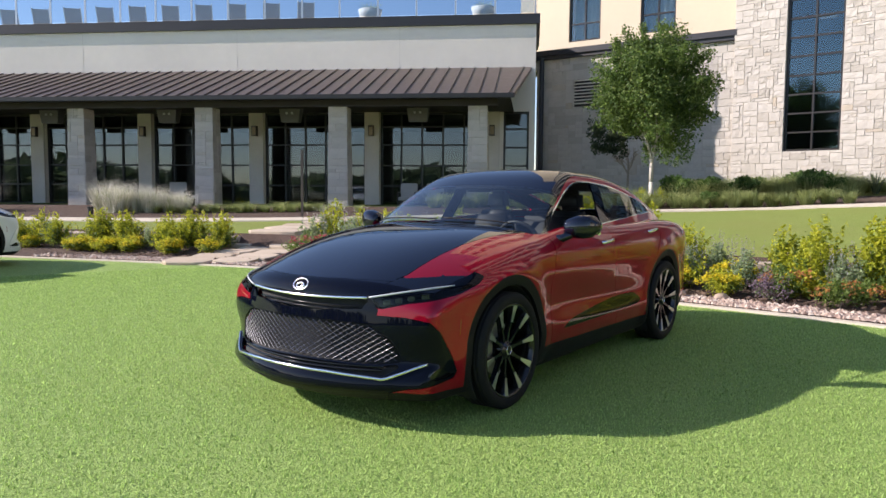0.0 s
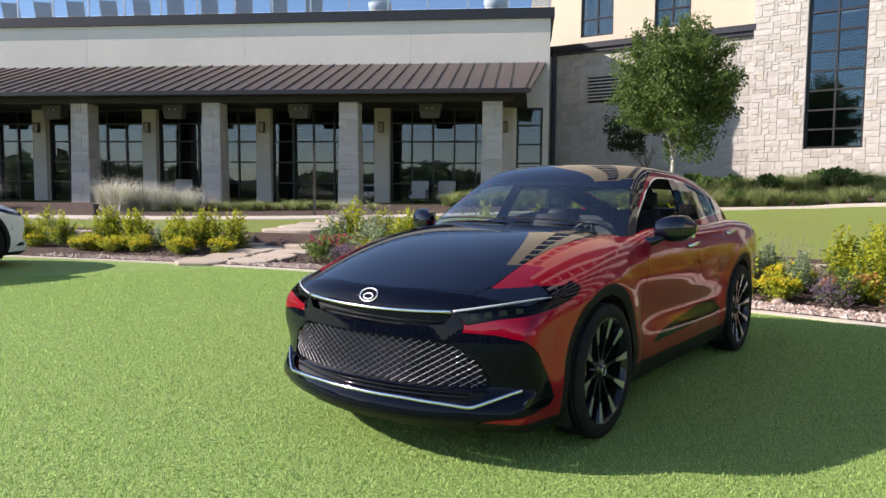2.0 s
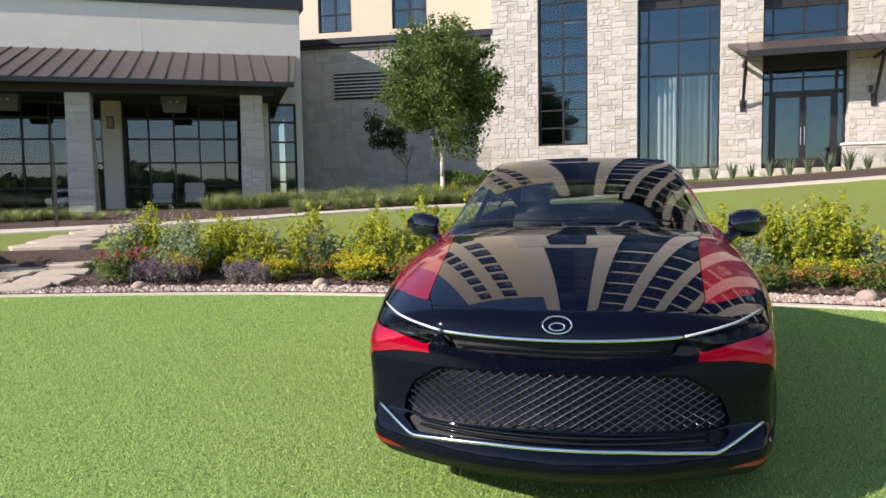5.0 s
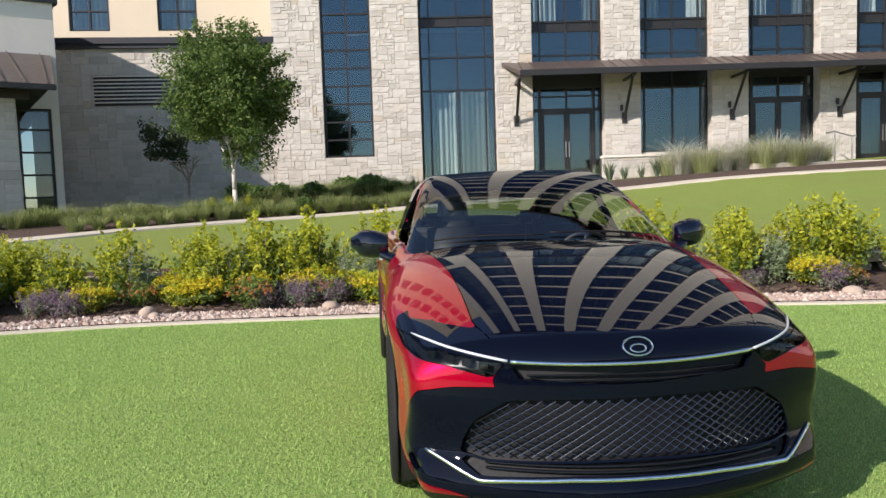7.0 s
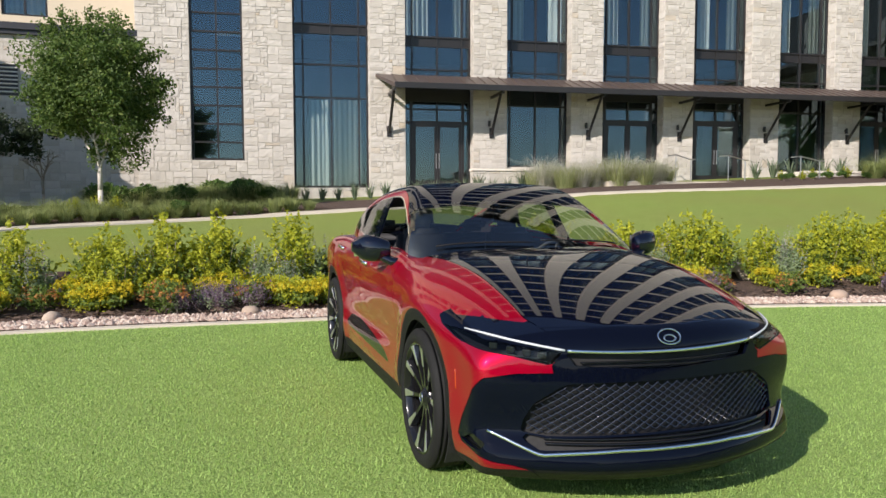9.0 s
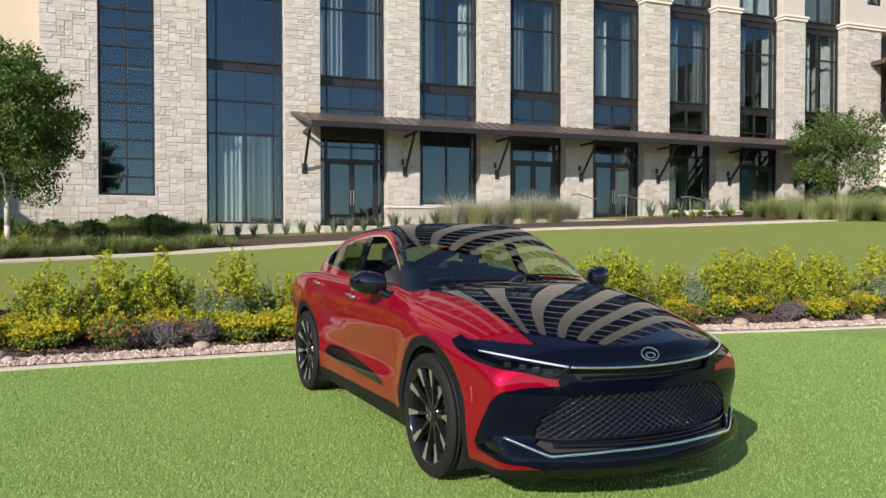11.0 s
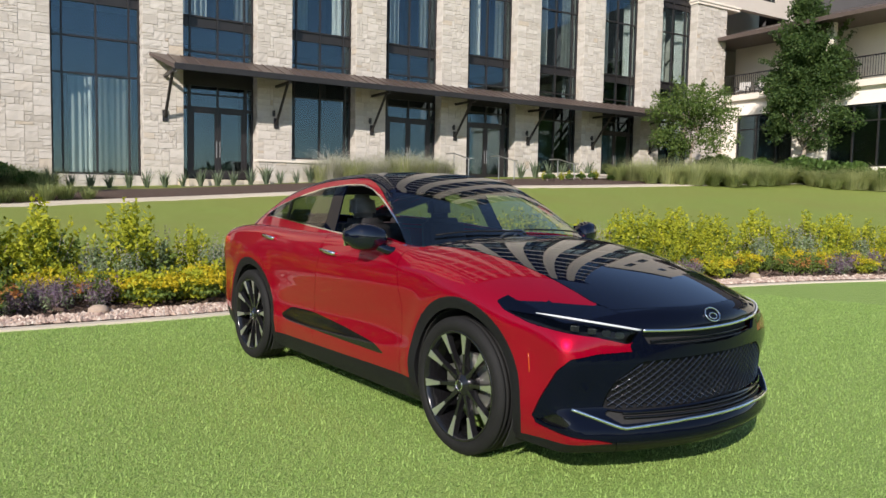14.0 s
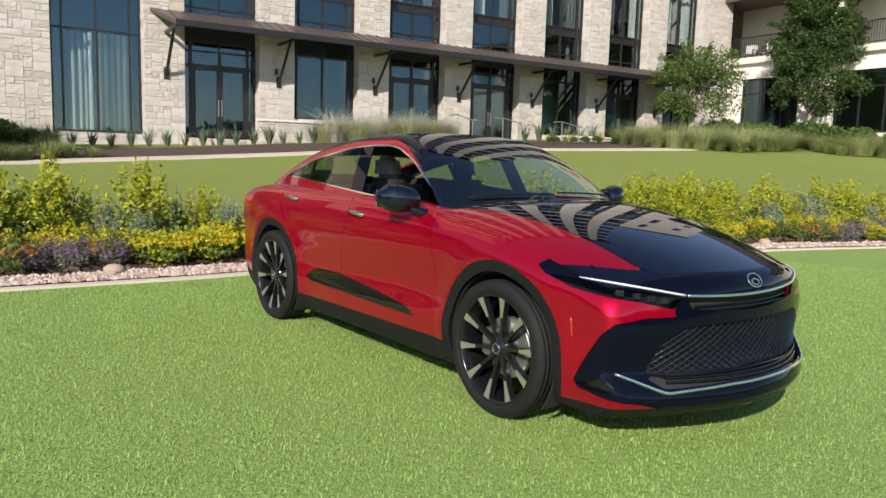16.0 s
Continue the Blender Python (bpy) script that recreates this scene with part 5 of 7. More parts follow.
def build_car(MCAR):
    car = thing("sedan_car", MCAR, "glossy red sedan with black bonnet and roof, parked on turf", "car")

    def add(name, me, parent=None, label=""):
        ob = new(name, me)
        ob.parent = parent or car
        if label:
            ob["label"] = label
        return ob

    def both(name, bm, f, material, label="", thick=0.012, parent=None):
        a = add(name, sheet(name, bm, f, material, thick), parent, label)
        b = add(name, sheet(name, bm, f, material, thick, 'other'), parent, label)
        return a, b

    # --- shell below the shoulder ---
    stations = [((x, 0.0), (0.0, 1.0)) for x in np.arange(-1.7, 1.5, 0.024)]
    rear_fan = [((-1.7, 0.0), (math.cos(radians(a)), math.sin(radians(a)))) for a in np.arange(180, 90, -2.4)]
    fwd_fan = [((1.5, 0.0), (math.cos(radians(a)), math.sin(radians(a)))) for a in np.arange(90, -0.5, -1.25)]
    lines = rear_fan + stations + fwd_fan
    O = np.array([[a[0], a[1], 0.7] for a, _ in lines])
    D = np.array([[d[0], d[1], 0.0] for _, d in lines])
    r7 = np.linalg.norm(cast(body, O, D, 1.6) - O, axis=1)
    plan = O[:, :2] + D[:, :2] * (r7 - 0.075)[:, None]
    start = np.column_stack([plan, np.full(len(plan), 0.55)])
    up = np.tile((0, 0, 1.0), (len(plan), 1))
    zt = cast(body, start, up, 0.9)[:, 2]
    nv = 54
    rows = []
    for k in range(nv + 1):
        z = 0.17 + (zt - 0.17) * (k / nv)
        o = O.copy()
        o[:, 2] = z
        rows.append(cast(body, o, D, 1.7))
    G = np.array(rows)
    G[:, 0, 1] = 0.0
    G[:, -1, 1] = 0.0
    shell = grid_mesh(G)
    edge_line = [tuple(p) for p in plan]                      # plan outline of the shell's upper edge
    # --- upper sheet: bonnet, fender tops, deck ---
    gx, gy = np.arange(-2.46, 2.42, 0.024), np.linspace(0, 0.93, 44)
    XX, YY = np.meshgrid(gx, gy)
    st = np.column_stack([XX.ravel(), YY.ravel(), np.full(XX.size, 0.5)])
    hz = cast(body, st, np.tile((0, 0, 1.0), (len(st), 1)), 0.9)
    upper = grid_mesh(hz.reshape(*XX.shape, 3))
    outline = [(edge_line[0][0], -0.2)] + edge_line + [(edge_line[-1][0], -0.2)]
    upper = take(upper, lambda x, y, z: inside_poly(x, y, outline))

    # --- cut the shell into panels ---
    for s in (1, -1):
        take(shell, arch(s * WHEEL_X, 0.405)).free()
    clad = [take(shell, arch(s * WHEEL_X, 0.468)) for s in (1, -1)]
    rocker = take(shell, side_poly([(-1.0, 0.05), (-0.98, 0.29), (0.95, 0.315), (1.0, 0.05)]))
    low_rear = take(shell, side_poly([(-1.7, 0.05), (-1.7, 0.32), (-2.9, 0.42), (-2.9, 0.05)]))
    both("arch_cladding", clad[0], body, CLADDING, "matt black wheel arch trim", 0.03)
    both("arch_cladding", clad[1], body, CLADDING, "matt black wheel arch trim", 0.03)
    both("sill_cladding", rocker, body, CLADDING, "matt black sill trim", 0.03)
    add("rear_valance", sheet("rear_valance", low_rear, body, CLADDING, 0.02, 'both'))
    insert = take(shell, side_poly(rounded([(-0.835, 0.45), (-0.68, 0.522), (-0.34, 0.528), (0.134, 0.492), (0.52, 0.452), (0.672, 0.396), (0.01, 0.402), (-0.762, 0.412)], 3, 0.2)))
    both("door_insert", insert, body, PIANO, "gloss black lower door insert", 0.02)
    # nose
    lamp_low = [(1.88, 0.83, 0.812), (2.08, 0.68, 0.783), (2.234, 0.49, 0.75), (2.228, 0.543, 0.7), (2.16, 0.69, 0.737), (2.05, 0.8, 0.757), (1.89, 0.862, 0.781), (1.75, 0.87, 0.82)]
    lens = take(shell, nose_poly(lamp_low), 0.002)
    lamp_all = [(1.655, 0.862, 0.857), (1.805, 0.80, 0.95), (2.10, 0.58, 0.95), (2.24, 0.44, 0.9), (2.238, 0.47, 0.75), (2.23, 0.548, 0.694), (2.16, 0.69, 0.731), (2.05, 0.805, 0.751), (1.89, 0.865, 0.774), (1.72, 0.872, 0.82)]
    brow = take(shell, nose_poly(lamp_all))
    mask_pts = [(-0.1, 0.05), (2.30, 0.58, 0.05), (2.26, 0.64, 0.235), (2.2, 0.70, 0.258), (2.04, 0.805, 0.278), (1.935, 0.847, 0.298), (1.92, 0.857, 0.335), (1.96, 0.845, 0.43), (2.035, 0.815, 0.575),
                (2.085, 0.785, 0.632), (2.17, 0.683, 0.656), (2.236, 0.532, 0.66), (2.232, 0.54, 0.694), (2.238, 0.474, 0.76), (2.24, 0.452, 0.95), (-0.1, 0.95)]
    mask = take(shell, nose_poly(mask_pts), 0.0015)
    grille_pts = rounded([(-0.09, 0.617), *[(float(turn_of(a, b)) * 0.9, c) for a, b, c in ((2.33, 0.25, 0.617), (2.258, 0.491, 0.612), (2.2, 0.605, 0.53), (2.18, 0.645, 0.46), (2.17, 0.66, 0.4), (2.24, 0.55, 0.384))], (-0.09, 0.402)], 3, 0.15)
    grille_f = nose_poly(grille_pts)
    grille = take(mask, grille_f)
    louvre_f = nose_poly([(-0.1, 0.393), (2.24, 0.555, 0.376), (2.18, 0.645, 0.392), (2.19, 0.66, 0.372), (2.25, 0.6, 0.328), (2.39, 0.25, 0.346), (-0.1, 0.346)])
    low_in = take(mask, louvre_f)
    slot_f = nose_poly([(-0.1, 0.73), (2.244, 0.475, 0.742), (2.262, 0.444, 0.692), (2.331, 0.1, 0.668), (-0.1, 0.668)])
    slot = take(mask, slot_f)
    fog_f = nose_poly([(1.945, 0.846, 0.318), (2.025, 0.81, 0.372), (2.095, 0.77, 0.338), (2.06, 0.79, 0.302), (1.98, 0.83, 0.302)])
    fog = take(mask, fog_f)
    lower_lip = take(mask, lambda x, y, z: 0.244 - z)
    front_mask = add("front_bumper", sheet("front_bumper", mask, body, BLACK_BUMPER, 0.015, 'both'), None, "gloss black front bumper face")
    add("lower_lip", sheet("lower_lip", lower_lip, body, CLADDING, 0.02, 'both'), front_mask, "matt black lower lip")

    def sunk(bm, d):
        P = coords(bm)
        N = gradient(body, P)
        for v, p, n in zip(bm.verts, P, N):
            v.co = p - n * d
        return bm
    add("grille_backing", sheet("grille_backing", sunk(grille, 0.035), body, CLADDING, 0.0, 'both'), front_mask)
    add("lower_intake", sheet("lower_intake", sunk(low_in, 0.03), body, UNDER, 0.0, 'both'), front_mask)
    add("upper_intake", sheet("upper_intake", sunk(slot, 0.04), body, UNDER, 0.0, 'both'), front_mask)
    for me_side in ('', 'other'):
        add("fog_recess", sheet("fog_recess", sunk(fog.copy(), 0.02), body, PIANO, 0.0, me_side), front_mask)
    brow_a, brow_b = both("headlamp_surround", brow, body, BLACK_BUMPER, "gloss black lamp surround", 0.01)
    for side_, host in (('', brow_a), ('other', brow_b)):
        lamp = add("headlamp", sheet("headlamp", lens.copy(), body, LENS_GLASS, 0.006, side_), None, "narrow smoked headlamp")
        lamp.visible_shadow = False
        add("lamp_bowl", sheet("lamp_bowl", sunk(lens.copy(), 0.05), body, LAMP_DARK, 0.0, side_), lamp)
        sgn = -1 if side_ else 1
        for k in range(4):
            bm = bmesh.new()
            y = 0.57 + 0.062 * k
            zl_ = 0.733 + 0.011 * k
            x = float(cast(body, np.array([[1.5, y, zl_]]), np.array([[1.0, 0, 0]]), 1.5)[0, 0]) - 0.035
            box(bm, -0.012, 0.012, -0.02, 0.02, -0.014, 0.014, Matrix.Translation((x, sgn * y, zl_)) @ pose(0, 0, 0, 0, 0, sgn * (38 + 4 * k)))
            part("lamp_cell", bm, DARK_CHROME, lamp, bevel=0.003)
    # red parts that remain of the shell: doors, fenders, quarter
    d_front = [(0.80, 1.3), (0.775, 1.03), (0.842, 0.74), (0.82, 0.2), (-0.285, 0.2), (-0.335, 0.5), (-0.19, 0.95), (-0.24, 1.3)]
    d_rear = [(-0.24, 1.3), (-0.19, 0.95), (-0.335, 0.5), (-0.285, 0.2), (-0.9, 0.2), (-1.0, 0.62), (-1.16, 0.86), (-1.3, 1.0), (-1.28, 1.3)]
    inner = take(shell.copy(), lambda x, y, z: np.minimum(np.minimum(0.86 - x, x + 1.2), np.minimum(z - 0.34, 0.94 - z)))
    both("inner_panel", sunk(inner, 0.014), body, RED, "", 0.0)
    door_f = take(shell, side_poly(d_front), 0.0022)
    door_r = take(shell, side_poly(d_rear), 0.0022)
    doors = both("front_door", door_f, body, RED) + both("rear_door", door_r, body, RED)
    fend = take(shell, lambda x, y, z: x - 0.5)
    nose_low = take(fend, nose_poly([(-0.2, 0.0), (-0.2, 0.24), (2.25, 0.64, 0.24), (2.19, 0.7, 0.238), (2.04, 0.805, 0.226), (1.62, 0.9, 0.215), (1.62, 0.9, 0.0)]))
    both("front_fender", fend, body, RED)
    both("chin_spoiler", nose_low, body, CLADDING, "", 0.03)
    tail_lamp = take(shell, lambda x, y, z: np.minimum(np.minimum(z - 0.93, 0.985 - z), -1.95 - x))
    both("quarter_panel", shell, body, RED)
    add("tail_light_bar", sheet("tail_light_bar", tail_lamp, body, plain("tail_lens", (0.35, 0.01, 0.01), 0.15), 0.01, 'both'), None, "thin red tail light bar")

    # --- upper sheet panels ---
    hood_line = [(0.8, -0.1), (0.8, 0.715), (1.1, 0.665), (1.5, 0.617), (1.8, 0.598), (2.035, 0.588), (2.2, 0.53), (2.36, 0.3), (2.6, -0.1)]
    cabin_hole = take(upper, plan_poly([(-1.85, -0.1), (-1.85, 0.60), (-1.2, 0.72), (-0.3, 0.79), (0.3, 0.79), (0.7, 0.775), (0.84, 0.745), (0.93, 0.5), (0.97, -0.1)]))
    cabin_hole.free()
    hood_all = take(upper, plan_poly(hood_line), 0.0022)
    nose_top = take(hood_all, lambda x, y, z: x - 2.26 + 0.41 * y * y, 0.0018)
    cowl = take(hood_all, lambda x, y, z: 0.86 - 0.16 * y * y - x, 0.002)
    add("bonnet", sheet("bonnet", hood_all, body, BLACK_PAINT, 0.015, 'both'), None, "gloss black bonnet reflecting the hotel")
    add("bonnet_nose", sheet("bonnet_nose", nose_top, body, BLACK_PAINT, 0.015, 'both'), None, "gloss black nose panel")
    add("cowl", sheet("cowl", cowl, body, CLADDING, 0.02, 'both'), None, "matt black scuttle panel")
    deck = take(upper, lambda x, y, z: np.minimum(-1.6 - x, 0.62 - np.abs(y)), 0.002)
    add("boot_lid", sheet("boot_lid", deck, body, BLACK_PAINT, 0.015, 'both'), None, "gloss black boot lid")
    brow_top = take(upper, nose_poly([(1.655, 0.87, 0.862), (1.85, 0.74, 0.868), (2.035, 0.587, 0.86), (2.2, 0.45, 0.87), (2.3, 0.3, 0.6), (1.9, 0.85, 0.6)]))
    both("lamp_brow", brow_top, body, BLACK_PAINT, "", 0.008)
    corner = take(upper, lambda x, y, z: np.minimum(x - 2.06, 0.6 - np.abs(y)))
    both("nose_corner", corner, body, BLACK_PAINT, "", 0.008)
    both("fender_top", upper, body, RED)

    # --- cabin above the belt ---
    sx = np.concatenate([np.arange(-2.3, -1.5, 0.03), np.arange(-1.5, 1.08, 0.022)])
    th = np.concatenate([np.linspace(-8, 50, 40), np.linspace(52, 90, 24)])
    belt0 = spline([(-2.4, 1.0), (-1.8, 1.06), (-0.8, 1.06), (0.3, 1.0), (1.1, 0.99)])
    rows = []
    for a in th:
        o = np.column_stack([sx, np.zeros(len(sx)), belt0(sx)])
        d = np.tile((0, math.cos(radians(a)), math.sin(radians(a))), (len(sx), 1))
        rows.append(cast(cabin, o, d, 1.3))
    G = np.array(rows)
    G[-1, :, 1] = 0
    cab = grid_mesh(G)
    take(cab, lambda x, y, z: body(x, y, z + 0.03) * -1.0).free()
    ws = take(cab, lambda x, y, z: np.minimum(roof_face(x, y, z), x - 0.41 + 0.13 * y ** 2))
    ob = add("windscreen", sheet("windscreen", ws, cabin, CAR_GLASS, 0.005, 'both'), None, "clear raked windscreen")
    ob.visible_shadow = False
    glass_line = rounded([(0.785, 1.072), (0.30, 1.09), (-0.135, 1.112), (-1.044, 1.172), (-1.5, 1.19), (-1.66, 1.18), (-1.36, 1.268), (-1.0, 1.345), (-0.62, 1.415), (-0.28, 1.442), (-0.06, 1.442), (0.064, 1.42), (0.252, 1.355), (0.45, 1.25), (0.63, 1.15)], 2, 0.2)
    on_side = lambda x, y, z: np.abs(y) - 0.45
    trim_f = lambda x, y, z: np.minimum(inside_poly(x, z, glass_line) + 0.009, on_side(x, y, z))
    side_glass = take(cab, lambda x, y, z: np.minimum(inside_poly(x, z, glass_line), on_side(x, y, z)))
    trim = take(cab, trim_f)
    both("window_trim", trim, cabin, CHROME, "bright window surround", 0.012)
    pil_b = take(side_glass, side_poly([(-0.16, 1.0), (-0.29, 1.46), (-0.44, 1.46), (-0.33, 1.0)]))
    both("door_pillar", pil_b, cabin, BLACK_BUMPER, "gloss black centre pillar", 0.01)
    div = take(side_glass, side_poly([(-1.03, 1.1), (-1.12, 1.42), (-1.16, 1.42), (-1.08, 1.1)]))
    both("glass_divider", div, cabin, PIANO, "", 0.01)
    g_front = take(side_glass, lambda x, y, z: x + 0.3)
    g_rear = take(side_glass, lambda x, y, z: x + 1.08)
    for nm, bm_, mt in (("front_window", g_front, CAR_GLASS), ("rear_window", g_rear, TINT_GLASS), ("quarter_window", side_glass, TINT_GLASS)):
        for side_ in ('', 'other'):
            if nm == "front_window":
                continue                                     # both front panes are wound down
            ob = add(nm, sheet(nm, bm_.copy(), cabin, mt, 0.004, side_))
            ob.visible_shadow = False
    roof_panel = take(cab, lambda x, y, z: np.minimum(roof_face(x, y, z), x + 1.35), 0.002)
    add("roof", sheet("roof", roof_panel, cabin, BLACK_PAINT, 0.02, 'both'), None, "gloss black glazed roof")
    back = take(cab, plan_poly([(-1.35, -0.1), (-1.35, 0.53), (-2.02, 0.46), (-2.05, -0.1)]), 0.002)
    ob = add("rear_screen", sheet("rear_screen", back, cabin, TINT_GLASS, 0.005, 'both'))
    ob.visible_shadow = False
    rear_deck = take(cab, lambda x, y, z: np.minimum(-1.35 - x, 0.5 - np.abs(y)))
    add("rear_panel", sheet("rear_panel", rear_deck, cabin, BLACK_PAINT, 0.01, 'both'))
    both("roof_rail", cab, cabin, RED, "", 0.02)
    for bm_ in (cab, roof_panel):
        P = coords(bm_)
        N = gradient(cabin, P)
        for v, p, n in zip(bm_.verts, P, N):
            v.co = p - n * 0.024
        add("headlining", sheet("headlining", bm_, cabin, DASH, 0.0, 'both'))

    # --- bright work on the nose ---
    def on_body(y, z, lift=0.0, x0=1.5):
        p = cast(body, np.array([[x0, y, z]]), np.array([[1.0, 0, 0]]), 1.4)[0]
        n = gradient(body, p[None])[0]
        return Vector(p + n * lift)

    def row_on_body(Y, Z, lift=0.0):
        Y, Z = np.asarray(Y, float), np.asarray(Z, float) + 0 * np.asarray(Y, float)
        p = cast(body, np.column_stack([np.full(len(Y), 1.5), Y, Z]), np.tile((1.0, 0, 0), (len(Y), 1)), 1.4)
        return p + gradient(body, p) * lift
    zc = lambda y: 0.744 + 0.013 * (abs(y) / 0.48) ** 2
    bm = bmesh.new()
    along(bm, row_on_body(np.linspace(-0.478, 0.478, 41), [zc(y) for y in np.linspace(-0.478, 0.478, 41)], 0.004), 0.0085, 0.8)
    part("light_bar", bm, CHROME, front_mask, "bright bar across the nose", smooth=True)
    for s in (1, -1):
        bm = bmesh.new()
        pts = row_on_body(s * np.linspace(0.488, 0.83, 18), np.interp(np.linspace(0.488, 0.83, 18), [0.488, 0.65, 0.83], [0.759, 0.788, 0.818]), 0.004)
        along(bm, pts, [0.0055] * 14 + [0.0052, 0.0048, 0.004, 0.003], 0.8)
        part("daylight_strip", bm, LAMP_WHITE, brow_a if s > 0 else brow_b, "white daytime light strip", smooth=True)
    zl = lambda y: np.interp(np.abs(y), [0, 0.28, 0.5, 0.6, 0.625, 0.7, 0.8], [0.333, 0.331, 0.319, 0.311, 0.315, 0.348, 0.394])
    bm = bmesh.new()
    along(bm, row_on_body(np.linspace(-0.8, 0.8, 81), zl(np.linspace(-0.8, 0.8, 81)), 0.004), 0.0095, 0.8)
    part("lower_trim", bm, CHROME, front_mask, "bright lower bumper trim", smooth=True)
    for z in (0.36, 0.378):
        bm = bmesh.new()
        along(bm, row_on_body(np.linspace(-0.585, 0.585, 31), z, -0.014), 0.006, 1.6)
        part("intake_slat", bm, PIANO, front_mask, smooth=True)
    for z in (0.682, 0.704):
        bm = bmesh.new()
        along(bm, row_on_body(np.linspace(-0.42, 0.42, 31), z, -0.022), 0.004, 1.6)
        part("intake_slat", bm, PIANO, front_mask, smooth=True)
    # diamond mesh
    step = 0.05
    for fam in (1, -1):
        k0 = -16
        for k in range(k0 - 3, 20):
            q = np.linspace(0.36, 0.63, 28)
            y = k * step + fam * (q - 0.5) * 1.65
            q, y = q[np.abs(y) < 0.7], y[np.abs(y) < 0.7]
            if len(q) < 3:
                continue
            pts = row_on_body(y, q, -0.006)
            pts = pts[grille_f(pts[:, 0], pts[:, 1], pts[:, 2]) > 0.004]
            if len(pts) > 2:
                bm = bmesh.new()
                along(bm, pts, 0.0022, 1.8, 6)
                part("grille_bar", bm, DARK_CHROME, front_mask)
    # oval badge: a plain ring
    bm = bmesh.new()
    c = on_body(0.0, 0.803, 0.003)
    nb = Vector(gradient(body, np.array([c[:]]))[0])
    ub = Vector((0, 1, 0))
    vb = nb.cross(ub) * -1
    ring = [c + ub * 0.057 * math.cos(2 * math.pi * k / 40) + vb * 0.037 * math.sin(2 * math.pi * k / 40) for k in range(41)]
    along(bm, ring, 0.0036, 1.0, 8, False)
    ring = [c + ub * 0.03 * math.cos(2 * math.pi * k / 40) + vb * 0.016 * math.sin(2 * math.pi * k / 40) + vb * 0.008 for k in range(41)]
    along(bm, ring, 0.0036, 1.0, 8, False)
    part("badge", bm, CHROME, car, "plain oval chrome badge", smooth=True)
    # wipers at rest along the foot of the screen
    for y0, y1 in ((-0.64, -0.02), (0.02, 0.6)):
        bm = bmesh.new()
        pts = []
        for y in np.linspace(y0, y1, 12):
            x = 0.9 + 0.03 * (y - y0) - 0.218 * y * y
            pts.append((x, y, float(roof_z(x + 0.218 * y * y)) - 0.185 * y ** 4 + 0.02))
        along(bm, pts, [0.006] * 11 + [0.004], 1.0, 6)
        part("wiper", bm, CLADDING, car, "black windscreen wiper at rest", smooth=True)
    # --- handles, mirrors, reflectors ---
    for s in (1, -1):
        for i, (hx, hzv) in enumerate(((-0.06, 0.985), (-1.08, 1.032))):
            p = cast(body, np.array([[hx, 0, hzv]]), np.array([[0, 1.0, 0]]), 1.4)[0]
            bm = bmesh.new()
            along(bm, [(hx - 0.1, s * (p[1] + 0.004), hzv + 0.006), (hx - 0.09, s * (p[1] + 0.028), hzv + 0.005), (hx, s * (p[1] + 0.034), hzv), (hx + 0.09, s * (p[1] + 0.028), hzv - 0.008), (hx + 0.1, s * (p[1] + 0.004), hzv - 0.009)],
                  [0.011, 0.014, 0.014, 0.014, 0.011], 0.6, 10)
            host = [o for o in doors if (o.data.vertices[0].co.y > 0) == (s > 0)][i]
            part("handle", bm, CHROME, host, "chrome topped door handle", smooth=True)
        mir = new("door_mirror")
        mir.empty_display_size = 0.1
        mir.parent = car
        mir["label"] = "gloss black door mirror"
        bm = bmesh.new()
        secs = []
        for q in np.linspace(0, 1, 13):
            yy = 0.885 + 0.22 * q
            w_ = (0.075 + 0.03 * math.sin(math.pi * min(1, q * 1.1))) * (1 - 0.55 * max(0, q - 0.75) / 0.25)
            h_ = (0.06 + 0.025 * math.sin(math.pi * min(1, q * 1.05))) * (1 - 0.5 * max(0, q - 0.75) / 0.25)
            cx, cz = 0.57 - 0.07 * q, 1.11 + 0.015 * q
            rr = []
            for k in range(20):
                a = 2 * math.pi * k / 20
                ca, sa = math.cos(a), math.sin(a)
                ex = math.copysign(abs(ca) ** 0.7, ca) * w_ * (0.55 if ca < 0 else 1.0)
                rr.append(bm.verts.new((cx + ex, s * yy, cz + math.copysign(abs(sa) ** 0.75, sa) * h_)))
            secs.append(rr)
        for a, b in zip(secs, secs[1:]):
            for k in range(20):
                bm.faces.new((a[k], a[(k + 1) % 20], b[(k + 1) % 20], b[k]))
        bm.faces.new(secs[0])
        bm.faces.new(secs[-1])
        part("mirror_cap", bm, BLACK_PAINT, mir, smooth=True)
        bm = bmesh.new()
        along(bm, [(0.655, s * 0.83, 1.03), (0.64, s * 0.87, 1.035), (0.605, s * 0.92, 1.06), (0.58, s * 0.96, 1.085)], [0.03, 0.03, 0.026, 0.024], 1.5, 10)
        part("mirror_stalk", bm, BLACK_PAINT, mir, smooth=True)
        bm = bmesh.new()
        box(bm, -0.004, 0.004, -0.085, 0.085, -0.055, 0.055, Matrix.Translation((0.475, s * 1.0, 1.115)) @ pose(0, 0, 0, 0, 0, s * 8))
        part("mirror_glass", bm, plain("mirror_silver", (0.85, 0.85, 0.85), 0.02, metal=1.0, vary=0.01) if "mirror_silver" not in bpy.data.materials else bpy.data.materials["mirror_silver"], mir, bevel=0.003)
        bm = bmesh.new()
        zr = np.linspace(0.54, 0.63, 6)
        P = [cast(body, np.array([[1.915 - 0.12 * (z - 0.52), 0, z]]), np.array([[0, 1.0, 0]]), 1.4)[0] for z in zr]
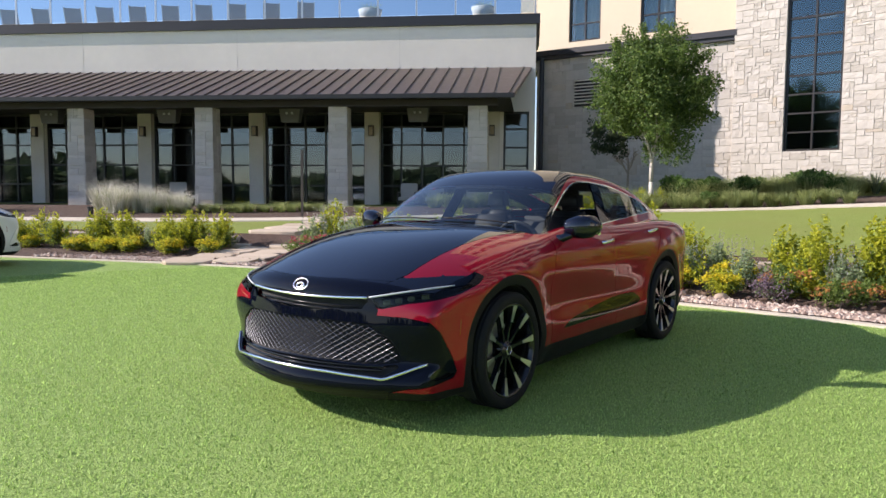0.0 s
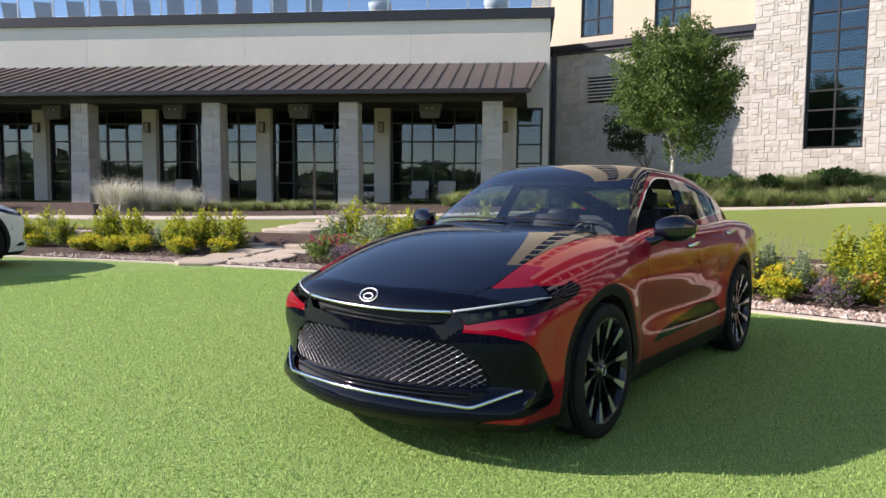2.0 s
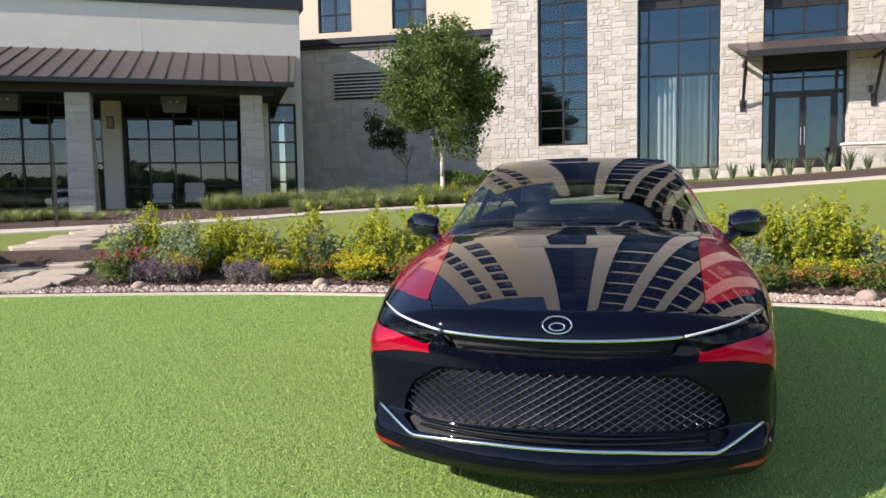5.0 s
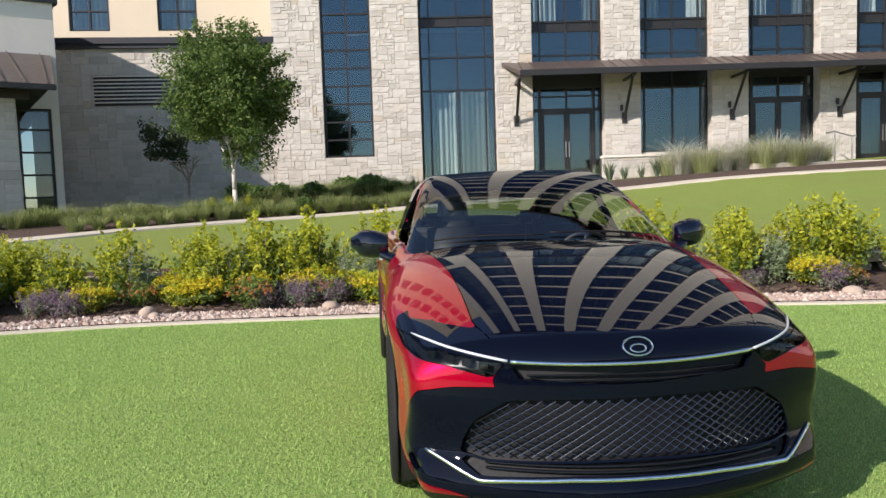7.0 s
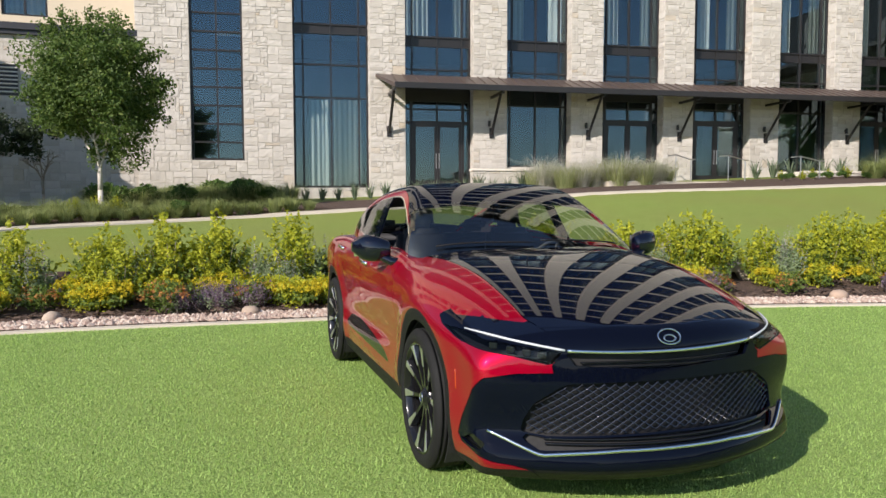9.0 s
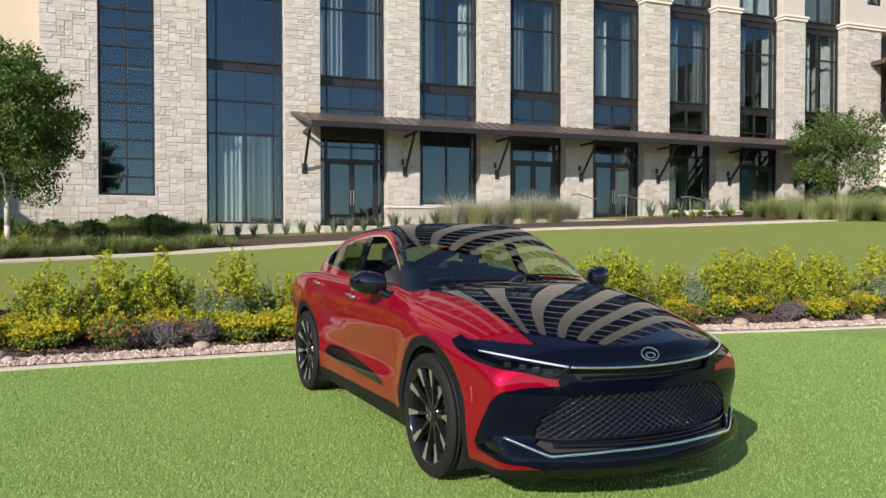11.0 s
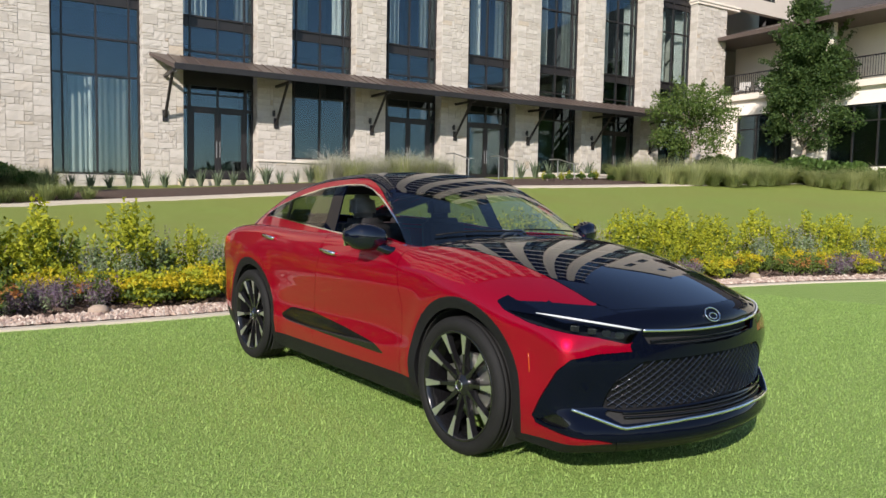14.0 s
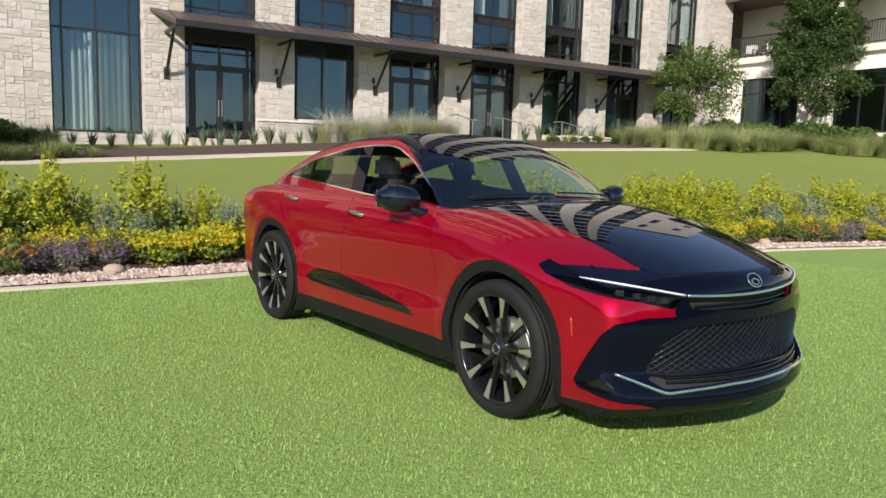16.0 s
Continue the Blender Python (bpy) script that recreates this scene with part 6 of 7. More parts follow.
        along(bm, [(p[0], s * (p[1] - 0.001), p[2]) for p in P], 0.004, 1.0, 6)
        part("side_reflector", bm, AMBER, car, "amber side reflector", smooth=True)
    # --- wheels and wells ---
    for wx in (WHEEL_X, -WHEEL_X):
        for s in (1, -1):
            m = pose(wx, s * 0.82, WHEEL_R, 0, 0, 0 if s > 0 else 180)
            if wx > 0 and s > 0 and not hasattr(build_car, "wheel"):
                build_car.wheel = wheel_parts(car, m)
            else:
                made = {}
                for o in (build_car.wheel, *build_car.wheel.children_recursive):
                    made[o] = o.copy()
                    scene.collection.objects.link(made[o])
                    made[o].parent = made.get(o.parent, car)
                made[build_car.wheel].matrix_basis = m
            bm = bmesh.new()
            lathe(bm, [(0.415, 0.1), (0.415, -0.28), (0.05, -0.29)], 40)
            bmesh.ops.delete(bm, geom=[v for v in bm.verts if v.co.z < -0.25], context='VERTS')
            bmesh.ops.solidify(bm, geom=bm.faces[:], thickness=0.006)
            for v in bm.verts:
                v.co = Vector((wx + v.co.x, s * (0.78 + v.co.y), WHEEL_R + v.co.z))
            part("wheel_well", bm, UNDER, car)
    bm = boxes((-1.0, 0.98, -0.84, 0.84, 0.2, 0.5), (-2.3, 2.22, -0.5, 0.5, 0.19, 0.42), (0.9, 2.0, -0.45, 0.45, 0.42, 0.8), (1.86, 2.1, -0.7, 0.7, 0.24, 0.6), (-2.3, -1.86, -0.75, 0.75, 0.25, 0.9))
    part("underbody", bm, UNDER, car)
    # --- cabin fittings ---
    def soft_box(x0, x1, y0, y1, z0, z1, bev, shear=0.0, taper=0.0):
        b = bmesh.new()
        for v in box(b, x0, x1, y0, y1, z0, z1):
            k = (v.co.z - z0) / (z1 - z0)
            v.co.x -= shear * k
            v.co.y += (-taper * k if v.co.y > (y0 + y1) / 2 else taper * k)
        bmesh.ops.bevel(b, geom=b.edges[:], offset=bev, segments=3, affect='EDGES')
        return b
    for s in (1, -1):
        seat = new("front_seat")
        seat.empty_display_size = 0.1
        seat.parent = car
        seat["label"] = "black leather front seat"
        part("seat_cushion", soft_box(-0.45, 0.12, s * 0.37 - 0.25, s * 0.37 + 0.25, 0.5, 0.68, 0.05), LEATHER, seat, smooth=True)
        part("seat_back", soft_box(-0.42, -0.26, s * 0.37 - 0.25, s * 0.37 + 0.25, 0.66, 1.2, 0.05, 0.14, 0.06), LEATHER, seat, smooth=True)
        part("headrest", soft_box(-0.56, -0.46, s * 0.37 - 0.12, s * 0.37 + 0.12, 1.2, 1.38, 0.04, 0.02, 0.02), LEATHER_GREY if s < 0 else LEATHER, seat, smooth=True)
    rear = new("rear_seat")
    rear.empty_display_size = 0.1
    rear.parent = car
    part("seat_cushion", soft_box(-1.3, -0.75, -0.65, 0.65, 0.5, 0.7, 0.06), LEATHER, rear, smooth=True)
    part("seat_back", soft_box(-1.3, -1.14, -0.65, 0.65, 0.68, 1.12, 0.06, 0.2), LEATHER, rear, smooth=True)
    for y in (-0.42, 0.42):
        part("headrest", soft_box(-1.52, -1.42, y - 0.12, y + 0.12, 1.13, 1.24, 0.04), LEATHER, rear, smooth=True)
    part("dashboard", soft_box(0.5, 1.02, -0.7, 0.7, 0.72, 1.0, 0.06, 0.05), DASH, car, smooth=True)
    part("parcel_shelf", soft_box(-2.0, -1.45, -0.6, 0.6, 0.98, 1.03, 0.02), DASH, car)
    part("cabin_floor", boxes((-1.5, 0.95, -0.74, 0.74, 0.42, 0.5), (-0.5, 0.5, -0.12, 0.12, 0.5, 0.74), (0.9, 0.96, -0.7, 0.7, 0.5, 0.9)), DASH, car)
    part("door_lining", boxes((-1.15, 0.76, 0.76, 0.785, 0.5, 1.06), (-1.15, 0.76, -0.785, -0.76, 0.5, 1.06)), DASH, car)
    part("display_screen", soft_box(0.52, 0.55, -0.14, 0.2, 0.98, 1.06, 0.01), PIANO, car)
    bm = bmesh.new()
    c = Vector((0.36, 0.37, 0.97))
    q = Euler((0, radians(-65), 0)).to_matrix()
    along(bm, [c + q @ Vector((0.18 * math.cos(a), 0.18 * math.sin(a), 0)) for a in np.linspace(0, 2 * math.pi, 37)], 0.014, 1.0, 8, False)
    for a in (0, 140, 220):
        rod(bm, c, c + q @ Vector((0.18 * math.cos(radians(a)), 0.18 * math.sin(radians(a)), 0)), 0.02, 0.012, 6)
    part("steering_wheel", bm, LEATHER, car, smooth=True)
    part("rear_view_mirror", soft_box(0.36, 0.39, -0.12, 0.12, 1.36, 1.42, 0.012), PIANO, car)
    return car


main_car = build_car(pose(0.4165, 6.345, 0, 0, 0, math.degrees(math.atan2(-0.8219, -0.5697))))
WHITE_AT = pose(-9.8, 11.55, 0, 0, 0, 62)
white_car = copy_thing(main_car, WHITE_AT)
white_car.scale = (1.12, 1.12, 1.14)
tagged(white_car, "white sedan parked on the turf beside the bed", "car")
white_car.name = "sedan_car"
for o in white_car.children_recursive:
    if o.type == 'MESH' and o.data.materials and o.data.materials[0] in (RED, BLACK_PAINT, BLACK_BUMPER) and o.name.split(".")[0] not in ("mirror_cap", "mirror_stalk", "headlamp_surround"):
        o.material_slots[0].link = 'OBJECT'
        o.material_slots[0].material = WHITE_PAINT

# ---- planting ----
def leaf_material(name, dark, light, extra=None, gloss=0.45):
    m = Mat(name)
    r = m.island()
    stops = [(0.0, dark), (0.8, light)] + ([(1.0, extra)] if extra else [])
    m.put(Base_Color=m.mix(0.25, m.ramp(r, *stops), m.ramp(m.noise(9.0, 3), (0.3, dark), (0.7, light))), Roughness=gloss + 0.15, Specular_IOR_Level=0.35,
          Subsurface_Weight=0.0, Transmission_Weight=0.0)
    back = m.n("ShaderNodeBsdfTranslucent")
    m.link(m.ramp(r, (0.0, tuple(c * 0.9 for c in dark)), (1.0, tuple(min(1, c * 1.5) for c in light))), back.inputs[0])
    mixer = m.n("ShaderNodeMixShader")
    mixer.inputs[0].default_value = 0.45
    m.link(m.p.outputs[0], mixer.inputs[1])
    m.link(back.outputs[0], mixer.inputs[2])
    m.link(mixer.outputs[0], m.t.nodes["Material Output"].inputs[0])
    return m.m


TREE_LEAF = leaf_material("tree_leaf", (0.045, 0.085, 0.018), (0.13, 0.2, 0.045), (0.24, 0.28, 0.08))
WING_LEAF = leaf_material("glossy_green_leaf", (0.022, 0.055, 0.014), (0.075, 0.13, 0.03), (0.13, 0.18, 0.05))
# far woods: distance haze is put into the paler, greyer leaf greens
HAZED_LEAF = leaf_material("far_wood_leaf", (0.09, 0.12, 0.06), (0.2, 0.25, 0.13), (0.26, 0.28, 0.16))
DARK_LEAF = leaf_material("dark_leaf", (0.02, 0.035, 0.02), (0.06, 0.085, 0.04))
BROAD_LEAF = leaf_material("broad_leaf", (0.04, 0.09, 0.02), (0.13, 0.22, 0.05))
GOLD_LEAF = leaf_material("golden_leaf", (0.2, 0.25, 0.02), (0.46, 0.47, 0.035), (0.64, 0.56, 0.045))
GREEN_LEAF = leaf_material("green_leaf", (0.07, 0.13, 0.025), (0.2, 0.27, 0.06))
GREY_LEAF = leaf_material("sage_leaf", (0.13, 0.19, 0.09), (0.33, 0.4, 0.22))
PURPLE_LEAF = leaf_material("purple_leaf", (0.14, 0.1, 0.12), (0.28, 0.21, 0.25))
GRASS_LEAF = leaf_material("ornamental_grass", (0.17, 0.23, 0.07), (0.42, 0.46, 0.2))
PALE_GRASS = leaf_material("pale_grass", (0.42, 0.42, 0.32), (0.7, 0.67, 0.58), (0.66, 0.6, 0.62))
STRAW_GRASS = leaf_material("straw_grass", (0.26, 0.31, 0.12), (0.52, 0.54, 0.28))
YUCCA_LEAF = leaf_material("yucca_leaf", (0.08, 0.12, 0.07), (0.22, 0.27, 0.17))
YELLOW = leaf_material("yellow_petal", (0.54, 0.43, 0.02), (0.7, 0.58, 0.04))
RED_PETAL = leaf_material("red_petal", (0.3, 0.05, 0.06), (0.46, 0.1, 0.12), (0.5, 0.18, 0.24))
ORANGE = leaf_material("orange_petal", (0.36, 0.12, 0.05), (0.52, 0.28, 0.08))
PURPLE_SPIKE = leaf_material("purple_spike", (0.13, 0.08, 0.16), (0.26, 0.18, 0.28))
MAUVE = leaf_material("mauve_spike", (0.25, 0.23, 0.22), (0.42, 0.4, 0.38))
BARK = plain("grey_bark", (0.3, 0.25, 0.2), 0.9, vary=0.3, scale=9, bump=0.8, bscale=30)


def scatter_leaves(P, rs, length, width, up=0.3, out_dir=None):
    """One rhombic, slightly folded leaf at each point."""
    n = len(P)
    N = rs.normal(size=(n, 3))
    N[:, 2] += up * 2
    if out_dir is not None:
        N += out_dir * 1.3
    N /= np.linalg.norm(N, axis=1)[:, None]
    T = np.cross(N, rs.normal(size=(n, 3)))
    T /= np.linalg.norm(T, axis=1)[:, None] + 1e-9
    B = np.cross(N, T)
    L = length * rs.uniform(0.65, 1.3, (n, 1))
    W = width * rs.uniform(0.7, 1.25, (n, 1))
    V = np.stack([P - T * L / 2, P + B * W / 2 - N * W * 0.15, P + T * L / 2, P - B * W / 2 - N * W * 0.15], 1).reshape(-1, 3)
    F = np.arange(4 * n).reshape(-1, 4)
    return V, F


def np_mesh(name, V, F, material):
    me = bpy.data.meshes.new(name)
    me.from_pydata(V.tolist() if hasattr(V, "tolist") else V, [], F.tolist() if hasattr(F, "tolist") else F)
    me.materials.append(material)
    return me


def child(name, me, parent, label=""):
    ob = new(name, me)
    ob.parent = parent
    if label:
        ob["label"] = label
    return ob


def blades(rs, n, radius, height, width, spread, curve=0.5, base=0.0):
    """Arching grass blades in a tuft: two segments each."""
    a = rs.uniform(0, 2 * np.pi, n)
    r = radius * np.sqrt(rs.uniform(0, 1, n))
    root = np.column_stack([r * np.cos(a), r * np.sin(a), np.full(n, base)])
    lean = spread * rs.uniform(0.2, 1.0, n)
    b = a + rs.normal(0, 0.5, n)
    h = height * rs.uniform(0.35, 1.12, n)
    d = np.column_stack([np.cos(b), np.sin(b), np.zeros(n)])
    mid = root + d * (lean * 0.35 * h)[:, None] + np.array((0, 0, 1.0)) * (h * 0.62)[:, None]
    tip = root + d * (lean * (0.7 + curve) * h)[:, None] + np.array((0, 0, 1.0)) * (h * (1 - 0.25 * curve * lean))[:, None]
    s = np.column_stack([-np.sin(b), np.cos(b), np.zeros(n)]) * (width / 2)
    V = np.stack([root - s, root + s, mid + s * 0.8, mid - s * 0.8, tip], 1).reshape(-1, 3)
    i = np.arange(n)[:, None] * 5
    F = [tuple(q) for q in (i + np.array([0, 1, 2, 3])).tolist()] + [tuple(q) for q in (i + np.array([3, 2, 4])).tolist()]
    return V.tolist(), F


def mound(rs, n, rx, rz, z0, lumps=9):
    """Points in a lumpy mound with its centre open."""
    c = rs.normal(size=(lumps, 3))
    c /= np.linalg.norm(c, axis=1)[:, None]
    c[:, 2] = np.abs(c[:, 2]) * 0.9
    c *= np.array((rx, rx, rz)) * rs.uniform(0.35, 0.75, (lumps, 1))
    k = rs.integers(0, lumps, n)
    d = rs.normal(size=(n, 3))
    d /= np.linalg.norm(d, axis=1)[:, None]
    P = c[k] + d * (rs.uniform(0.2, 1, (n, 1)) ** 0.5) * np.array((rx, rx, rz)) * 0.42
    P[:, 2] = np.maximum(P[:, 2] + z0, 0.02)
    return P


def stems(rs, n, spread, height, r=0.006):
    bm = bmesh.new()
    for _ in range(n):
        a, l = rs.uniform(0, 6.28), rs.uniform(0.2, 1) * spread
        rod(bm, (0.03 * math.cos(a), 0.03 * math.sin(a), -0.03), (l * math.cos(a), l * math.sin(a), height * rs.uniform(0.6, 1)), r, r * 0.5, 4)
    return bm




def make_plant(name, label, category, layers, group, stem=None, seed=1):
    rs = np.random.default_rng(seed)
    p = thing(name, pose(0, 0, 0), label, category, group)
    if stem:
        tagged(part("stem", stems(rs, *stem), BARK, p), kind="stuff")
    for nm, kind, mt, args in layers:
        if kind == "leaf":
            n, rx, rz, z0, L, W, up = args
            V, F = scatter_leaves(mound(rs, n, rx, rz, z0), rs, L, W, up)
        elif kind == "sprig":
            n, m, rx, h, L, W = args
            pts = []
            for _ in range(n):
                a, lean = rs.uniform(0, 6.28), rs.uniform(0.05, 1) * rx
                top = h * rs.uniform(0.55, 1.08) * (1.05 - 0.35 * (lean / rx) ** 2)
                b0 = rs.normal(0, 0.07, 2)
                q = rs.uniform(0.22, 1.0, (m, 1)) ** 0.8
                P = np.hstack([b0 + np.array((math.cos(a), math.sin(a))) * lean * q ** 1.25, top * q])
                pts.append(P + rs.normal(0, 0.05, (m, 3)) * (1.25 - 0.9 * q))
            P = np.concatenate(pts)
            P[:, 2] = np.maximum(P[:, 2], 0.02)
            V, F = scatter_leaves(P, rs, L, W, 0.35)
        elif kind == "flower":
            n, rx, rz, z0, size = args
            P = mound(rs, n * 3, rx, rz, z0)
            P = P[np.argsort(-(P[:, 2] + 0.6 * np.hypot(P[:, 0], P[:, 1])))][:n]
            P = np.repeat(P, 3, axis=0) + rs.normal(0, size * 0.3, (n * 3, 3))
            V, F = scatter_leaves(P, rs, size, size * 0.8, 0.8)
        elif kind == "spike":
            n, rx, h, w = args
            V, F = [], []
            pts = []
            for _ in range(n):
                a, r = rs.uniform(0, 6.28), rx * math.sqrt(rs.uniform(0, 1))
                top = h * rs.uniform(0.75, 1.1)
                lean = rs.normal(0, 0.1, 2)
                for q in np.linspace(0.45, 1, 14):
                    pts.append((r * math.cos(a) + lean[0] * q, r * math.sin(a) + lean[1] * q, top * q))
            P = np.array(pts) + rs.normal(0, w * 0.25, (len(pts), 3))
            V, F = scatter_leaves(P, rs, w, w * 0.6, 0.2)
        elif kind == "blade":
            V, F = blades(rs, *args)
        tagged(child(nm, np_mesh(nm, V, F, mt), p), kind="stuff")
    return p


species = {
    "gold": [make_plant("golden_shrub", "yellow-green flowering shrub in the mulch bed", "shrub", [
        ("foliage", "sprig", GOLD_LEAF, (58, 30, 0.45, 0.98, 0.07, 0.038)), ("inner_foliage", "sprig", GREEN_LEAF, (44, 24, 0.38, 0.7, 0.065, 0.034))], "bed shrubs", (9, 0.3, 0.7), s) for s in (1, 2, 3, 4, 5)],
    "lantana": [make_plant("yellow_lantana", "low mound thick with small bright yellow flowers", "flowering plant", [
        ("foliage", "sprig", GOLD_LEAF, (40, 24, 0.4, 0.46, 0.06, 0.036)), ("inner_foliage", "leaf", GREEN_LEAF, (420, 0.36, 0.17, 0.14, 0.06, 0.038, 0.3)), ("blossom", "flower", YELLOW, (150, 0.42, 0.24, 0.22, 0.042))], "bed flowers", (5, 0.2, 0.25), s) for s in (11, 12, 13)],
    "sage": [make_plant("grey_sage", "grey-green sage with upright pale mauve flower spikes", "flowering plant", [
        ("foliage", "sprig", GREY_LEAF, (46, 24, 0.3, 0.66, 0.08, 0.028)), ("flower_spike", "spike", MAUVE, (24, 0.26, 0.86, 0.03))], "bed flowers", (6, 0.2, 0.5), s) for s in (21, 22)],
    "zinnia": [make_plant("red_zinnia", "low green plant with red and pink flower heads", "flowering plant", [
        ("foliage", "sprig", GREEN_LEAF, (26, 22, 0.26, 0.4, 0.06, 0.03)), ("blossom", "flower", RED_PETAL, (30, 0.27, 0.22, 0.24, 0.05))], "bed flowers", (5, 0.15, 0.3), s) for s in (31, 32)],
    "orange": [make_plant("orange_lantana", "low plant with muted orange and red flowers", "flowering plant", [
        ("foliage", "sprig", GREEN_LEAF, (30, 24, 0.34, 0.42, 0.055, 0.03)), ("blossom", "flower", ORANGE, (70, 0.36, 0.22, 0.2, 0.042))], "bed flowers", (5, 0.15, 0.3), s) for s in (41, 42)],
    "purple": [make_plant("purple_sage", "small dull purple-leaved plant on mulch", "flowering plant", [
        ("foliage", "sprig", PURPLE_LEAF, (34, 20, 0.26, 0.38, 0.05, 0.018)), ("inner_foliage", "sprig", GREY_LEAF, (16, 16, 0.22, 0.3, 0.05, 0.018)), ("flower_spike", "spike", PURPLE_SPIKE, (16, 0.2, 0.4, 0.022))], "bed flowers", (5, 0.12, 0.25), s) for s in (51, 52)],
    "grass": [make_plant("grass_clump", "arching clump of green ornamental grass", "grass clump", [
        ("grass_tuft", "blade", GRASS_LEAF, (330, 0.2, 0.72, 0.013, 1.5, 1.2))], "grass clumps", None, s) for s in (61, 62, 63)],
    "pale": [make_plant("feather_grass", "pale feathery grey-lilac grass clump", "grass clump", [
        ("grass_tuft", "blade", PALE_GRASS, (520, 0.32, 1.1, 0.011, 1.1, 0.8)), ("inner_tuft", "blade", GRASS_LEAF, (300, 0.25, 0.8, 0.012, 0.5, 0.5))], "grass clumps", None, s) for s in (71, 72)],
    "straw": [make_plant("tall_grass", "tall arching straw-green grass clump", "grass clump", [
        ("grass_tuft", "blade", STRAW_GRASS, (480, 0.3, 1.05, 0.011, 1.3, 1.0))], "grass clumps", None, s) for s in (75, 76)],
    "yucca": [make_plant("yucca", "small spiky grey-green yucca rosette", "yucca", [
        ("rosette", "blade", YUCCA_LEAF, (46, 0.05, 0.55, 0.035, 1.0, 0.15))], "yuccas", None, s) for s in (81, 82)],
    "leafy": [make_plant("leafy_shrub", "rounded dark green broad-leaved shrub by the wall", "shrub", [
        ("foliage", "leaf", BROAD_LEAF, (1300, 0.5, 0.38, 0.36, 0.11, 0.06, 0.4))], "wall shrubs", (7, 0.3, 0.6), s) for s in (91, 92)],
}
for kinds in species.values():
    for p in kinds:
        p["used"] = 0
plant_rnd = random.Random(5)


def plant(kind, x, y, scale=1.0, squash=1.0):
    """Set a plant of that kind on the ground; the first of each kind is moved, the rest are copies."""
    src = plant_rnd.choice(species[kind])
    m = pose(x, y, ground_at(x, y) + 0.012, 0, 0, plant_rnd.uniform(0, 360))
    if not src["used"]:
        src["used"] = 1
        src.matrix_basis = m
        ob = src
    else:
        ob = copy_thing(src, m)
    ob.scale = (scale, scale, scale * squash)
    return ob


def at_kerb(i, s):
    """A point s beyond the kerb at the place i along it."""
    k = int(i)
    t = i - k
    p = KERB[k] * (1 - t) + KERB[k + 1] * t
    d = KERB[k + 1] - KERB[k]
    d = d / np.linalg.norm(d)
    return p[0] - d[1] * s, p[1] + d[0] * s


seg = np.linalg.norm(np.diff(KERB, axis=0), axis=1)
run = np.concatenate([[0], np.cumsum(seg)])


def kerb_index(length):
    return float(np.interp(length, run, range(len(run))))


start_run = float(np.interp(6, range(len(run)), run))      # far west
rnd = random.Random(9)
L = start_run + 4.0
end_run = float(np.interp(len(KERB) - 8, range(len(run)), run))
path_gap = lambda x, s: -5.6 + 0.45 * s < x < -3.15 + 0.3 * s and s < 9
while L < end_run:
    x0, _ = at_kerb(kerb_index(L), 0)
    west, east = x0 < -5.2, x0 > 2.2
    for s in (1.85, 1.4, 1.1, 0.84):
        q = rnd.random()
        if s > 1.6:
            pick = "gold" if q < 0.78 else None if q < 0.86 else "sage"
        elif s > 1.3:
            pick = ("lantana" if q < 0.6 else "gold" if q < 0.85 else None) if west else "lantana" if q < 0.5 else "gold" if q < 0.66 else "sage" if q < 0.8 else None
        elif s > 1.0:
            pick = ("lantana" if q < 0.5 else None) if west else "lantana" if q < (0.3 if east else 0.42) else "orange" if q < (0.66 if east else 0.55) else "zinnia" if q < (0.72 if east else 0.58) else "purple" if q < 0.76 else None
        else:
            pick = None if west else "purple" if q < (0.28 if east else 0.38) else "lantana" if q < (0.5 if east else 0.58) else "orange" if q < 0.64 else None
        x, y = at_kerb(kerb_index(L + rnd.uniform(-0.2, 0.2)), s + rnd.uniform(-0.1, 0.1))
        if pick is None or path_gap(x, s) or (west and s > 1.5 and rnd.random() < 0.1):
            continue
        plant(pick, x, y, rnd.uniform(0.6, 0.82) if west else rnd.uniform(0.78, 1.12) if s > 1.6 else rnd.uniform(0.72, 1.02))
    L += rnd.uniform(0.36, 0.5)
for x, y, k in ((-2.75, 14.0, "zinnia"), (-2.45, 13.75, "zinnia"), (-2.2, 13.95, "zinnia"), (-2.6, 14.3, "sage"), (-1.9, 13.6, "sage"), (-2.85, 13.7, "zinnia")):
    plant(k, x, y, 1.2)


# trees
def limb(bm, p, d, length, r, depth, rs, tips):
    d = Vector(d).normalized()
    q = Vector(p)
    n = 3
    for k in range(n):
        e = q + d * length / n
        rod(bm, q, e, r * (1 - 0.22 * k / n), r * (1 - 0.22 * (k + 1) / n), 7 if depth > 1 else 5)
        q = e
        d = (d + Vector(rs.normal(0, 0.09, 3))).normalized()
    if depth == 0:
        tips.append(q)
        return
    for k in range(3 if depth > 1 else 4):
        a = rs.uniform(0, 6.28)
        side = Vector((math.cos(a), math.sin(a), rs.uniform(-0.1, 0.5)))
        limb(bm, q - d * length * rs.uniform(0, 0.25), d * 0.9 + side * rs.uniform(0.45, 0.8), length * rs.uniform(0.6, 0.8), r * 0.62, depth - 1, rs, tips)


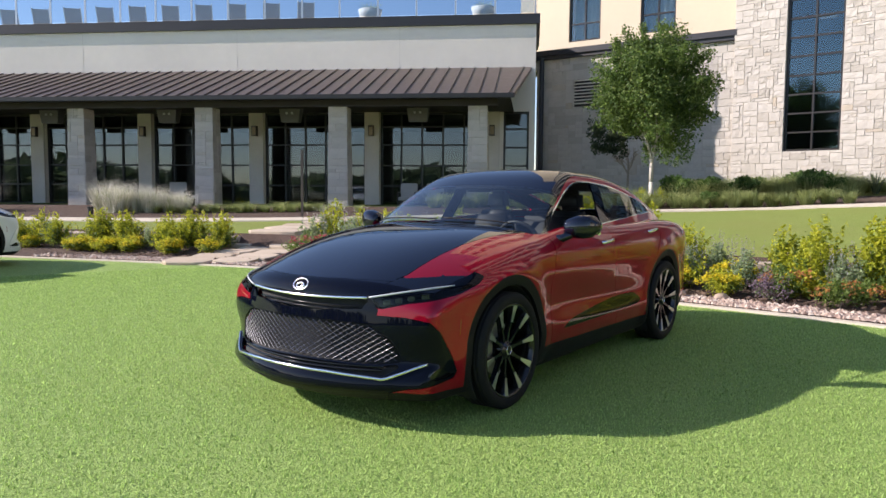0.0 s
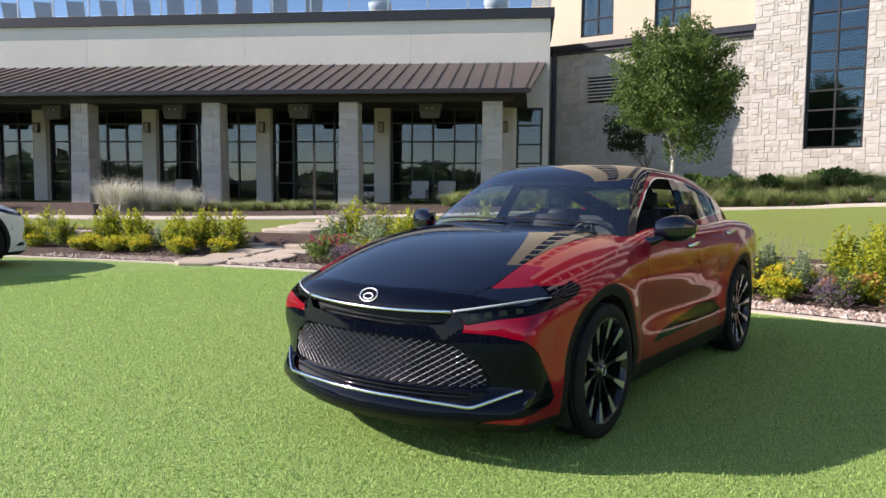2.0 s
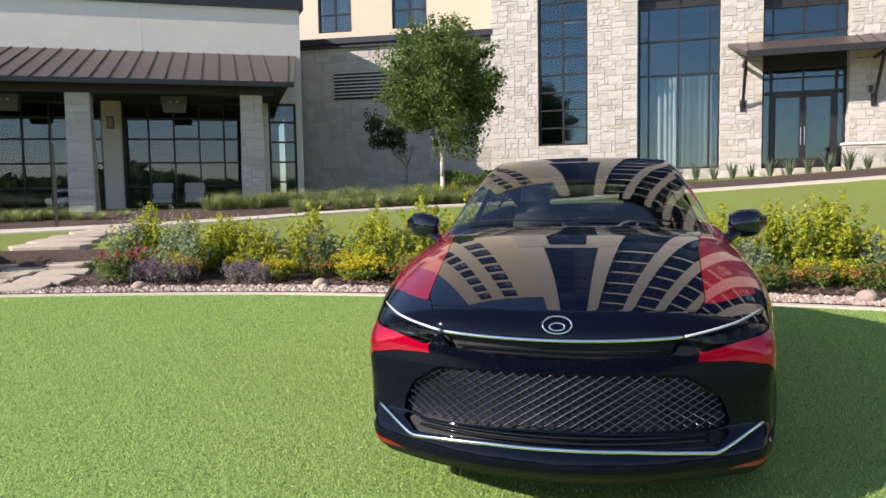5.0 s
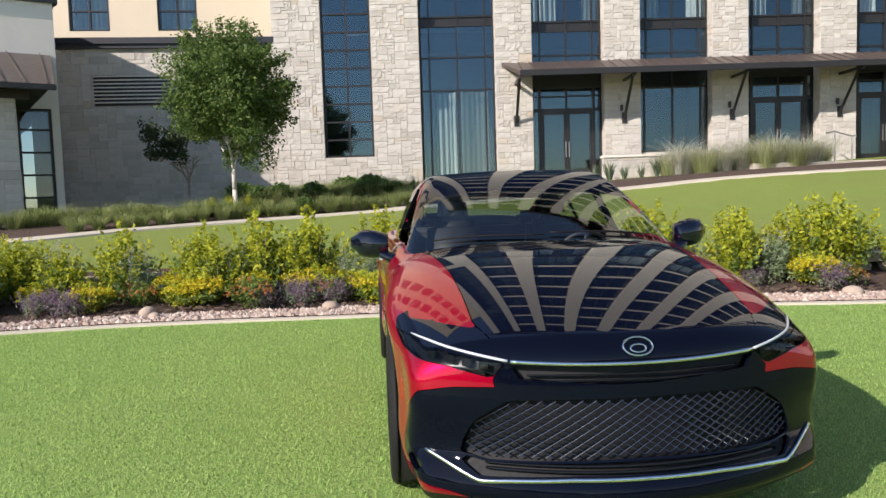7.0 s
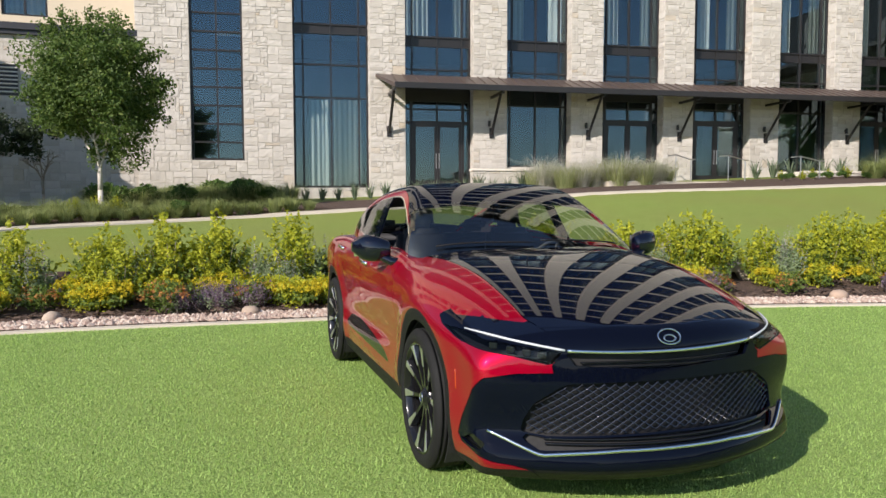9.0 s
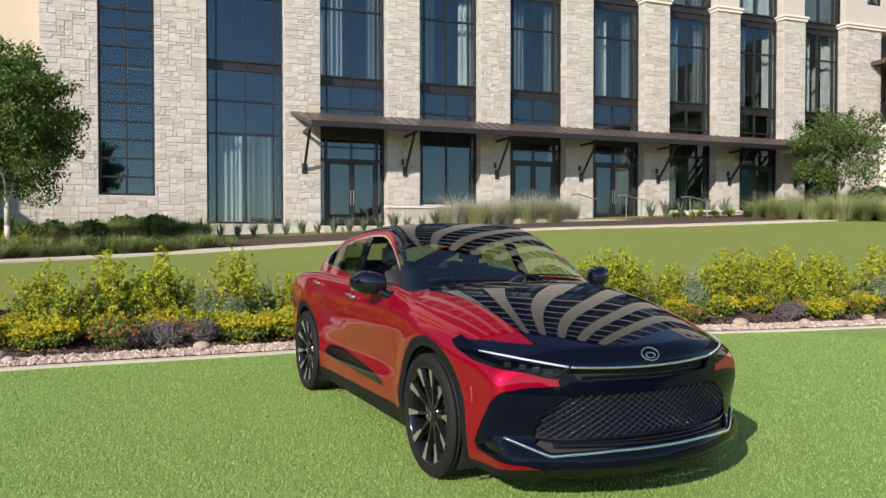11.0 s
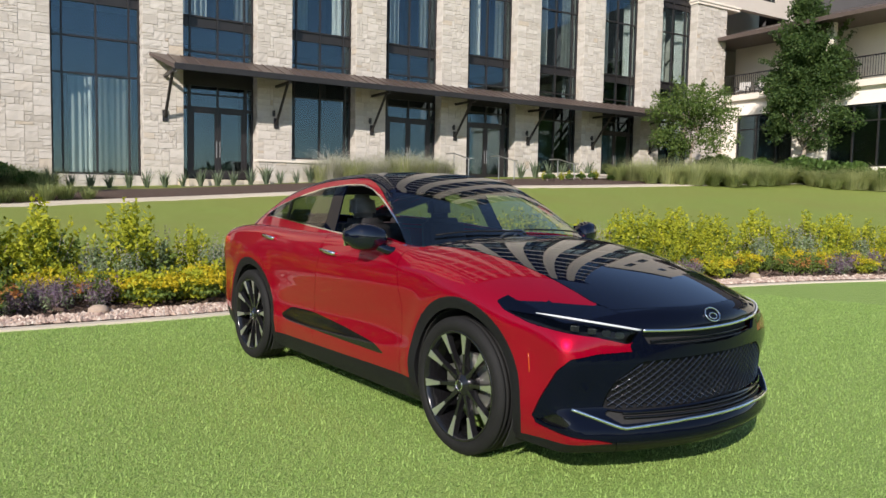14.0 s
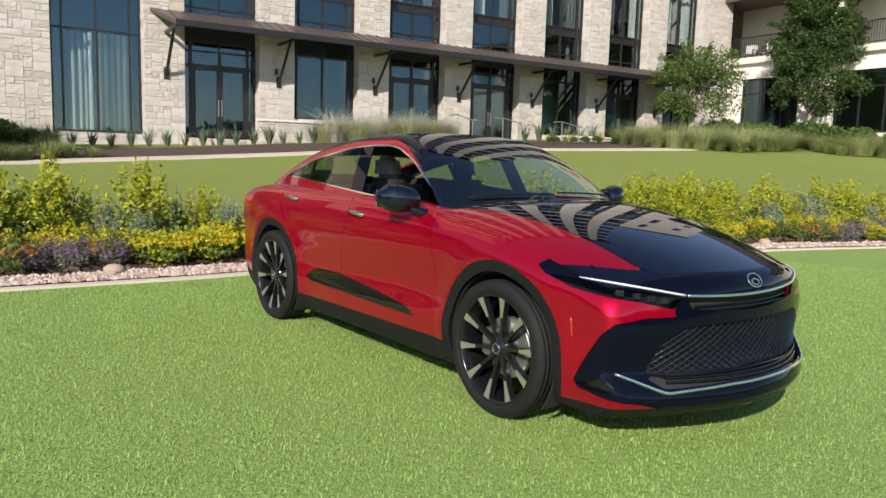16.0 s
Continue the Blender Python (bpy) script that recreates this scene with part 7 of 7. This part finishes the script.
def tree(x, y, trunk_h, trunk_r, crown_c, crown_r, n_leaves, leaf, label, seed, stake=False, clumps=60, lean=(0, 0), cone=0.0, trunk_mat=None):
    rs = np.random.default_rng(seed)
    t = thing("tree", pose(x, y, ground_at(x, y)), label, "tree")
    bm = bmesh.new()
    tips = []
    rod(bm, (0, 0, -0.1), (lean[0] * 0.5, lean[1] * 0.5, trunk_h * 0.5), trunk_r * 1.15, trunk_r, 10)
    rod(bm, (lean[0] * 0.5, lean[1] * 0.5, trunk_h * 0.5), (lean[0], lean[1], trunk_h), trunk_r, trunk_r * 0.9, 10)
    for k in range(5):
        a = k * 1.257 + rs.uniform(-0.3, 0.3)
        limb(bm, (lean[0], lean[1], trunk_h - 0.08 * k * 0.5), (0.55 * math.cos(a), 0.55 * math.sin(a), 1.0), min(crown_r) * 0.55, trunk_r * 0.55, 2, rs, tips)
    part("trunk", bm, trunk_mat or BARK, t, "slim grey trunk and limbs", smooth=True)
    c = np.array(crown_c)
    R = np.array(crown_r)
    pts, outs = [], []
    for j in range(clumps):
        d = rs.normal(size=3)
        d /= np.linalg.norm(d)
        q = c + d * R * (rs.uniform(0.1, 0.6) if j % 3 == 0 else rs.uniform(0.6, 0.9)) * (1 + 0.18 * math.sin(5 * d[0] + 3 * d[2] + seed))
        q[:2] = c[:2] + (q[:2] - c[:2]) * (1 - cone * (q[2] - c[2]) / R[2])
        size = rs.uniform(0.26, 0.44) * min(R)
        m = n_leaves // clumps
        e = rs.normal(size=(m, 3))
        e /= np.linalg.norm(e, axis=1)[:, None]
        pts.append(q + e * size * rs.uniform(0.15, 1, (m, 1)) ** 0.5 * np.array((1, 1, 0.8)))
        outs.append(e)
    for _ in range(clumps // 2):                  # loose sprays at the rim
        d = rs.normal(size=3)
        d[2] = d[2] * 0.8 + 0.25
        d /= np.linalg.norm(d)
        m = n_leaves // clumps // 3
        k = rs.uniform(0.75, 1.13, (m, 1))
        pts.append(c + d * R * k + rs.normal(0, 0.07, (m, 3)))
        outs.append(np.tile(d, (m, 1)))
    V, F = scatter_leaves(np.concatenate(pts), rs, leaf[0], leaf[1], 0.25, np.concatenate(outs) * 0.4)
    child("crown", np_mesh("crown", V, F, leaf[2]), t)
    return t


tree(5.75, 22.25, 1.45, 0.065, (0, 0, 3.35), (1.72, 1.72, 1.85), 36000, (0.1, 0.06, TREE_LEAF), "young green street tree with pale slim trunk", 3, clumps=90, trunk_mat=plain("pale_bark", (0.5, 0.46, 0.4), 0.85, vary=0.2, scale=9, bump=0.5, bscale=30))
tree(5.85, 25.75, 1.0, 0.04, (-0.55, 0, 2.2), (1.0, 0.8, 0.75), 2200, (0.11, 0.07, DARK_LEAF), "small dark-leaved redbud tree in shade", 8, clumps=26)
tree(36.5, -0.8, 1.7, 0.11, (0, 0, 5.2), (2.0, 2.0, 3.9), 42000, (0.15, 0.09, WING_LEAF), "tall conical dark green tree before the balcony wing", 12, clumps=130, cone=0.5)
tree(31.9, 4.6, 1.6, 0.06, (0, 0, 3.0), (2.0, 2.0, 1.8), 9000, (0.13, 0.075, TREE_LEAF), "small spreading tree by the canopy end", 17, clumps=50)


def row(kind, P, o, i0, i1, step, jit=0.25, scale=(0.85, 1.15), squash=1.0):
    i = i0
    while i < i1:
        k = int(i)
        t = i - k
        p = P[k, :2] * (1 - t) + P[k + 1, :2] * t
        d = P[k + 1, :2] - P[k, :2]
        ln = np.linalg.norm(d)
        d = d / ln
        s = o + plant_rnd.uniform(-jit, jit)
        plant(kind, p[0] - d[1] * s, p[1] + d[0] * s, plant_rnd.uniform(*scale), squash)
        i += step / ln * plant_rnd.uniform(0.75, 1.25)


def hotel_xy(x, d):
    q = MH @ Vector((x, -d, 0))
    return q.x, q.y


def pavilion_xy(x, d):
    q = MB @ Vector((x, -d, 0))
    return q.x, q.y


# by the recess and the tower
for k in range(34):
    x = 2.6 + 0.27 * k + plant_rnd.uniform(-0.2, 0.2)
    y = 23.3 - 0.06 * k * k * 0.12 - 0.07 * k + plant_rnd.uniform(-0.5, 0.9)
    if nearest(WALK, np.array([x]), np.array([y]))[0][0] > 1.25:
        plant("leafy" if k % 3 == 1 and k > 12 else "grass", x, y, plant_rnd.uniform(0.45, 1.0))
for k in range(20):
    x, y = hotel_xy(-2.2 + 0.3 * k, plant_rnd.uniform(0.8, 2.8) if k < 12 else plant_rnd.uniform(0.7, 1.2))
    plant("leafy" if k < 9 and k % 2 else "grass", x, y, plant_rnd.uniform(0.6, 0.95))
for k in range(70):
    x, y = hotel_xy(-2.8 + 0.085 * k, plant_rnd.uniform(0.8, 5.0))
    if nearest(WALK, np.array([x]), np.array([y]))[0][0] > 1.3:
        plant("leafy" if k % 7 == 1 else "grass", x, y, plant_rnd.uniform(0.85, 1.25))
for k in range(3):
    plant("gold", 4.9 + 0.5 * k, 21.9 - 0.1 * k, 0.55)
row("grass", WALK, 1.35, 16.5, 29.5, 0.42, 0.2, (0.55, 0.85))
# yuccas along the front, feather grass by the low wall, long grasses at the far end
for k in range(16):
    x, y = hotel_xy(3.4 + 0.56 * k, 2.1 + plant_rnd.uniform(-0.15, 0.15))
    plant("yucca", x, y, plant_rnd.uniform(0.95, 1.35))
for k in range(16):
    x, y = hotel_xy(12.2 + 0.34 * k, 2.3 + plant_rnd.uniform(-0.5, 0.5))
    plant("straw" if k % 3 == 0 else "pale", x, y, plant_rnd.uniform(0.85, 1.25))
for k in range(12):
    x, y = hotel_xy(21.6 + 0.36 * k, 3.2 + plant_rnd.uniform(-0.4, 0.4))
    plant("gold" if k % 2 else "leafy", x, y, plant_rnd.uniform(0.35, 0.5))
for k in range(6):
    x, y = hotel_xy(22.2 + 0.8 * k, 1.0)
    plant("yucca", x, y, 1.5)
for k in range(95):
    x, y = hotel_xy(25.8 + 0.16 * k + plant_rnd.uniform(-0.3, 0.3), plant_rnd.uniform(2.8, 6.5) + 0.1 * k * 0.4)
    plant("straw" if plant_rnd.random() < 0.4 else "grass", x, y, plant_rnd.uniform(0.8, 1.4))
for k in range(16):
    x, y = hotel_xy(34.2 + 0.25 * k, 2.0 + 0.5 * k + plant_rnd.uniform(-0.8, 0.8))
    plant("leafy", x, y, plant_rnd.uniform(1.3, 2.0))
# in front of the colonnade
for x, s in ((-12.6, 1.1), (-12.0, 1.25), (-11.4, 1.2), (-10.9, 1.1), (-10.3, 1.0), (-17.5, 1.2), (-18.1, 1.25), (-16.9, 1.1), (-18.8, 1.2), (-19.4, 1.0), (-9.9, 0.8)):
    px, py = pavilion_xy(x + 1.5, 3.0 + plant_rnd.uniform(-0.3, 0.3))
    plant("pale", px, py, s * plant_rnd.uniform(0.65, 1.0))
for k in range(26):
    px, py = pavilion_xy(-9.2 + 0.26 * k, 2.9 + plant_rnd.uniform(-0.4, 0.4))
    if -4.2 < -9.4 + 0.26 * k < -2.9 and k % 2:
        continue
    plant("grass", px, py, plant_rnd.uniform(0.4, 0.6))
for k in range(9):
    px, py = pavilion_xy(-0.9 + 0.4 * k, 0.9 + plant_rnd.uniform(-0.4, 0.5))
    plant("grass", px, py, plant_rnd.uniform(0.65, 0.95))

for kinds in species.values():
    for p in kinds:
        del p["used"]
for ob in [o for o in scene.objects if o.parent is None and "used" in o.keys()]:
    del ob["used"]

# ---- turf blades: the stretch of turf round the car ----
rs = np.random.default_rng(77)
n = 640000
a = rs.uniform(0, 2 * np.pi, n)
r = 8.5 * np.sqrt(rs.uniform(0, 1, n))
X, Y = -1.2 + r * np.cos(a), 5.2 + r * np.sin(a)
sK2, _ = nearest(KERB, X, Y)
keep = sK2 < -0.02
X, Y = X[keep], Y[keep]
n = len(X)
h = rs.uniform(0.01, 0.023, n)
b = rs.uniform(0, 2 * np.pi, n)
lean = rs.uniform(0.2, 1.1, n) * h
wd = rs.uniform(0.0022, 0.0042, n)
c_, s_ = np.cos(b), np.sin(b)
root = np.stack([X, Y, np.zeros(n)], 1)
sd = np.stack([-s_ * wd, c_ * wd, np.zeros(n)], 1)
tip = root + np.stack([c_ * lean, s_ * lean, h], 1)
V = np.stack([root - sd, root + sd, tip], 1).reshape(-1, 3)
me = bpy.data.meshes.new("turf_blades")
me.vertices.add(3 * n)
me.vertices.foreach_set("co", V.ravel())
me.loops.add(3 * n)
me.loops.foreach_set("vertex_index", np.arange(3 * n))
me.polygons.add(n)
me.polygons.foreach_set("loop_start", np.arange(n) * 3)
me.polygons.foreach_set("loop_total", np.full(n, 3))
me.update()
me.validate()
me.materials.append(leaf_material("turf_blade", (0.16, 0.285, 0.06), (0.43, 0.585, 0.19), None, 0.75))
tagged(new("turf_blades", me), "fine upright blades of the artificial turf", "turf", kind="stuff")

# ---- gravel, rocks, ledge, flagstones ----
PEBBLE = Mat("river_pebble")
PEBBLE.put(Base_Color=PEBBLE.mix(0.05, PEBBLE.ramp(PEBBLE.island(), (0.0, (0.2, 0.12, 0.09)), (0.3, (0.42, 0.31, 0.24)), (0.55, (0.3, 0.22, 0.17)), (0.8, (0.6, 0.51, 0.42)), (1.0, (0.18, 0.11, 0.09))), PEBBLE.noise(60.0, 3)), Roughness=0.85)
PEBBLE = PEBBLE.m
FLAG = limestone("flagstone", (0.42, 0.34, 0.25), (0.52, 0.43, 0.33), (0.48, 0.36, 0.25))
ROCK = limestone("rounded_rock", (0.33, 0.25, 0.19), (0.45, 0.36, 0.28), (0.4, 0.24, 0.16))


def pebble_verts(rs, sub=0):
    V = np.array([(1, 0, 0), (-1, 0, 0), (0, 1, 0), (0, -1, 0), (0, 0, 1), (0, 0, -1)], float)
    F = [(0, 2, 4), (2, 1, 4), (1, 3, 4), (3, 0, 4), (2, 0, 5), (1, 2, 5), (3, 1, 5), (0, 3, 5)]
    return V * rs.uniform(0.75, 1.2, (6, 3)), F


rs = np.random.default_rng(14)
gv, gf = [], []
for _ in range(8500):
    i = rs.uniform(12, len(KERB) - 10)
    s = 0.16 + 0.46 * rs.uniform(0, 1) ** 1.25
    x, y = at_kerb(i, s)
    V, F = pebble_verts(rs)
    z = rs.uniform(0, 6.28)
    R2 = np.array([[math.cos(z), -math.sin(z), 0], [math.sin(z), math.cos(z), 0], [0, 0, 1]])
    V = (V * np.array((1.3, 1, 0.7)) * rs.uniform(0.02, 0.05)) @ R2.T + np.array((x, y, 0.03 + 0.02 * s))
    b0 = len(gv)
    gv += V.tolist()
    gf += [tuple(b0 + q for q in f) for f in F]
tagged(new("gravel", raw_mesh("gravel", gv, gf, PEBBLE, False)), "loose pinkish tan gravel strip along the kerb", "gravel", kind="stuff")
gv, gf = [], []
for _ in range(5200):
    i = rs.uniform(12, len(KERB) - 10)
    x, y = at_kerb(i, rs.uniform(0.6, 2.2))
    z = rs.uniform(0, 6.28)
    l, w_ = rs.uniform(0.02, 0.06), rs.uniform(0.008, 0.02)
    t = rs.uniform(-0.4, 0.4, 2)
    c_, s_ = math.cos(z), math.sin(z)
    zz = 0.06 + 0.04 * rs.uniform()
    b0 = len(gv)
    for a, b in ((-l, -w_), (l, -w_), (l, w_), (-l, w_)):
        gv.append((x + a * c_ - b * s_, y + a * s_ + b * c_, zz + a * t[0] + b * t[1]))
    gf.append((b0, b0 + 1, b0 + 2, b0 + 3))
tagged(new("bark_chips", raw_mesh("bark_chips", gv, gf, plain("bark_chip", (0.13, 0.085, 0.06), 0.9, vary=0.4, scale=20), False)), "scattered bark chips on the bed", "mulch", kind="stuff")


def rough_slab(w_, d_, h_, rs, material, bev=0.02):
    """An irregular flat stone."""
    bm = bmesh.new()
    n = 9
    ring0, ring1 = [], []
    for k in range(n):
        a = 2 * math.pi * k / n
        ca, sa = math.cos(a), math.sin(a)
        x = math.copysign(abs(ca) ** 0.5, ca) * w_ / 2 * rs.uniform(0.86, 1.08)
        y = math.copysign(abs(sa) ** 0.5, sa) * d_ / 2 * rs.uniform(0.86, 1.08)
        ring0.append(bm.verts.new((x * rs.uniform(0.95, 1.03), y * rs.uniform(0.95, 1.03), 0)))
        ring1.append(bm.verts.new((x, y, h_ * rs.uniform(0.92, 1.08))))
    bm.faces.new(ring0[::-1])
    bm.faces.new(ring1)
    for k in range(n):
        bm.faces.new((ring0[k], ring0[(k + 1) % n], ring1[(k + 1) % n], ring1[k]))
    bmesh.ops.bevel(bm, geom=[e for e in bm.edges if all(v.co.z > h_ * 0.5 for v in e.verts)], offset=min(bev, h_ * 0.3), segments=1, affect='EDGES')
    return bm


slabs = [mesh_of("slab", rough_slab(0.7, 0.42, 0.13, rs, FLAG), FLAG) for _ in range(7)]
ledge = thing("wall_ledge", pose(0, 0, 0), "low dry stacked limestone ledge behind the shrubs", "ledge", kind="structure")
L = start_run + 6
while L < end_run:
    for lev in (0, 1):
        i = kerb_index(L + lev * 0.3)
        x, y = at_kerb(i, BED + 0.02 + rs.uniform(-0.05, 0.06) + 0.06 * lev)
        if path_gap(x, BED):
            continue
        x2, y2 = at_kerb(min(i + 0.05, len(KERB) - 1.01), BED)
        x1, y1 = at_kerb(i, BED)
        ob = new("slab", slabs[int(rs.integers(7))])
        ob.parent = ledge
        ob.matrix_basis = pose(x, y, 0.11 + 0.14 * lev, rs.uniform(-3, 3), rs.uniform(-3, 3), math.degrees(math.atan2(y2 - y1, x2 - x1)) + rs.uniform(-9, 9))
    L += 0.66
for k, (i, s, r) in enumerate(((26.5, 0.5, 0.09), (33, 0.62, 0.1), (33.6, 0.4, 0.07), (40, 0.55, 0.09), (47, 0.5, 0.1), (49, 0.6, 0.08), (56, 0.5, 0.11), (63, 0.55, 0.1), (70, 0.5, 0.11), (74, 0.4, 0.09), (78, 0.55, 0.1))):
    x, y = at_kerb(i, s)
    bm = bmesh.new()
    bmesh.ops.create_icosphere(bm, subdivisions=2, radius=r)
    for v in bm.verts:
        v.co = Vector((v.co.x * 1.25, v.co.y, v.co.z * 0.8)) * (1 + 0.18 * noise.noise(v.co * 7 + Vector((k * 3.1, 0, 0))))
    solid("rock", bm, ROCK, "rounded reddish-tan boulder on the gravel", "rock", pose(x, y, r * 0.5 + 0.02, 0, 0, 40 * k), "bed rocks", smooth=True)

# flagstone path through the bed and up the lawn
path = thing("flagstone_path", pose(0, 0, 0), "irregular pale flagstone path crossing the bed", "path", kind="structure")
way = curve_points([(-4.55, 13.75), (-4.2, 14.6), (-3.9, 15.6), (-3.85, 16.6), (-3.6, 17.6), (-3.2, 18.6), (-2.9, 19.2)], 6)
rs = np.random.default_rng(4)
k = 0
for (x, y), width in zip(way[::4], [1.9, 1.8, 1.7, 1.5, 1.4, 1.3, 1.2, 1.2, 1.2, 1.2]):
    n = 2 if k < 4 else 1
    for j in range(n):
        wv_ = width / n
        ox = (j - (n - 1) / 2) * wv_ * 0.98
        px, py = x + ox + rs.uniform(-0.06, 0.06), y + rs.uniform(-0.08, 0.08)
        bm = rough_slab(wv_ * 0.95, 0.66, 0.09, rs, FLAG)
        ob = part("flagstone", bm, FLAG, path)
        ob.matrix_basis = pose(px, py, ground_at(px, py) - 0.02, rs.uniform(-1.5, 1.5) + 3, 0, rs.uniform(-14, 14) - 12)
    k += 1

# ---- woods on the far horizon, behind and beside the lawn ----
rs = np.random.default_rng(55)
n = 16000
az = rs.uniform(radians(120), radians(330), n)
rad = rs.uniform(75, 120, n)
hh = 4.2 + 1.4 * np.sin(az * 9) + 0.9 * np.sin(az * 23 + 1)
P = np.column_stack([rad * np.cos(az), rad * np.sin(az), hh * rs.uniform(0, 1, n) ** 0.8])
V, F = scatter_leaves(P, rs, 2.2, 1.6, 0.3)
tagged(new("far_woods", np_mesh("far_woods", V, F, HAZED_LEAF)), "distant dark green tree line on the horizon", "woods", kind="stuff")

# ---- small fixtures ----
px, py = -4.24, 20.32
bm = bmesh.new()
box(bm, -0.035, 0.035, -0.02, 0.02, 0, 1.85)
solid("sign_post", bm, BRONZE, "slim upright bronze marker post by the walk", "post", pose(px, py, ground_at(px, py)), bevel=0.006)
bm = bmesh.new()
rod(bm, (0, 0, 0), (0, 0, 0.3), 0.07, n=14)
rod(bm, (0, 0, 0.3), (0, 0, 0.36), 0.09, n=14)
solid("bollard_light", bm, DARK_STEEL, "short dark bollard light beside the walk", "bollard", pose(-10.4, 20.9, ground_at(-10.4, 20.9)))

# roof terrace: glass balustrade, loungers, bowls
bal = thing("glass_balustrade", MB @ Matrix.Translation((0, PY, 8.06)), "clear glass terrace balustrade with slim steel posts", "balustrade")
for k in range(22):
    x = 2.15 - 1.5 * k
    ob = part("pane", boxes((x - 1.46, x - 0.04, 0.0, 0.014, 0.05, 1.1)), CLEAR_GLASS, bal)
    ob.visible_shadow = False
    part("post", boxes((x - 0.03, x + 0.03, -0.02, 0.035, 0, 1.12)), STEEL, bal)
for k in range(3):
    ob = part("pane", boxes((2.2, 2.214, 0.1 + 1.5 * k, 1.5 + 1.5 * k, 0.05, 1.1)), CLEAR_GLASS, bal)
    ob.visible_shadow = False
part("handrail", boxes((-31, 2.25, -0.03, 0.04, 1.12, 1.16)), STEEL, bal)
MESH_CLOTH = plain("grey_sling_cloth", (0.35, 0.36, 0.38), 0.8, vary=0.1)
WHITE_BOWL = plain("white_planter", (0.78, 0.76, 0.72), 0.6, vary=0.05)


def lounger(m):
    t = thing("sun_lounger", m, "grey sling sun lounger on the roof terrace", "lounger", "terrace loungers")
    bm = boxes((-0.3, 0.3, 0, 0.05, 0.3, 0.34))
    box(bm, -0.3, -0.26, 0, 1.3, 0.28, 0.33)
    box(bm, 0.26, 0.3, 0, 1.3, 0.28, 0.33)
    part("frame", bm, STEEL, t)
    bm = bmesh.new()
    box(bm, -0.27, 0.27, 0.0, 1.3, 0.33, 0.345)
    part("sling", bm, MESH_CLOTH, t)
    bm = bmesh.new()
    box(bm, -0.31, 0.31, 0.0, 0.85, -0.015, 0.015, Matrix.Translation((0, 0, 0.34)) @ pose(0, 0, 0, 118))
    part("backrest", bm, MESH_CLOTH, t)
    bm = bmesh.new()
    for x in (-0.34, 0.31):
        box(bm, x, x + 0.03, -0.02, 0.9, -0.02, 0.02, Matrix.Translation((0, 0, 0.34)) @ pose(0, 0, 0, 118))
    part("backrest_frame", bm, WHITE_BOWL, t, "pale tubular frame")
    for x in (-0.28, 0.28):
        for y in (0.1, 1.2):
            bm = bmesh.new()
            rod(bm, (x, y, 0), (x, y, 0.3), 0.015, n=6)
            part("leg", bm, STEEL, t)
    return t


first = lounger(MB @ pose(-7.2, PY + 1.6, 7.9, 0, 0, 20))
for k in range(1, 13):
    copy_thing(first, MB @ pose(-7.2 - 1.45 * k, PY + 1.6, 7.9, 0, 0, 20))
for x in (-4.3, 0.15):
    b = thing("planter_bowl", MB @ pose(x, PY + 0.7, 7.9), "round white planter bowl with small plants", "planter", "terrace planters")
    bm = bmesh.new()
    rings = []
    for r, z in ((0.16, 0.0), (0.3, 0.16), (0.42, 0.38), (0.47, 0.6), (0.43, 0.6), (0.36, 0.4), (0.05, 0.36)):
        rings.append([bm.verts.new((r * math.cos(2 * math.pi * q / 28), r * math.sin(2 * math.pi * q / 28), z)) for q in range(28)])
    for A, B in zip(rings, rings[1:]):
        for q in range(28):
            bm.faces.new((A[q], A[(q + 1) % 28], B[(q + 1) % 28], B[q]))
    bm.faces.new(rings[0][::-1])
    part("bowl", bm, WHITE_BOWL, b, smooth=True)
    V, F = blades(np.random.default_rng(int(x * 10) + 90), 160, 0.3, 0.5, 0.02, 0.7, 0.5, 0.36)
    child("plant", np_mesh("plant", V, F, GRASS_LEAF), b)


def armchair(m, mat, label):
    t = thing("armchair", m, label, "chair", "outdoor chairs")
    part("seat", boxes((-0.32, 0.32, -0.32, 0.32, 0.32, 0.45)), mat, t, bevel=0.03)
    bm = bmesh.new()
    box(bm, -0.32, 0.32, -0.05, 0.05, 0, 0.55, Matrix.Translation((0, 0.3, 0.42)) @ pose(0, 0, 0, -10))
    part("backrest", bm, mat, t, bevel=0.03)
    for x in (-0.34, 0.3):
        part("armrest", boxes((x, x + 0.04, -0.3, 0.3, 0.6, 0.64)), DARK_STEEL, t)
        for y in (-0.3, 0.26):
            part("leg", boxes((x, x + 0.04, y, y + 0.04, 0, 0.6)), DARK_STEEL, t)
    return t


SEAT_GREY = plain("pale_cushion", (0.45, 0.44, 0.42), 0.9, vary=0.08)
a1 = armchair(MB @ pose(-2.5, 3.0, 0.74, 0, 0, 0), SEAT_GREY, "pale cushioned armchair under the colonnade")
for x, y, r in ((-1.5, 3.0, 0), (-11.6, 3.0, 20), (-10.6, 3.1, -15)):
    copy_thing(a1, MB @ pose(x, y, 0.74, 0, 0, r))
for x in (1.6, 2.9):
    copy_thing(a1, MW @ pose(x, 1.2, 7.32, 0, 0, 15))

# ---- single stones, last ----
lay_stones()
